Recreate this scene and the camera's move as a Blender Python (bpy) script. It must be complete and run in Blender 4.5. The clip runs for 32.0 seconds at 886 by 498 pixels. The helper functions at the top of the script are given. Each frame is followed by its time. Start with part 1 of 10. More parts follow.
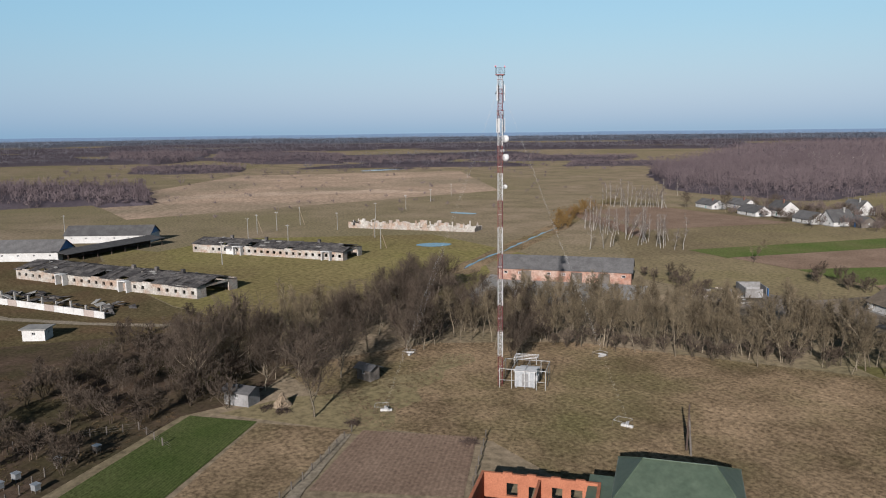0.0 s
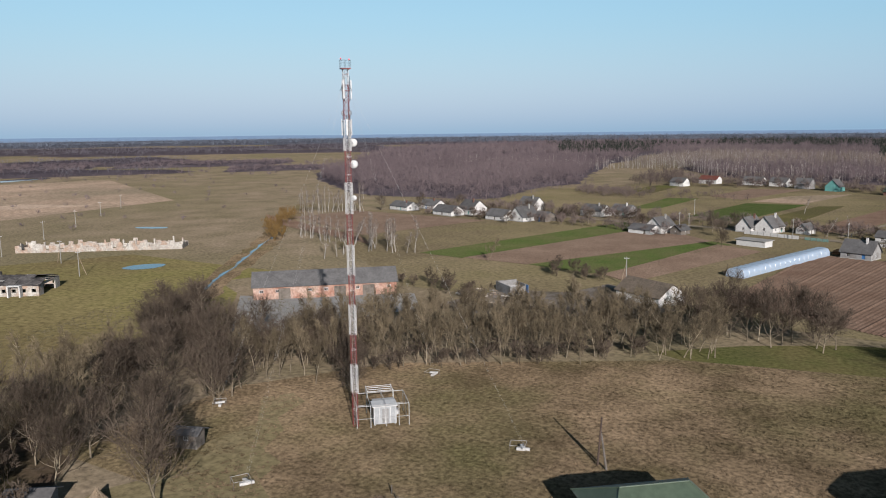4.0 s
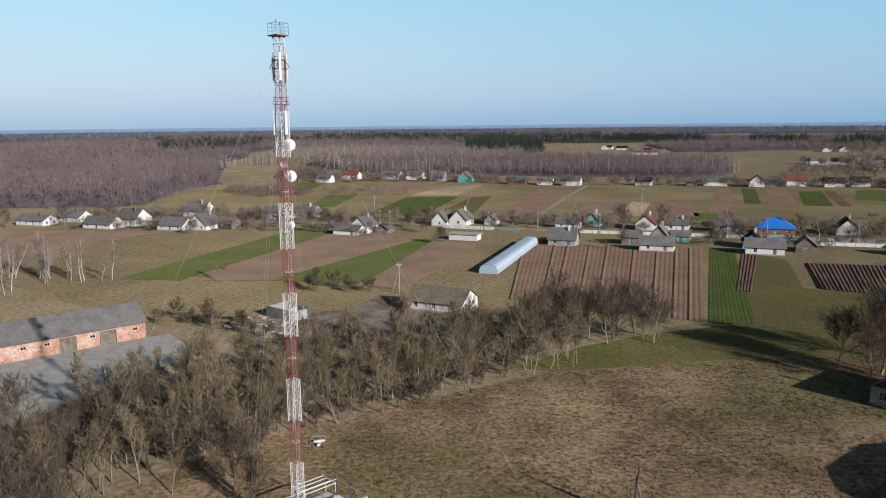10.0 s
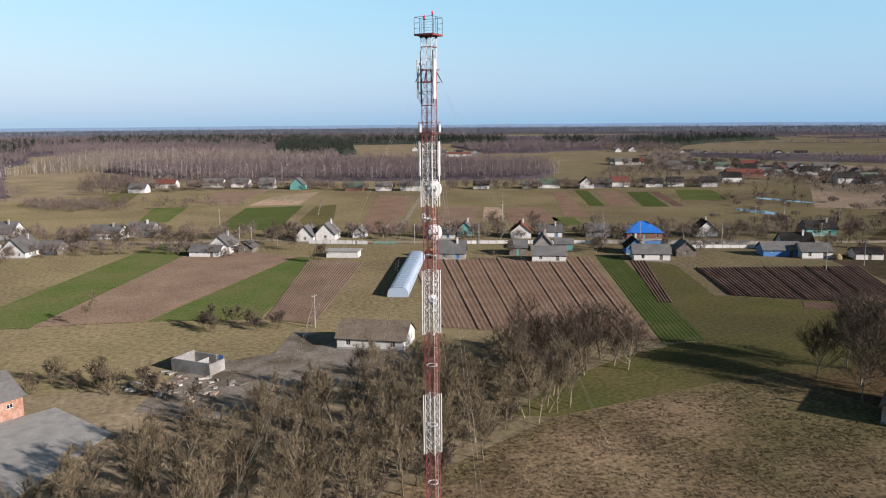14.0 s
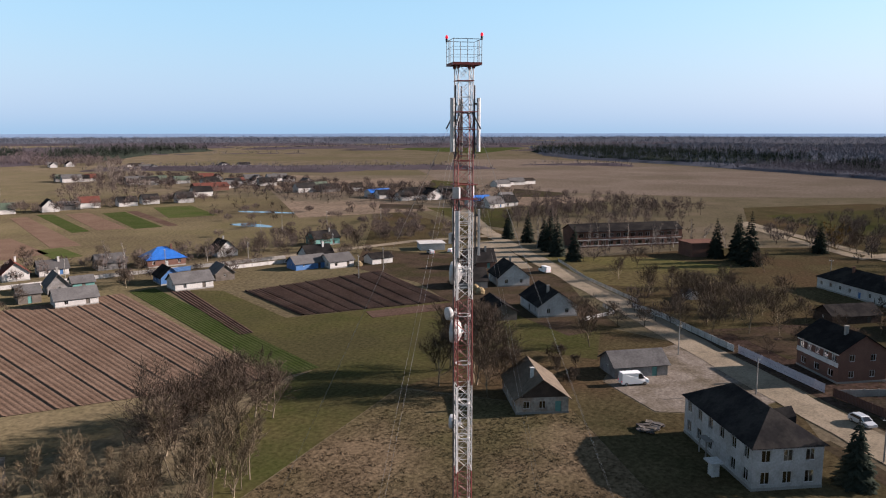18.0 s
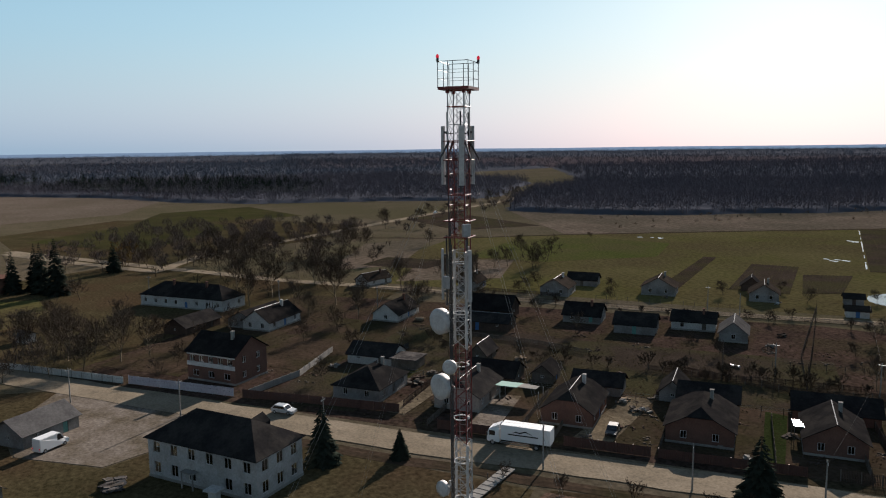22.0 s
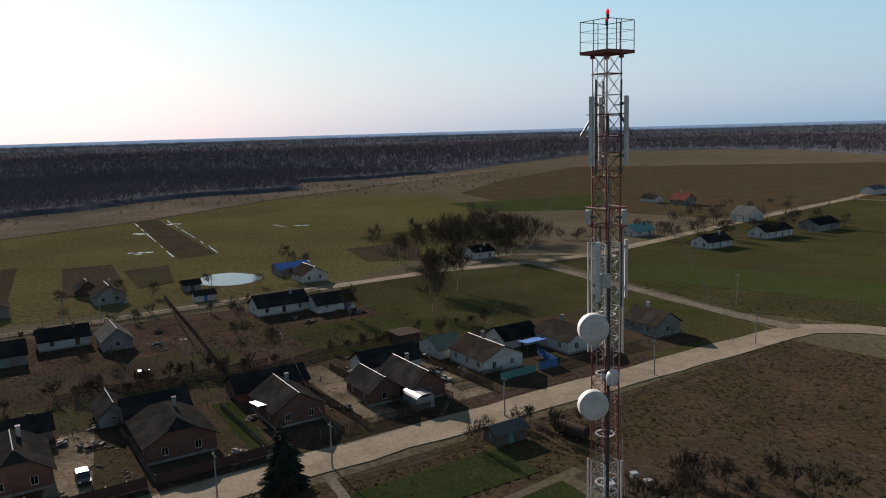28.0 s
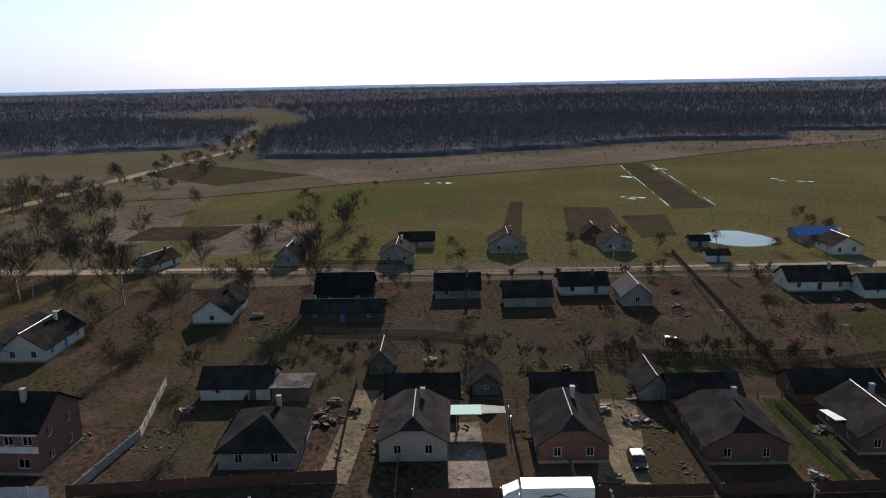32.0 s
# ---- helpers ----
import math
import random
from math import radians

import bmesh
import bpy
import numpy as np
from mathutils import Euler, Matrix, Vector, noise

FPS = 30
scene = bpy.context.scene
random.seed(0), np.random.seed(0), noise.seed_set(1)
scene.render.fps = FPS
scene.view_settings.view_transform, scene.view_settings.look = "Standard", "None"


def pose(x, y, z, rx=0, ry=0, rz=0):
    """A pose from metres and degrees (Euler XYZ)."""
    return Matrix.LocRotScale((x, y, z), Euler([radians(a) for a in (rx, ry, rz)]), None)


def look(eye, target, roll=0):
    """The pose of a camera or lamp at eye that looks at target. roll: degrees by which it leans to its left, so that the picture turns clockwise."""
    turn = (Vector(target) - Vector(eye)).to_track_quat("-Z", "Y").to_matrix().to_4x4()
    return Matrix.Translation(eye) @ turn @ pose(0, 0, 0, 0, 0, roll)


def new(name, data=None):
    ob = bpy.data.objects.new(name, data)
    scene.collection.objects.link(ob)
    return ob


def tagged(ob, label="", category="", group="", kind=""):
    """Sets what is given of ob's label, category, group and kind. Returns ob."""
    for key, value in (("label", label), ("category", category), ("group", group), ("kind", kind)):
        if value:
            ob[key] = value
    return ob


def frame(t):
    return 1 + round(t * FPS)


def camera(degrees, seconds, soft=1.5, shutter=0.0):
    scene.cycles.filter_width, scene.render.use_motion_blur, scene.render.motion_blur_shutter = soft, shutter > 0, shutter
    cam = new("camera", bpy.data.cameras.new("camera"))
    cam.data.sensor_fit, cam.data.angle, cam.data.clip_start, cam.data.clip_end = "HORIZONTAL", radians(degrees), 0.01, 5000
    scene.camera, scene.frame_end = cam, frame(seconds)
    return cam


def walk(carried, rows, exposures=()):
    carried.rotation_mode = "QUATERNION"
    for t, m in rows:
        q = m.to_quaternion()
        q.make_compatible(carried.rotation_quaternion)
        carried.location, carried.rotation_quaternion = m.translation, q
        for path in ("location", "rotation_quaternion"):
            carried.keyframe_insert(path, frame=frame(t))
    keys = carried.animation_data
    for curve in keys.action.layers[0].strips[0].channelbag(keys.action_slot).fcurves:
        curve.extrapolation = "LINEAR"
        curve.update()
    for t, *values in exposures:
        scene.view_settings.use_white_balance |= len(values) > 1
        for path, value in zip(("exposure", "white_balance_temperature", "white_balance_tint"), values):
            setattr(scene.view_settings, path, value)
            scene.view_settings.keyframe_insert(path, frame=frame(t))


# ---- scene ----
# Camera and flight: seconds, x, y, z and the turn in degrees
cam = camera(60.27, 32.0, 1.1)
PATH = [
    (0.0, 82.76, -3.29, 40.05, 81.20, 0.68, 57.86),
    (0.5, 79.15, -5.22, 39.83, 81.19, 0.85, 54.40),
    (1.0, 75.42, -7.09, 39.67, 81.22, 0.90, 51.01),
    (1.5, 71.51, -8.74, 39.61, 81.20, 0.89, 47.69),
    (2.0, 67.50, -10.13, 39.64, 81.21, 0.80, 44.39),
    (2.5, 63.49, -11.35, 39.73, 81.22, 0.75, 41.06),
    (3.0, 59.44, -12.35, 39.86, 81.22, 0.72, 37.68),
    (3.5, 55.37, -13.10, 40.00, 81.24, 0.66, 34.37),
    (4.0, 51.23, -13.59, 40.11, 81.23, 0.63, 31.07),
    (4.5, 47.05, -13.85, 40.20, 81.22, 0.61, 27.79),
    (5.0, 42.83, -13.91, 40.26, 81.19, 0.59, 24.52),
    (5.5, 38.60, -13.78, 40.29, 81.17, 0.56, 21.23),
    (6.0, 34.36, -13.50, 40.29, 81.15, 0.49, 17.94),
    (6.5, 30.35, -12.77, 40.26, 81.17, 0.57, 14.62),
    (7.0, 26.39, -11.85, 40.20, 81.05, 0.67, 12.02),
    (7.5, 22.44, -10.79, 40.12, 80.98, 0.73, 9.30),
    (8.0, 18.54, -9.52, 40.06, 80.95, 0.69, 6.53),
    (8.5, 14.71, -8.05, 40.03, 80.89, 0.62, 3.64),
    (9.0, 10.89, -6.31, 40.10, 80.82, 0.58, 1.69),
    (9.5, 7.17, -4.38, 40.29, 80.71, 0.56, 1.07),
    (10.0, 3.57, -2.31, 40.57, 80.63, 0.55, 0.53),
    (10.5, -0.00, -0.00, 40.89, 80.60, 0.55, -0.10),
    (11.0, -3.59, 2.49, 41.19, 80.57, 0.52, -1.63),
    (11.5, -7.13, 5.04, 41.48, 80.58, 0.48, -4.60),
    (12.0, -10.51, 7.73, 41.77, 80.59, 0.44, -7.04),
    (12.5, -13.73, 10.53, 42.08, 80.55, 0.43, -9.01),
    (13.0, -16.83, 13.41, 42.40, 80.53, 0.42, -10.60),
    (13.5, -19.87, 16.36, 42.70, 80.51, 0.42, -12.09),
    (14.0, -22.83, 19.40, 43.01, 80.52, 0.46, -14.90),
    (14.5, -25.70, 22.55, 43.31, 80.54, 0.51, -18.62),
    (15.0, -28.44, 25.80, 43.63, 80.58, 0.54, -22.87),
    (15.5, -31.04, 29.18, 43.95, 80.64, 0.55, -27.24),
    (16.0, -33.45, 32.68, 44.28, 80.70, 0.49, -31.35),
    (16.5, -35.63, 36.32, 44.61, 80.72, 0.34, -36.40),
    (17.0, -37.47, 40.03, 44.91, 80.81, 0.16, -42.72),
    (17.5, -39.07, 43.81, 45.17, 80.96, 0.05, -49.44),
    (18.0, -40.39, 47.63, 45.36, 81.14, 0.04, -56.19),
    (18.5, -41.45, 51.52, 45.51, 81.34, 0.13, -62.98),
    (19.0, -42.28, 55.56, 45.66, 81.52, 0.25, -69.84),
    (19.5, -42.69, 59.40, 45.78, 81.67, 0.37, -76.65),
    (20.0, -42.77, 63.34, 45.88, 81.81, 0.38, -83.48),
    (20.5, -42.52, 67.45, 45.95, 81.96, 0.36, -90.42),
    (21.0, -41.91, 71.28, 45.98, 82.12, 0.44, -97.39),
    (21.5, -40.99, 74.83, 45.99, 82.23, 0.55, -104.54),
    (22.0, -39.71, 78.16, 45.97, 82.29, 0.69, -111.99),
    (22.5, -38.14, 81.17, 45.97, 82.26, 0.85, -119.28),
    (23.0, -36.34, 83.89, 45.98, 82.24, 0.93, -126.60),
    (23.5, -34.37, 86.31, 45.97, 82.25, 1.14, -133.88),
    (24.0, -32.22, 88.44, 45.99, 82.26, 1.33, -141.25),
    (24.5, -29.97, 90.27, 45.99, 82.24, 1.51, -148.43),
    (25.0, -27.73, 91.72, 45.94, 82.20, 1.64, -155.64),
    (25.5, -25.39, 92.80, 45.86, 82.26, 1.72, -162.39),
    (26.0, -22.94, 93.53, 45.79, 82.17, 1.74, -166.38),
    (26.5, -20.37, 93.92, 45.74, 81.97, 1.72, -168.23),
    (27.0, -17.67, 93.99, 45.72, 81.69, 1.68, -168.54),
    (27.5, -14.81, 93.74, 45.74, 81.36, 1.63, -167.93),
    (28.0, -11.79, 93.19, 45.82, 81.03, 1.59, -167.02),
    (28.5, -8.84, 92.44, 45.92, 80.70, 1.50, -165.51),
    (29.0, -5.75, 91.60, 46.02, 80.28, 1.35, -163.07),
    (29.5, -2.60, 90.60, 46.13, 79.84, 1.21, -158.82),
    (30.0, 0.53, 89.53, 46.23, 79.39, 1.10, -153.97),
    (30.5, 3.66, 88.42, 46.31, 78.94, 1.00, -148.61),
    (31.0, 6.84, 87.33, 46.34, 78.48, 0.93, -143.44),
    (31.5, 10.05, 86.33, 46.33, 77.96, 0.96, -138.60),
    (32.0, 13.23, 85.39, 46.30, 77.52, 1.07, -133.95),
]
walk(cam, [(r[0], pose(*r[1:])) for r in PATH], exposures=((0.0, 0.85, 5500, 15), (9.0, 1.09, 5600, 15), (13.0, 1.25, 5700, 16), (16.0, 1.48, 5900, 22), (17.5, 1.50, 6000, 25), (19.0, 1.43, 6000, 24), (21.0, 1.21, 5950, 20), (23.0, 0.86, 6000, 17), (26.5, 0.84, 6100, 17), (28.0, 1.05, 6000, 18), (32.0, 1.40, 5850, 19)))

# ---- daylight: low spring sun, clear sky ----
SUN_AZ, SUN_EL = radians(-47.0), radians(21.0)   # azimuth from +x, elevation
sun_way = Vector((math.cos(SUN_AZ) * math.cos(SUN_EL), math.sin(SUN_AZ) * math.cos(SUN_EL), math.sin(SUN_EL)))
world = bpy.data.worlds.new("world")
scene.world = world
world.use_nodes = True
wn = world.node_tree.nodes
sky = wn.new("ShaderNodeTexSky")
sky.sky_type = 'NISHITA'
sky.sun_disc = False
sky.sun_elevation = SUN_EL
sky.sun_rotation = math.pi / 2 - SUN_AZ
sky.altitude = 0
sky.air_density = 2.5
sky.dust_density = 0.5
sky.ozone_density = 4.0
wn["Background"].inputs[1].default_value = 0.05
# a pale haze layer that thins out with height over the clear sky
veil = wn.new("ShaderNodeMix")
veil.data_type, veil.blend_type = 'RGBA', 'MULTIPLY'
veil.inputs["Factor"].default_value = 1.0
veil.inputs["B"].default_value = (0.66, 0.665, 0.68, 1)
tone = wn.new("ShaderNodeHueSaturation")
tone.inputs["Saturation"].default_value = 0.74
glow = wn.new("ShaderNodeMix")
glow.data_type, glow.blend_type = 'RGBA', 'ADD'
glow.inputs["B"].default_value = (0.86, 2.9, 4.35, 1)
up_way = wn.new("ShaderNodeSeparateXYZ")
world.node_tree.links.new(wn.new("ShaderNodeTexCoord").outputs["Generated"], up_way.inputs[0])
thin_out = wn.new("ShaderNodeMapRange")
thin_out.interpolation_type = 'SMOOTHSTEP'
thin_out.inputs[1].default_value, thin_out.inputs[2].default_value = 0.12, 0.42
thin_out.inputs[3].default_value, thin_out.inputs[4].default_value = 1.0, 0.12
world.node_tree.links.new(up_way.outputs["Z"], thin_out.inputs[0])
world.node_tree.links.new(thin_out.outputs[0], glow.inputs["Factor"])
world.node_tree.links.new(sky.outputs[0], tone.inputs["Color"])
world.node_tree.links.new(tone.outputs[0], veil.inputs["A"])
world.node_tree.links.new(veil.outputs["Result"], glow.inputs["A"])
world.node_tree.links.new(glow.outputs["Result"], wn["Background"].inputs[0])
sun_data = bpy.data.lights.new("sun", 'SUN')
sun_data.energy = 5.0
sun_data.angle = radians(0.53)
sun_data.color = (1.0, 0.88, 0.70)
sun = new("sun", sun_data)
sun.matrix_world = look(sun_way * 100, (0, 0, 0))

# ---- materials ----
MATS = {}


def surface(name, c1, c2, rough=0.85, big=0.15, small=2.0, bump=0.2, metal=0.0, c3=None, stretch=None, third=0.03, wave=None, local=False, rnd=0.0, spec=0.0, shag=0.0, grain=0.18):
    """Noise at two or three scales between colours, with a fine relief; scales are per metre."""
    m = bpy.data.materials.new(name)
    m.use_nodes = True
    t = m.node_tree
    n, lk = t.nodes, t.links
    b = n["Principled BSDF"]
    b.inputs["Roughness"].default_value = rough
    b.inputs["Metallic"].default_value = metal
    b.inputs["Specular IOR Level"].default_value = spec
    b.inputs["Diffuse Roughness"].default_value = shag
    if local:
        src = n.new("ShaderNodeTexCoord").outputs["Object"]
    else:
        src = n.new("ShaderNodeNewGeometry").outputs["Position"]
    if stretch:
        mp = n.new("ShaderNodeMapping")
        mp.inputs["Rotation"].default_value[2] = radians(-stretch[0])
        mp.inputs["Scale"].default_value = (stretch[1], stretch[2], 1.0)
        lk.new(src, mp.inputs[0])
        src = mp.outputs[0]

    def noise_at(scale, detail, lo, hi):
        x = n.new("ShaderNodeTexNoise")
        x.inputs["Scale"].default_value = scale
        x.inputs["Detail"].default_value = detail
        x.inputs["Roughness"].default_value = 0.62
        lk.new(src, x.inputs["Vector"])
        r = n.new("ShaderNodeMapRange")
        r.inputs[1].default_value, r.inputs[2].default_value = lo, hi
        lk.new(x.outputs["Fac"], r.inputs[0])
        return r.outputs[0], x.outputs["Fac"]

    f_big, _ = noise_at(big, 5, 0.36, 0.64)
    f_small, h_small = noise_at(small, 6, 0.3, 0.7)
    mix = n.new("ShaderNodeMix")
    mix.data_type = 'RGBA'
    mix.inputs["A"].default_value = (*c1, 1)
    mix.inputs["B"].default_value = (*c2, 1)
    lk.new(f_big, mix.inputs["Factor"])
    out = mix.outputs["Result"]
    if c3:
        f3, _ = noise_at(third, 4, 0.45, 0.62)
        m3 = n.new("ShaderNodeMix")
        m3.data_type = 'RGBA'
        lk.new(out, m3.inputs["A"])
        m3.inputs["B"].default_value = (*c3, 1)
        lk.new(f3, m3.inputs["Factor"])
        out = m3.outputs["Result"]
    # fine grain lightens and darkens
    g = n.new("ShaderNodeMapRange")
    g.inputs[3].default_value, g.inputs[4].default_value = 1 - grain, 1 + grain
    lk.new(f_small, g.inputs[0])
    hsv = n.new("ShaderNodeHueSaturation")
    lk.new(out, hsv.inputs["Color"])
    val = g.outputs[0]
    if rnd:
        oi = n.new("ShaderNodeObjectInfo")
        rr = n.new("ShaderNodeMapRange")
        rr.inputs[3].default_value, rr.inputs[4].default_value = 1 - rnd, 1 + rnd
        lk.new(oi.outputs["Random"], rr.inputs[0])
        mm = n.new("ShaderNodeMath")
        mm.operation = 'MULTIPLY'
        lk.new(val, mm.inputs[0])
        lk.new(rr.outputs[0], mm.inputs[1])
        val = mm.outputs[0]
    lk.new(val, hsv.inputs["Value"])
    lk.new(hsv.outputs[0], b.inputs["Base Color"])
    height = h_small
    if wave:
        w = n.new("ShaderNodeTexWave")
        w.bands_direction = wave[0]
        w.inputs["Scale"].default_value = wave[1]
        w.inputs["Distortion"].default_value = 0.3
        src2 = n.new("ShaderNodeTexCoord").outputs["Object"]
        lk.new(src2, w.inputs["Vector"])
        ad = n.new("ShaderNodeMath")
        ad.operation = 'ADD'
        lk.new(w.outputs["Fac"], ad.inputs[0])
        lk.new(h_small, ad.inputs[1])
        height = ad.outputs[0]
    if bump:
        bp = n.new("ShaderNodeBump")
        bp.inputs["Strength"].default_value = bump
        bp.inputs["Distance"].default_value = 0.1
        lk.new(height, bp.inputs["Height"])
        lk.new(bp.outputs[0], b.inputs["Normal"])
    MATS[name] = m
    return m


def plain(name, c, rough=0.5, metal=0.0, emit=None, trans=0.0):
    m = bpy.data.materials.new(name)
    m.use_nodes = True
    b = m.node_tree.nodes["Principled BSDF"]
    b.inputs["Base Color"].default_value = (*c, 1)
    b.inputs["Roughness"].default_value = rough
    b.inputs["Metallic"].default_value = metal
    b.inputs["Transmission Weight"].default_value = trans
    if emit:
        b.inputs["Emission Color"].default_value = (*emit[0], 1)
        b.inputs["Emission Strength"].default_value = emit[1]
    MATS[name] = m
    return m


GRASS = surface("dry_grass", (0.131, 0.103, 0.0719), (0.0857, 0.0704, 0.0444), 0.95, 0.045, 0.9, 0.5, c3=(0.09, 0.0765, 0.0444), third=0.006, shag=0.5, grain=0.4)
MEADOW = surface("meadow_grass", (0.0442, 0.0467, 0.0161), (0.068, 0.057, 0.0255), 0.95, 0.06, 1.2, 0.4, c3=(0.0476, 0.0425, 0.0204), third=0.02, shag=0.6, grain=0.4)
PASTURE = surface("damp_pasture", (0.0833, 0.0765, 0.0272), (0.107, 0.0892, 0.0399), 0.95, 0.02, 0.7, 0.3, c3=(0.0833, 0.0663, 0.0323), third=0.012, shag=0.5, grain=0.4)
TUSSOCK = surface("tussock_grass", (0.139, 0.101, 0.063), (0.062, 0.046, 0.027), 0.95, 0.075, 1.5, 1.0, c3=(0.07, 0.06, 0.029), third=0.022, shag=0.5, grain=0.6)
ROUGH = surface("rank_olive_grass", (0.0706, 0.0553, 0.0298), (0.0391, 0.0348, 0.017), 0.95, 0.08, 1.2, 0.8, c3=(0.0638, 0.0442, 0.0255), third=0.04, shag=0.4, grain=0.5)
RUSSET = surface("rank_russet_grass", (0.0663, 0.0459, 0.0281), (0.0391, 0.0289, 0.0179), 0.95, 0.08, 1.2, 0.8, c3=(0.051, 0.0399, 0.0204), third=0.04, shag=0.4, grain=0.5)
OLIVE = surface("olive_spring_grass", (0.0884, 0.0748, 0.0391), (0.112, 0.0901, 0.0536), 0.95, 0.035, 0.9, 0.4, c3=(0.0765, 0.0612, 0.0374), third=0.012, shag=0.5, grain=0.4)
LUSH = surface("lush_damp_grass", (0.0748, 0.0833, 0.0238), (0.0935, 0.0901, 0.0306), 0.95, 0.03, 0.9, 0.4, c3=(0.0918, 0.0799, 0.034), third=0.02, shag=0.6, grain=0.4)
CROP = surface("winter_crop", (0.0289, 0.0399, 0.0119), (0.0408, 0.0476, 0.0179), 0.95, 0.1, 2.5, 0.4, shag=0.6, grain=0.4)
CROPLIGHT = surface("young_crop", (0.0391, 0.0536, 0.0153), (0.0561, 0.0578, 0.0238), 0.95, 0.07, 2.0, 0.4, shag=0.6, grain=0.4)
SOIL = surface("ploughed_soil", (0.0986, 0.0646, 0.0459), (0.124, 0.0842, 0.0612), 0.95, 0.1, 2.2, 0.8, shag=0.3, grain=0.35)
SOILPALE = surface("dry_soil", (0.102, 0.0714, 0.0519), (0.128, 0.0918, 0.0672), 0.95, 0.08, 1.8, 0.5, shag=0.3, grain=0.35)
SOILDARK = surface("dark_soil", (0.062, 0.0391, 0.0298), (0.0833, 0.0553, 0.0425), 0.95, 0.1, 2.0, 0.6, shag=0.3, grain=0.35)
HEATH = surface("dry_heath", (0.183, 0.136, 0.1), (0.14, 0.105, 0.0765), 0.95, 0.03, 0.4, 0.4, c3=(0.112, 0.0901, 0.0638), third=0.01, shag=0.6, grain=0.4)
TILTH = surface("dark_garden_soil", (0.0493, 0.0374, 0.0289), (0.034, 0.0263, 0.0204), 0.95, 0.1, 2.0, 0.7, c3=(0.0425, 0.0382, 0.0204), third=0.04, shag=0.3, grain=0.45)
SAND = surface("sandy_yard_earth", (0.17, 0.136, 0.0918), (0.115, 0.0918, 0.0629), 0.95, 0.25, 1.6, 0.5, c3=(0.0765, 0.0612, 0.0425), third=0.12, shag=0.3, grain=0.4)
STUBBLE = surface("dry_stubble", (0.155, 0.121, 0.0952), (0.128, 0.0978, 0.0748), 0.95, 0.02, 0.5, 0.4, c3=(0.109, 0.0867, 0.0629), third=0.006, shag=0.5, grain=0.35)
ROAD = surface("worn_asphalt", (0.177, 0.145, 0.105), (0.143, 0.119, 0.0875), 0.95, 0.3, 2.5, 0.1, c3=(0.197, 0.163, 0.121), third=0.09, grain=0.25)
TRACK = surface("dirt_track", (0.153, 0.128, 0.0969), (0.112, 0.0944, 0.0688), 0.95, 0.2, 1.5, 0.3, shag=0.3, grain=0.35)
YARD = surface("yard_dirt", (0.0629, 0.0442, 0.0314), (0.0391, 0.0289, 0.0204), 0.95, 0.15, 1.3, 0.4, c3=(0.0382, 0.0323, 0.0179), third=0.06, shag=0.3, grain=0.35)
EARTH = surface("trodden_brown_earth", (0.0544, 0.0365, 0.0289), (0.0314, 0.0221, 0.0179), 0.95, 0.12, 1.1, 0.9, c3=(0.0391, 0.0314, 0.0195), third=0.05, shag=0.2, grain=0.6)
PAVED = surface("old_concrete_yard", (0.163, 0.14, 0.119), (0.115, 0.096, 0.0782), 0.95, 0.3, 1.8, 0.3, c3=(0.0808, 0.0663, 0.0476), third=0.11, grain=0.35)
CONCRETE = surface("grey_concrete", (0.228, 0.217, 0.2), (0.173, 0.166, 0.155), 0.9, 0.5, 4.0, 0.15, rnd=0.1)
PLASTER = surface("white_plaster", (0.408, 0.396, 0.379), (0.332, 0.32, 0.303), 0.9, 0.4, 3.0, 0.08, rnd=0.06)
BLOCKPL = surface("grey_silicate_wall", (0.34, 0.336, 0.332), (0.281, 0.276, 0.272), 0.9, 0.3, 3.0, 0.1, c3=(0.238, 0.23, 0.221), third=0.25)
GREYPL = surface("grey_render", (0.191, 0.185, 0.18), (0.153, 0.147, 0.143), 0.9, 0.3, 3.0, 0.1, rnd=0.12, c3=(0.128, 0.119, 0.111), third=0.3)
CREAM = surface("pinkish_render", (0.271, 0.228, 0.2), (0.234, 0.196, 0.173), 0.9, 0.3, 3.0, 0.1)
WORNPL = surface("stained_plaster", (0.306, 0.289, 0.259), (0.2, 0.174, 0.149), 0.92, 0.35, 2.0, 0.25, c3=(0.221, 0.162, 0.123), third=0.3, grain=0.35)
BRICK = surface("red_brick", (0.121, 0.068, 0.0527), (0.0978, 0.0561, 0.045), 0.9, 0.5, 5.0, 0.3, rnd=0.1)
OLDBRICK = surface("weathered_brick", (0.212, 0.123, 0.0918), (0.281, 0.208, 0.17), 0.92, 0.45, 2.5, 0.3, c3=(0.2, 0.106, 0.0765), third=0.25, grain=0.35)
ORANGEBR = surface("orange_brick", (0.271, 0.109, 0.062), (0.228, 0.0892, 0.051), 0.9, 0.6, 6.0, 0.3)
SLATE = surface("grey_corrugated_sheet", (0.0901, 0.0867, 0.0842), (0.0663, 0.0629, 0.062), 0.92, 0.4, 2.5, 0.06, wave=('X', 2.2), rnd=0.18)
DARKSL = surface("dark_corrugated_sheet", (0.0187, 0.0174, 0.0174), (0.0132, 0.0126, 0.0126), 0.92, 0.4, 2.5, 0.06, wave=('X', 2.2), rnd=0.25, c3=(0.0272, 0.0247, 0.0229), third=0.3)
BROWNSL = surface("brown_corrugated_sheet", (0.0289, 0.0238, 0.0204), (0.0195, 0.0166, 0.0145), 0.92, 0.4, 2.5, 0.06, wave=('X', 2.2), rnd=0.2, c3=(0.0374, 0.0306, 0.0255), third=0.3)
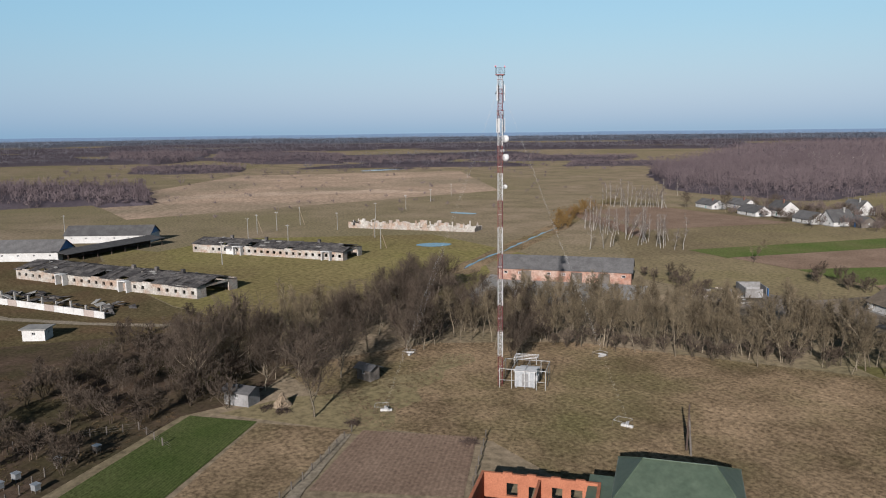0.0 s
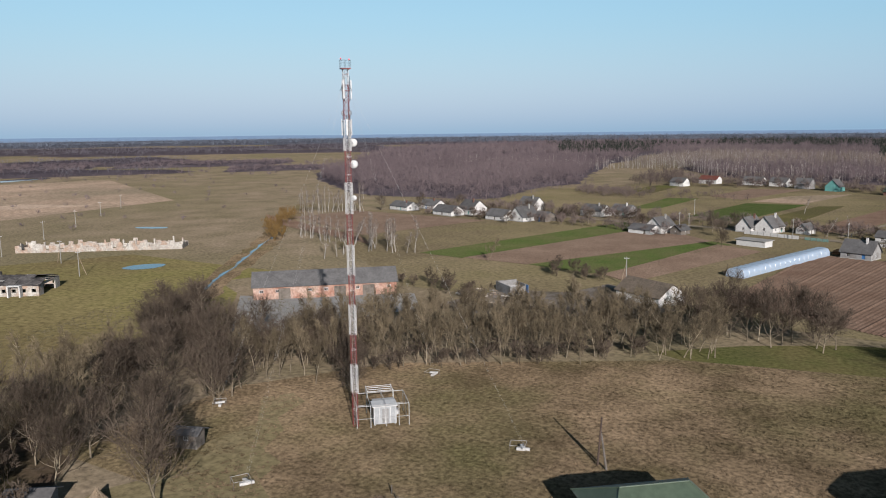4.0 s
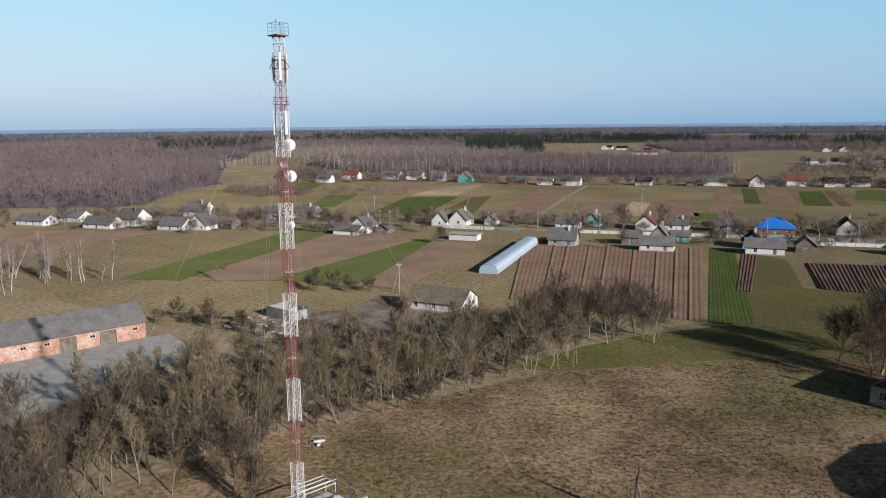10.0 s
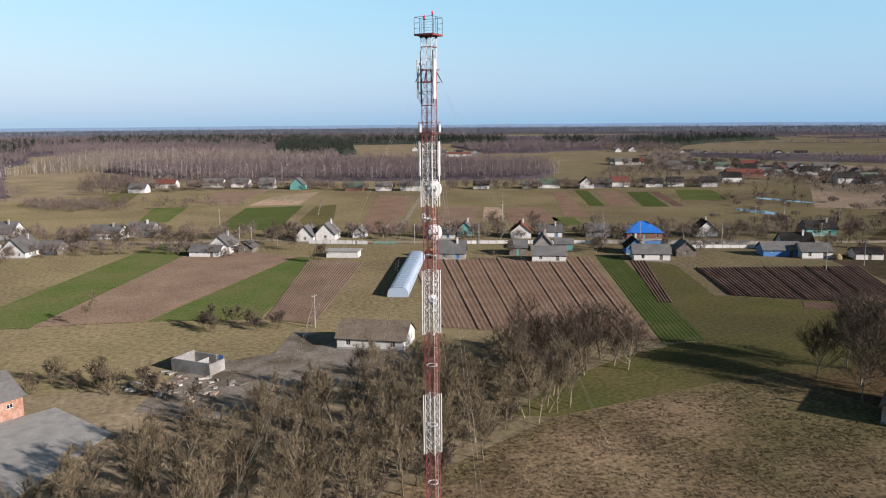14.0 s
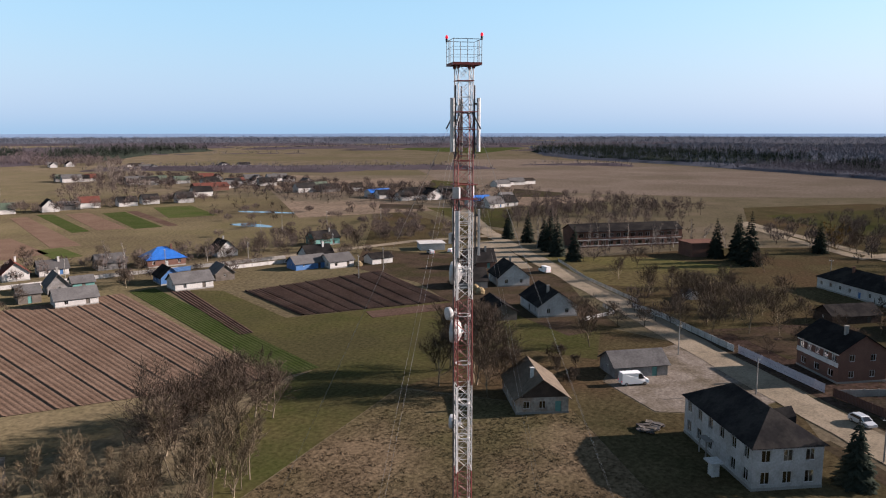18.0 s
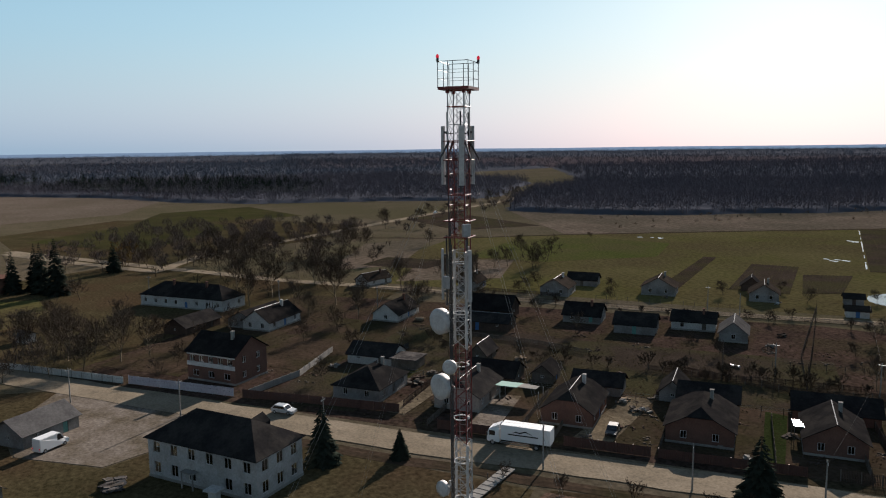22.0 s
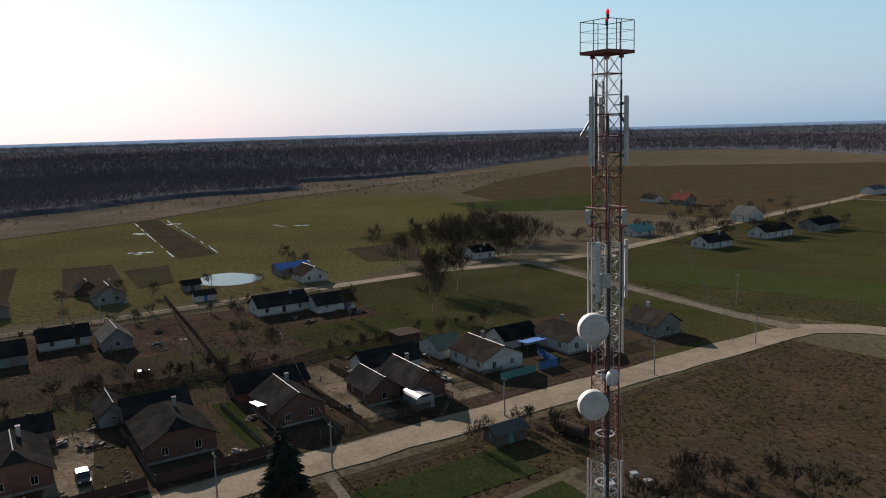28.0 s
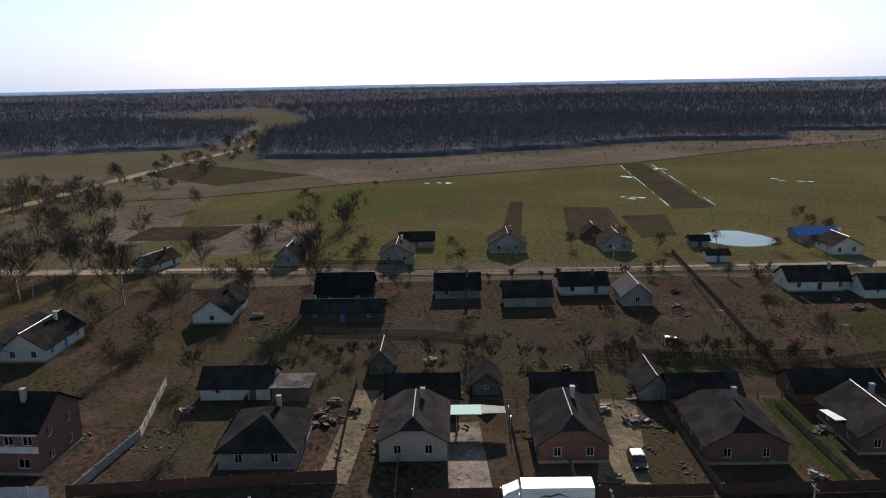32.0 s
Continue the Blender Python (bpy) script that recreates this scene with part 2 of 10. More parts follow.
OLDROOF = surface("faded_brown_roof", (0.115, 0.0918, 0.0697), (0.085, 0.0697, 0.0544), 0.92, 0.4, 2.5, 0.1, wave=('X', 2.2), grain=0.3)
REDROOF = surface("red_roof_sheet", (0.109, 0.0425, 0.0323), (0.085, 0.0348, 0.0272), 0.92, 0.4, 2.5, 0.06, wave=('X', 2.2))
GREENRF = surface("green_profiled_sheet", (0.062, 0.08, 0.053), (0.05, 0.067, 0.044), 0.5, 0.5, 1.5, 0.3, wave=('X', 3.2), spec=0.4)
BLUERF = surface("blue_profiled_sheet", (0.017, 0.102, 0.357), (0.0153, 0.085, 0.306), 0.4, 0.5, 1.5, 0.3, wave=('X', 3.2), spec=0.4)
BITUMEN = surface("rotten_bitumen_roof", (0.0553, 0.051, 0.0493), (0.0306, 0.0281, 0.0281), 0.85, 0.25, 1.6, 0.6, c3=(0.0944, 0.0859, 0.0799), third=0.3, grain=0.35)
METAL = surface("galvanised_steel", (0.338, 0.344, 0.349), (0.277, 0.282, 0.288), 0.45, 1.0, 6.0, 0.05, metal=0.6, spec=0.35)
BRIGHTZN = surface("bright_zinc_sheet", (0.527, 0.527, 0.527), (0.425, 0.425, 0.425), 0.38, 1.0, 6.0, 0.05, metal=0.85, spec=0.4)
RIDGE = surface("zinc_ridge", (0.306, 0.306, 0.306), (0.23, 0.23, 0.23), 0.6, 1.0, 6.0, 0.05, metal=0.4, spec=0.3)
WHITEST = surface("white_painted_steel", (0.425, 0.416, 0.408), (0.34, 0.332, 0.323), 0.5, 1.5, 8.0, 0.05, spec=0.35)
REDST = surface("red_painted_steel", (0.162, 0.0298, 0.0255), (0.111, 0.0238, 0.0221), 0.55, 1.5, 8.0, 0.05, spec=0.35)
GREYST = surface("grey_painted_steel", (0.289, 0.289, 0.281), (0.221, 0.212, 0.204), 0.55, 1.5, 8.0, 0.05, spec=0.35)
DARKST = surface("dark_steel", (0.0425, 0.0425, 0.0442), (0.0298, 0.0298, 0.0306), 0.5, 1.5, 8.0, 0.05, spec=0.35)
OLDWOOD = surface("weathered_wood", (0.114, 0.1, 0.0867), (0.0756, 0.0646, 0.0544), 0.9, 0.8, 5.0, 0.3, rnd=0.15)
DARKWD = surface("dark_board", (0.0723, 0.0527, 0.0425), (0.0467, 0.0357, 0.0306), 0.85, 0.8, 5.0, 0.3, rnd=0.15)
PALEWD = surface("pale_timber", (0.228, 0.178, 0.125), (0.184, 0.141, 0.0978), 0.85, 0.8, 5.0, 0.3, rnd=0.12)
LOGWD = surface("cut_logs", (0.287, 0.14, 0.0638), (0.217, 0.102, 0.051), 0.85, 0.8, 4.0, 0.3, rnd=0.12)
BARK = surface("grey_bark", (0.0926, 0.0731, 0.0527), (0.057, 0.0442, 0.0331), 0.95, 0.9, 5.0, 0.4, rnd=0.2, grain=0.35)
PALEBARK = surface("pale_bark", (0.178, 0.149, 0.106), (0.111, 0.0892, 0.0638), 0.95, 0.9, 5.0, 0.4, rnd=0.3, grain=0.3)
BIRCHB = surface("birch_bark", (0.315, 0.292, 0.265), (0.196, 0.173, 0.151), 0.9, 0.9, 4.0, 0.3, rnd=0.1)
TWIG = surface("bare_twigs", (0.0723, 0.0556, 0.0419), (0.0477, 0.0376, 0.0289), 0.95, 0.3, 2.0, 0.0, rnd=0.25, grain=0.35)
BELTTW = surface("olive_grey_twigs", (0.115, 0.0918, 0.0595), (0.0782, 0.062, 0.0408), 0.95, 0.3, 2.0, 0.0, rnd=0.3, grain=0.35)
GARDENTW = surface("garden_twigs", (0.0952, 0.0739, 0.0646), (0.0663, 0.0519, 0.0467), 0.95, 0.3, 2.0, 0.0, rnd=0.25, grain=0.3)
BIRCHTW = surface("birch_twigs", (0.147, 0.123, 0.105), (0.109, 0.0884, 0.0756), 0.95, 0.3, 2.0, 0.0, rnd=0.15, grain=0.35)
WILLOW = surface("willow_twigs", (0.138, 0.0859, 0.0314), (0.0986, 0.0638, 0.0263), 0.95, 0.3, 2.0, 0.0, rnd=0.15, grain=0.35)
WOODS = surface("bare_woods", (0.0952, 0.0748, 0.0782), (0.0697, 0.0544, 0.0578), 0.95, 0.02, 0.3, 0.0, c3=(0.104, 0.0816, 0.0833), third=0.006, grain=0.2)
# the next three put distance haze into the woods' colour, bluer further off
HAZEWOOD = surface("lilac_haze_woods", (0.085, 0.0765, 0.085), (0.0663, 0.0612, 0.0706), 0.95, 0.02, 0.2, 0.0, c3=(0.0782, 0.0723, 0.0816), third=0.004, grain=0.2)
BACKLITHAZE = surface("backlit_haze_woods", (0.09, 0.08, 0.092), (0.072, 0.065, 0.077), 0.95, 0.02, 0.3, 0.0, c3=(0.098, 0.086, 0.097), third=0.006, grain=0.2)
BLUEHAZE = surface("blue_haze_far_woods", (0.0782, 0.0884, 0.111), (0.0663, 0.0765, 0.0978), 0.95, 0.004, 0.05, 0.0, c3=(0.0935, 0.1, 0.119), third=0.002, grain=0.15)
REED = surface("pale_dry_reed", (0.23, 0.178, 0.136), (0.17, 0.129, 0.0952), 0.95, 0.06, 0.6, 0.4, c3=(0.145, 0.111, 0.0808), third=0.02, shag=0.5, grain=0.4)
# darker than the twigs, so the inner shade of a wood is painted in
SHADETHICK = surface("shade_dark_undergrowth", (0.0595, 0.0493, 0.0553), (0.0459, 0.0382, 0.0433), 0.95, 0.03, 0.4, 0.0, c3=(0.0646, 0.0536, 0.0578), third=0.008, grain=0.2)
# undergrowth of the far woods, tinted blue for haze
HAZETHICK = surface("blue_haze_undergrowth", (0.068, 0.07, 0.083), (0.055, 0.058, 0.07), 0.95, 0.004, 0.05, 0.0, grain=0.15)
PINE = surface("conifer_needles", (0.0255, 0.0306, 0.0238), (0.0153, 0.0195, 0.0153), 0.9, 0.3, 2.0, 0.0, rnd=0.15)
STRAW = surface("straw", (0.212, 0.166, 0.0978), (0.17, 0.129, 0.0748), 0.95, 0.6, 4.0, 0.4, grain=0.35)
FILM = plain("greenhouse_film", (0.212, 0.255, 0.315), 0.4)
TEAL = surface("teal_paint", (0.085, 0.212, 0.191), (0.0723, 0.178, 0.162), 0.7, 0.6, 4.0, 0.05, spec=0.35)
BLUEP = surface("blue_paint", (0.0425, 0.119, 0.272), (0.034, 0.0978, 0.23), 0.6, 0.6, 4.0, 0.05, spec=0.35)
BROWNF = surface("brown_fence_sheet", (0.0723, 0.034, 0.0255), (0.0553, 0.0272, 0.0221), 0.6, 0.6, 4.0, 0.1, spec=0.35)
LILAC = surface("pale_lilac_paint", (0.425, 0.391, 0.425), (0.357, 0.323, 0.357), 0.85, 0.4, 3.0, 0.1)
WATER = plain("still_water", (0.017, 0.0255, 0.0298), 0.04)
GLASS = plain("window_glass", (0.722, 0.765, 0.765), 0.02, trans=1.0)
CARGLASS = plain("dark_car_glass", (0.0127, 0.0145, 0.017), 0.06)
WHITECAR = plain("white_car_paint", (0.612, 0.612, 0.612), 0.5)
SILVER = plain("silver_car_paint", (0.357, 0.374, 0.391), 0.45, 0.3)
BLACKCAR = plain("black_car_paint", (0.0102, 0.0102, 0.0119), 0.4)
RUBBER = plain("rubber", (0.017, 0.017, 0.017), 0.85)
# the faint emission stands in for sunlight shining through the red glass
REDLAMP = plain("red_obstruction_glass", (0.7, 0.02, 0.03), 0.25, emit=((1.0, 0.02, 0.05), 0.2))
GREENTR = plain("green_translucent_sheet", (0.111, 0.23, 0.196), 0.9)

# ---- builders ----
def part(name, bm, material, parent, label=""):
    me = bpy.data.meshes.new(name)
    bm.to_mesh(me)
    bm.free()
    return hung(name, me, material, parent, label)


def hung(name, me, material, parent, label=""):
    """A mesh object under a thing or a part."""
    if material and not me.materials:
        me.materials.append(material)
    ob = new(name, me)
    if parent:
        ob.parent = parent
    if label:
        ob["label"] = label
    return ob


def thing(name, m, label, category, group="", kind=""):
    ob = new(name)
    ob.empty_display_size = 0.5
    ob.matrix_world = m
    return tagged(ob, label, category, group, kind)


def tri_mesh(name, v, f):
    """A mesh from arrays of vertices and triangles (or quads)."""
    v, f = np.asarray(v, np.float32), np.asarray(f, np.int32)
    k = f.shape[1]
    me = bpy.data.meshes.new(name)
    me.vertices.add(len(v))
    me.vertices.foreach_set("co", v.ravel())
    me.loops.add(f.size)
    me.loops.foreach_set("vertex_index", f.ravel())
    me.polygons.add(len(f))
    me.polygons.foreach_set("loop_start", np.arange(0, f.size, k, dtype=np.int32))
    me.update(calc_edges=True)
    return me


def box(bm, x0, x1, y0, y1, z0, z1):
    c = [bm.verts.new(p) for p in ((x0, y0, z0), (x1, y0, z0), (x1, y1, z0), (x0, y1, z0), (x0, y0, z1), (x1, y0, z1), (x1, y1, z1), (x0, y1, z1))]
    for q in ((3, 2, 1, 0), (4, 5, 6, 7), (0, 1, 5, 4), (1, 2, 6, 5), (2, 3, 7, 6), (3, 0, 4, 7)):
        bm.faces.new([c[i] for i in q])


def rod(bm, a, b, r, r2=None, n=6):
    """A tapered rod from a to b."""
    a, b = Vector(a), Vector(b)
    r2 = r if r2 is None else r2
    d = (b - a)
    if d.length < 1e-6:
        return
    q = d.to_track_quat('Z', 'Y')
    lo, hi = [], []
    for i in range(n):
        w = 2 * math.pi * i / n
        o = Vector((math.cos(w), math.sin(w), 0))
        lo.append(bm.verts.new(a + q @ (o * r)))
        hi.append(bm.verts.new(b + q @ (o * r2)))
    for i in range(n):
        j = (i + 1) % n
        bm.faces.new((lo[i], lo[j], hi[j], hi[i]))
    bm.faces.new(lo[::-1])
    bm.faces.new(hi)


def solid(bm, pts, faces):
    v = [bm.verts.new(p) for p in pts]
    for f in faces:
        bm.faces.new([v[i] for i in f])


def one(fn, *a, **k):
    bm = bmesh.new()
    fn(bm, *a, **k)
    return bm


def sheet(name, pts, material, z=0.05, label="", category="", kind="structure", thick=0.12):
    """A flat patch of ground with a low edge."""
    bm = bmesh.new()
    top = [bm.verts.new((x, y, z)) for x, y in pts]
    low = [bm.verts.new((x, y, z - thick)) for x, y in pts]
    f = bm.faces.new(top)
    n = len(pts)
    for i in range(n):
        bm.faces.new((top[i], low[i], low[(i + 1) % n], top[(i + 1) % n]))
    bmesh.ops.recalc_face_normals(bm, faces=bm.faces)
    if f.normal.z < 0:
        bmesh.ops.reverse_faces(bm, faces=bm.faces)
    bmesh.ops.triangulate(bm, faces=[f])
    ob = part(name, bm, material, None)
    return tagged(ob, label, category or name.replace("_", " "), kind=kind)


def ribbon(name, line, width, material, z=0.08, label="", category="road", wobble=0.0, step=6.0):
    """A road or track along a line of points, with slightly uneven edges."""
    pts = []
    for (x0, y0), (x1, y1) in zip(line, line[1:]):
        n = max(1, int(math.hypot(x1 - x0, y1 - y0) / step))
        pts += [(x0 + (x1 - x0) * i / n, y0 + (y1 - y0) * i / n) for i in range(n)]
    pts.append(line[-1])
    bm = bmesh.new()
    rows = []
    for i, (x, y) in enumerate(pts):
        a, b = pts[max(0, i - 1)], pts[min(len(pts) - 1, i + 1)]
        d = Vector((b[0] - a[0], b[1] - a[1])).normalized()
        w = width / 2
        l, r = w + random.uniform(-wobble, wobble), w + random.uniform(-wobble, wobble)
        nx, ny = -d.y, d.x
        rows.append([bm.verts.new((x + nx * l * k, y + ny * l * k, z)) for k in (1.0, 0.5)] + [bm.verts.new((x, y, z + 0.04))]
                    + [bm.verts.new((x - nx * r * k, y - ny * r * k, z)) for k in (0.5, 1.0)])
    for p, q in zip(rows, rows[1:]):
        for i in range(4):
            bm.faces.new((p[i], p[i + 1], q[i + 1], q[i]))
    bmesh.ops.recalc_face_normals(bm, faces=bm.faces)
    if bm.faces and list(bm.faces)[0].normal.z < 0:
        bmesh.ops.reverse_faces(bm, faces=bm.faces)
    return tagged(part(name, bm, material, None), label, category, kind="structure")


def field(name, quad, material, rows=0, ridge=0.14, label="", z=0.05, gap=None):
    """A four-cornered field; rows of ridges run from side ab to side dc."""
    a, b, c, d = [Vector(p) for p in quad]
    vs, fs = [], []

    def corner(s, t, h):
        p = (a * (1 - s) + b * s) * (1 - t) + (d * (1 - s) + c * s) * t
        vs.append((p.x, p.y, h))
        return len(vs) - 1

    if not rows:
        return sheet(name, quad, material, z, label, "field")
    cuts = 10
    ts = [i / cuts for i in range(cuts + 1)]
    deep = -9
    for r in range(rows):
        prof = ((r / rows, z), ((r + 0.28) / rows, z + ridge), ((r + 0.62) / rows, z + ridge), ((r + 0.92) / rows, z - 0.02), ((r + 1) / rows, z))
        if gap and r - deep > gap * random.uniform(0.5, 1.8):
            deep, k = r, random.uniform(0.8, 1.25)
            prof = ((r / rows, z), ((r + 0.2) / rows, z + ridge * 2.0 * k), ((r + 0.45) / rows, z + ridge * 1.5 * k), ((r + 0.7) / rows, z - 0.03), ((r + 1) / rows, z))
        last = None
        for t in ts:
            cur = [corner(s, t, h + (random.uniform(-0.3, 0.3) * ridge if 0 < t < 1 else 0) * (0 < i < 4)) for i, (s, h) in enumerate(prof)]
            if last:
                for i in range(4):
                    fs.append((last[i], last[i + 1], cur[i + 1], cur[i]))
            last = cur
    ob = hung(name, tri_mesh(name, vs, fs), material, None)
    if ob.data.polygons[0].normal.z < 0:
        ob.data.flip_normals()
    return tagged(ob, label, "field", kind="structure")


# ---- trees ----
def prisms(segs, n=3):
    """Vertices and triangles of tapered n-sided sticks: rows of (p0, p1, r0, r1)."""
    a = np.array([s[0] for s in segs], float)
    b = np.array([s[1] for s in segs], float)
    r0 = np.array([s[2] for s in segs])[:, None]
    r1 = np.array([s[3] for s in segs])[:, None]
    d = b - a
    d /= np.linalg.norm(d, axis=1, keepdims=True) + 1e-9
    ref = np.where(np.abs(d[:, 2:]) > 0.9, [[1.0, 0, 0]], [[0, 0, 1.0]])
    u = np.cross(d, ref)
    u /= np.linalg.norm(u, axis=1, keepdims=True) + 1e-9
    w = np.cross(d, u)
    ring_a, ring_b = [], []
    for i in range(n):
        o = u * math.cos(2 * math.pi * i / n) + w * math.sin(2 * math.pi * i / n)
        ring_a.append(a + o * r0)
        ring_b.append(b + o * r1)
    v = np.stack(ring_a + ring_b, 1).reshape(-1, 3)
    k = np.arange(len(segs))[:, None] * 2 * n
    f = []
    for i in range(n):
        j = (i + 1) % n
        f.append(np.concatenate([k + i, k + j, k + n + j], 1))
        f.append(np.concatenate([k + i, k + n + j, k + n + i], 1))
    return v, np.concatenate(f)


def slivers(segs, rng, fat):
    """One tapering blade for each fine twig."""
    a = np.array([s[0] for s in segs], float)
    b = np.array([s[1] for s in segs], float)
    r = np.array([s[2] for s in segs])[:, None]
    d = b - a
    d /= np.linalg.norm(d, axis=1, keepdims=True) + 1e-9
    o = np.cross(d, rng.normal(0, 1, a.shape))
    o *= r * fat / (np.linalg.norm(o, axis=1, keepdims=True) + 1e-9)
    v = np.stack([a - o, a + o, b], 1).reshape(-1, 3)
    return v, np.arange(len(v)).reshape(-1, 3)


def grow(rng, height, spread, lean=0.0, fan=0.85, long=1.0, limbs=9, start=0.25, sub=5, twigs=5, up=0.75, r=0.16, droop=0.0, stems=1, kids=3):
    """Sticks of a bare tree: heavy ones (trunk and limbs) and twigs."""
    heavy, fine = [], []
    for st in range(stems):
        p = np.array([rng.uniform(-0.3, 0.3), rng.uniform(-0.3, 0.3), -0.05]) * (stems > 1) + np.array([0, 0, -0.05])
        d = np.array([rng.normal(0, lean + 0.22 * (stems > 1)), rng.normal(0, lean + 0.22 * (stems > 1)), 1.0])
        d /= np.linalg.norm(d)
        n = 7
        pts, rad = [p], [r]
        for i in range(n):
            d = d + rng.normal(0, 0.09, 3)
            d[2] = abs(d[2])
            d /= np.linalg.norm(d)
            p = p + d * height / n * (0.92 if stems == 1 else rng.uniform(0.7, 1.0))
            pts.append(p)
            rad.append(r * (1 - 0.9 * (i + 1) / n))
        for i in range(n):
            heavy.append((pts[i], pts[i + 1], rad[i], rad[i + 1]))
        for k in range(limbs):
            f = start + (1 - start) * (k + rng.uniform(0, 0.8)) / limbs
            f = min(f, 0.98)
            i = int(f * n)
            q = pts[i] + (pts[i + 1] - pts[i]) * (f * n - i)
            az = rng.uniform(0, 2 * math.pi)
            ln = spread * (1.15 - 0.75 * f) * rng.uniform(0.7, 1.15)
            ld = np.array([math.cos(az), math.sin(az), up * rng.uniform(0.7, 1.3)])
            ld /= np.linalg.norm(ld)
            lr = max(0.03, rad[i] * 0.55)
            lp = [q]
            m = 4
            for j in range(m):
                ld = ld + rng.normal(0, 0.14, 3) + np.array([0, 0, 0.10 - droop * j * 0.12])
                ld /= np.linalg.norm(ld)
                e = q + ld * ln / m
                heavy.append((q, e, lr * (1 - j / m * 0.85), lr * (1 - (j + 1) / m * 0.85)))
                q = e
                lp.append(q)
            for s in range(sub):
                g = rng.uniform(0.2, 1.0) * m
                gi = min(int(g), m - 1)
                o = lp[gi] + (lp[gi + 1] - lp[gi]) * (g - gi)
                bd = ld + rng.normal(0, fan, 3) + np.array([0, 0, 0.3 - droop])
                bd /= np.linalg.norm(bd)
                bl = ln * rng.uniform(0.3, 0.55) * long
                mid = o + bd * bl * 0.5 + rng.normal(0, 0.05, 3) * bl
                e = o + bd * bl + np.array([0, 0, (0.08 - 0.3 * droop) * bl])
                fine.append((o, mid, lr * 0.32, lr * 0.2))
                fine.append((mid, e, lr * 0.2, 0.008))
                for w in range(twigs):
                    h = rng.uniform(0.15, 1.0)
                    t0 = o + (e - o) * h
                    td = bd + rng.normal(0, fan * 0.85, 3) + np.array([0, 0, 0.3 - 1.3 * droop])
                    td /= np.linalg.norm(td)
                    tl = bl * rng.uniform(0.45, 0.85)
                    t1 = t0 + td * tl
                    fine.append((t0, t1, 0.021, 0.009))
                    for _ in range(kids):
                        t2 = t0 + td * tl * rng.uniform(0.3, 0.9)
                        dd = td + rng.normal(0, 0.45, 3)
                        dd /= np.linalg.norm(dd)
                        fine.append((t2, t2 + dd * tl * 0.85, 0.015, 0.007))
    return heavy, fine


def tree_kind(name, rng, bark, twig, label, category="tree", fat=2.2, **k):
    heavy, fine = grow(rng, **k)
    v, f = prisms(heavy, 3)
    tm = tri_mesh("trunk", v, f)
    tm.materials.append(bark)
    tm.shade_smooth()
    thick = sorted(fine, key=lambda s: -s[2])[:max(1, sum(s[2] > 0.0215 for s in fine))]
    v, f = prisms(thick, 3)
    v2, f2 = slivers([s for s in fine if s[2] <= 0.0215], rng, fat)
    cm = tri_mesh("crown", np.concatenate([v, v2]), np.concatenate([f, f2 + len(v)]))
    cm.materials.append(twig)
    return name, tm, cm, label, category


def plant(kind, x, y, size=1.0, turn=None, group="", label=""):
    name, tm, cm, lab, cat = kind
    turn = random.uniform(0, 360) if turn is None else turn
    t = thing(name, pose(x, y, 0, 0, 0, turn) @ Matrix.Diagonal((size, size, size * random.uniform(0.9, 1.1), 1)), label or lab, cat, group)
    hung("trunk", tm, None, t)
    hung("crown", cm, None, t)
    return t


trng = np.random.default_rng(5)
BELT = [tree_kind("poplar", trng, PALEBARK, BELTTW, "leafless young poplar-like tree with thin upright branches", fat=1.7, fan=0.5, long=1.35, height=8.5 + i * 0.5, spread=3.2, lean=0.1, limbs=10, start=0.2, sub=6, twigs=5, up=1.5, r=0.12) for i in range(6)]
BIG = [tree_kind("ash_tree", trng, PALEBARK, TWIG, "tall leafless tree with wide branching crown", fat=1.8, fan=0.6, long=1.25, kids=3, height=11.5 + i, spread=6.2, lean=0.06, limbs=22, start=0.22, sub=8, twigs=5, up=0.8, r=0.22) for i in range(3)]
ROUND = [tree_kind("garden_tree", trng, BARK, TWIG, "leafless round-crowned garden tree", fat=2.2, kids=3, height=6.0 + i, spread=4.2, lean=0.08, limbs=16, start=0.2, sub=6, twigs=4, up=0.6, r=0.14) for i in range(3)]
BIRCH = [tree_kind("birch", trng, BIRCHB, BIRCHTW, "leafless birch with white trunk", height=10 + i, spread=2.1, lean=0.03, limbs=13, start=0.32, sub=4, twigs=4, up=1.25, r=0.14, droop=0.2, fat=1.9) for i in range(3)]
SHRUB = [tree_kind("shrub", trng, BARK, TWIG, "leafless tangled brown shrub in grass", "shrub", fat=1.7, fan=0.5, long=1.3, height=2.8 + 0.6 * i, spread=1.5, limbs=5, start=0.2, sub=4, twigs=4, up=0.8, r=0.05, stems=4) for i in range(3)]
OSIER = [tree_kind("willow_bush", trng, WILLOW, WILLOW, "leafless golden willow bush by the canal", "shrub", height=4.0 + i, spread=1.6, limbs=5, start=0.15, sub=4, twigs=4, up=1.0, r=0.05, stems=4) for i in range(2)]
CLUMP = [tree_kind("alder_tree", trng, PALEBARK, TWIG, "leafless tree with dense dark crown", fat=1.8, fan=0.6, long=1.3, kids=3, height=9 + i, spread=5.2, lean=0.08, limbs=18, start=0.16, sub=7, twigs=4, up=0.75, r=0.18) for i in range(3)]


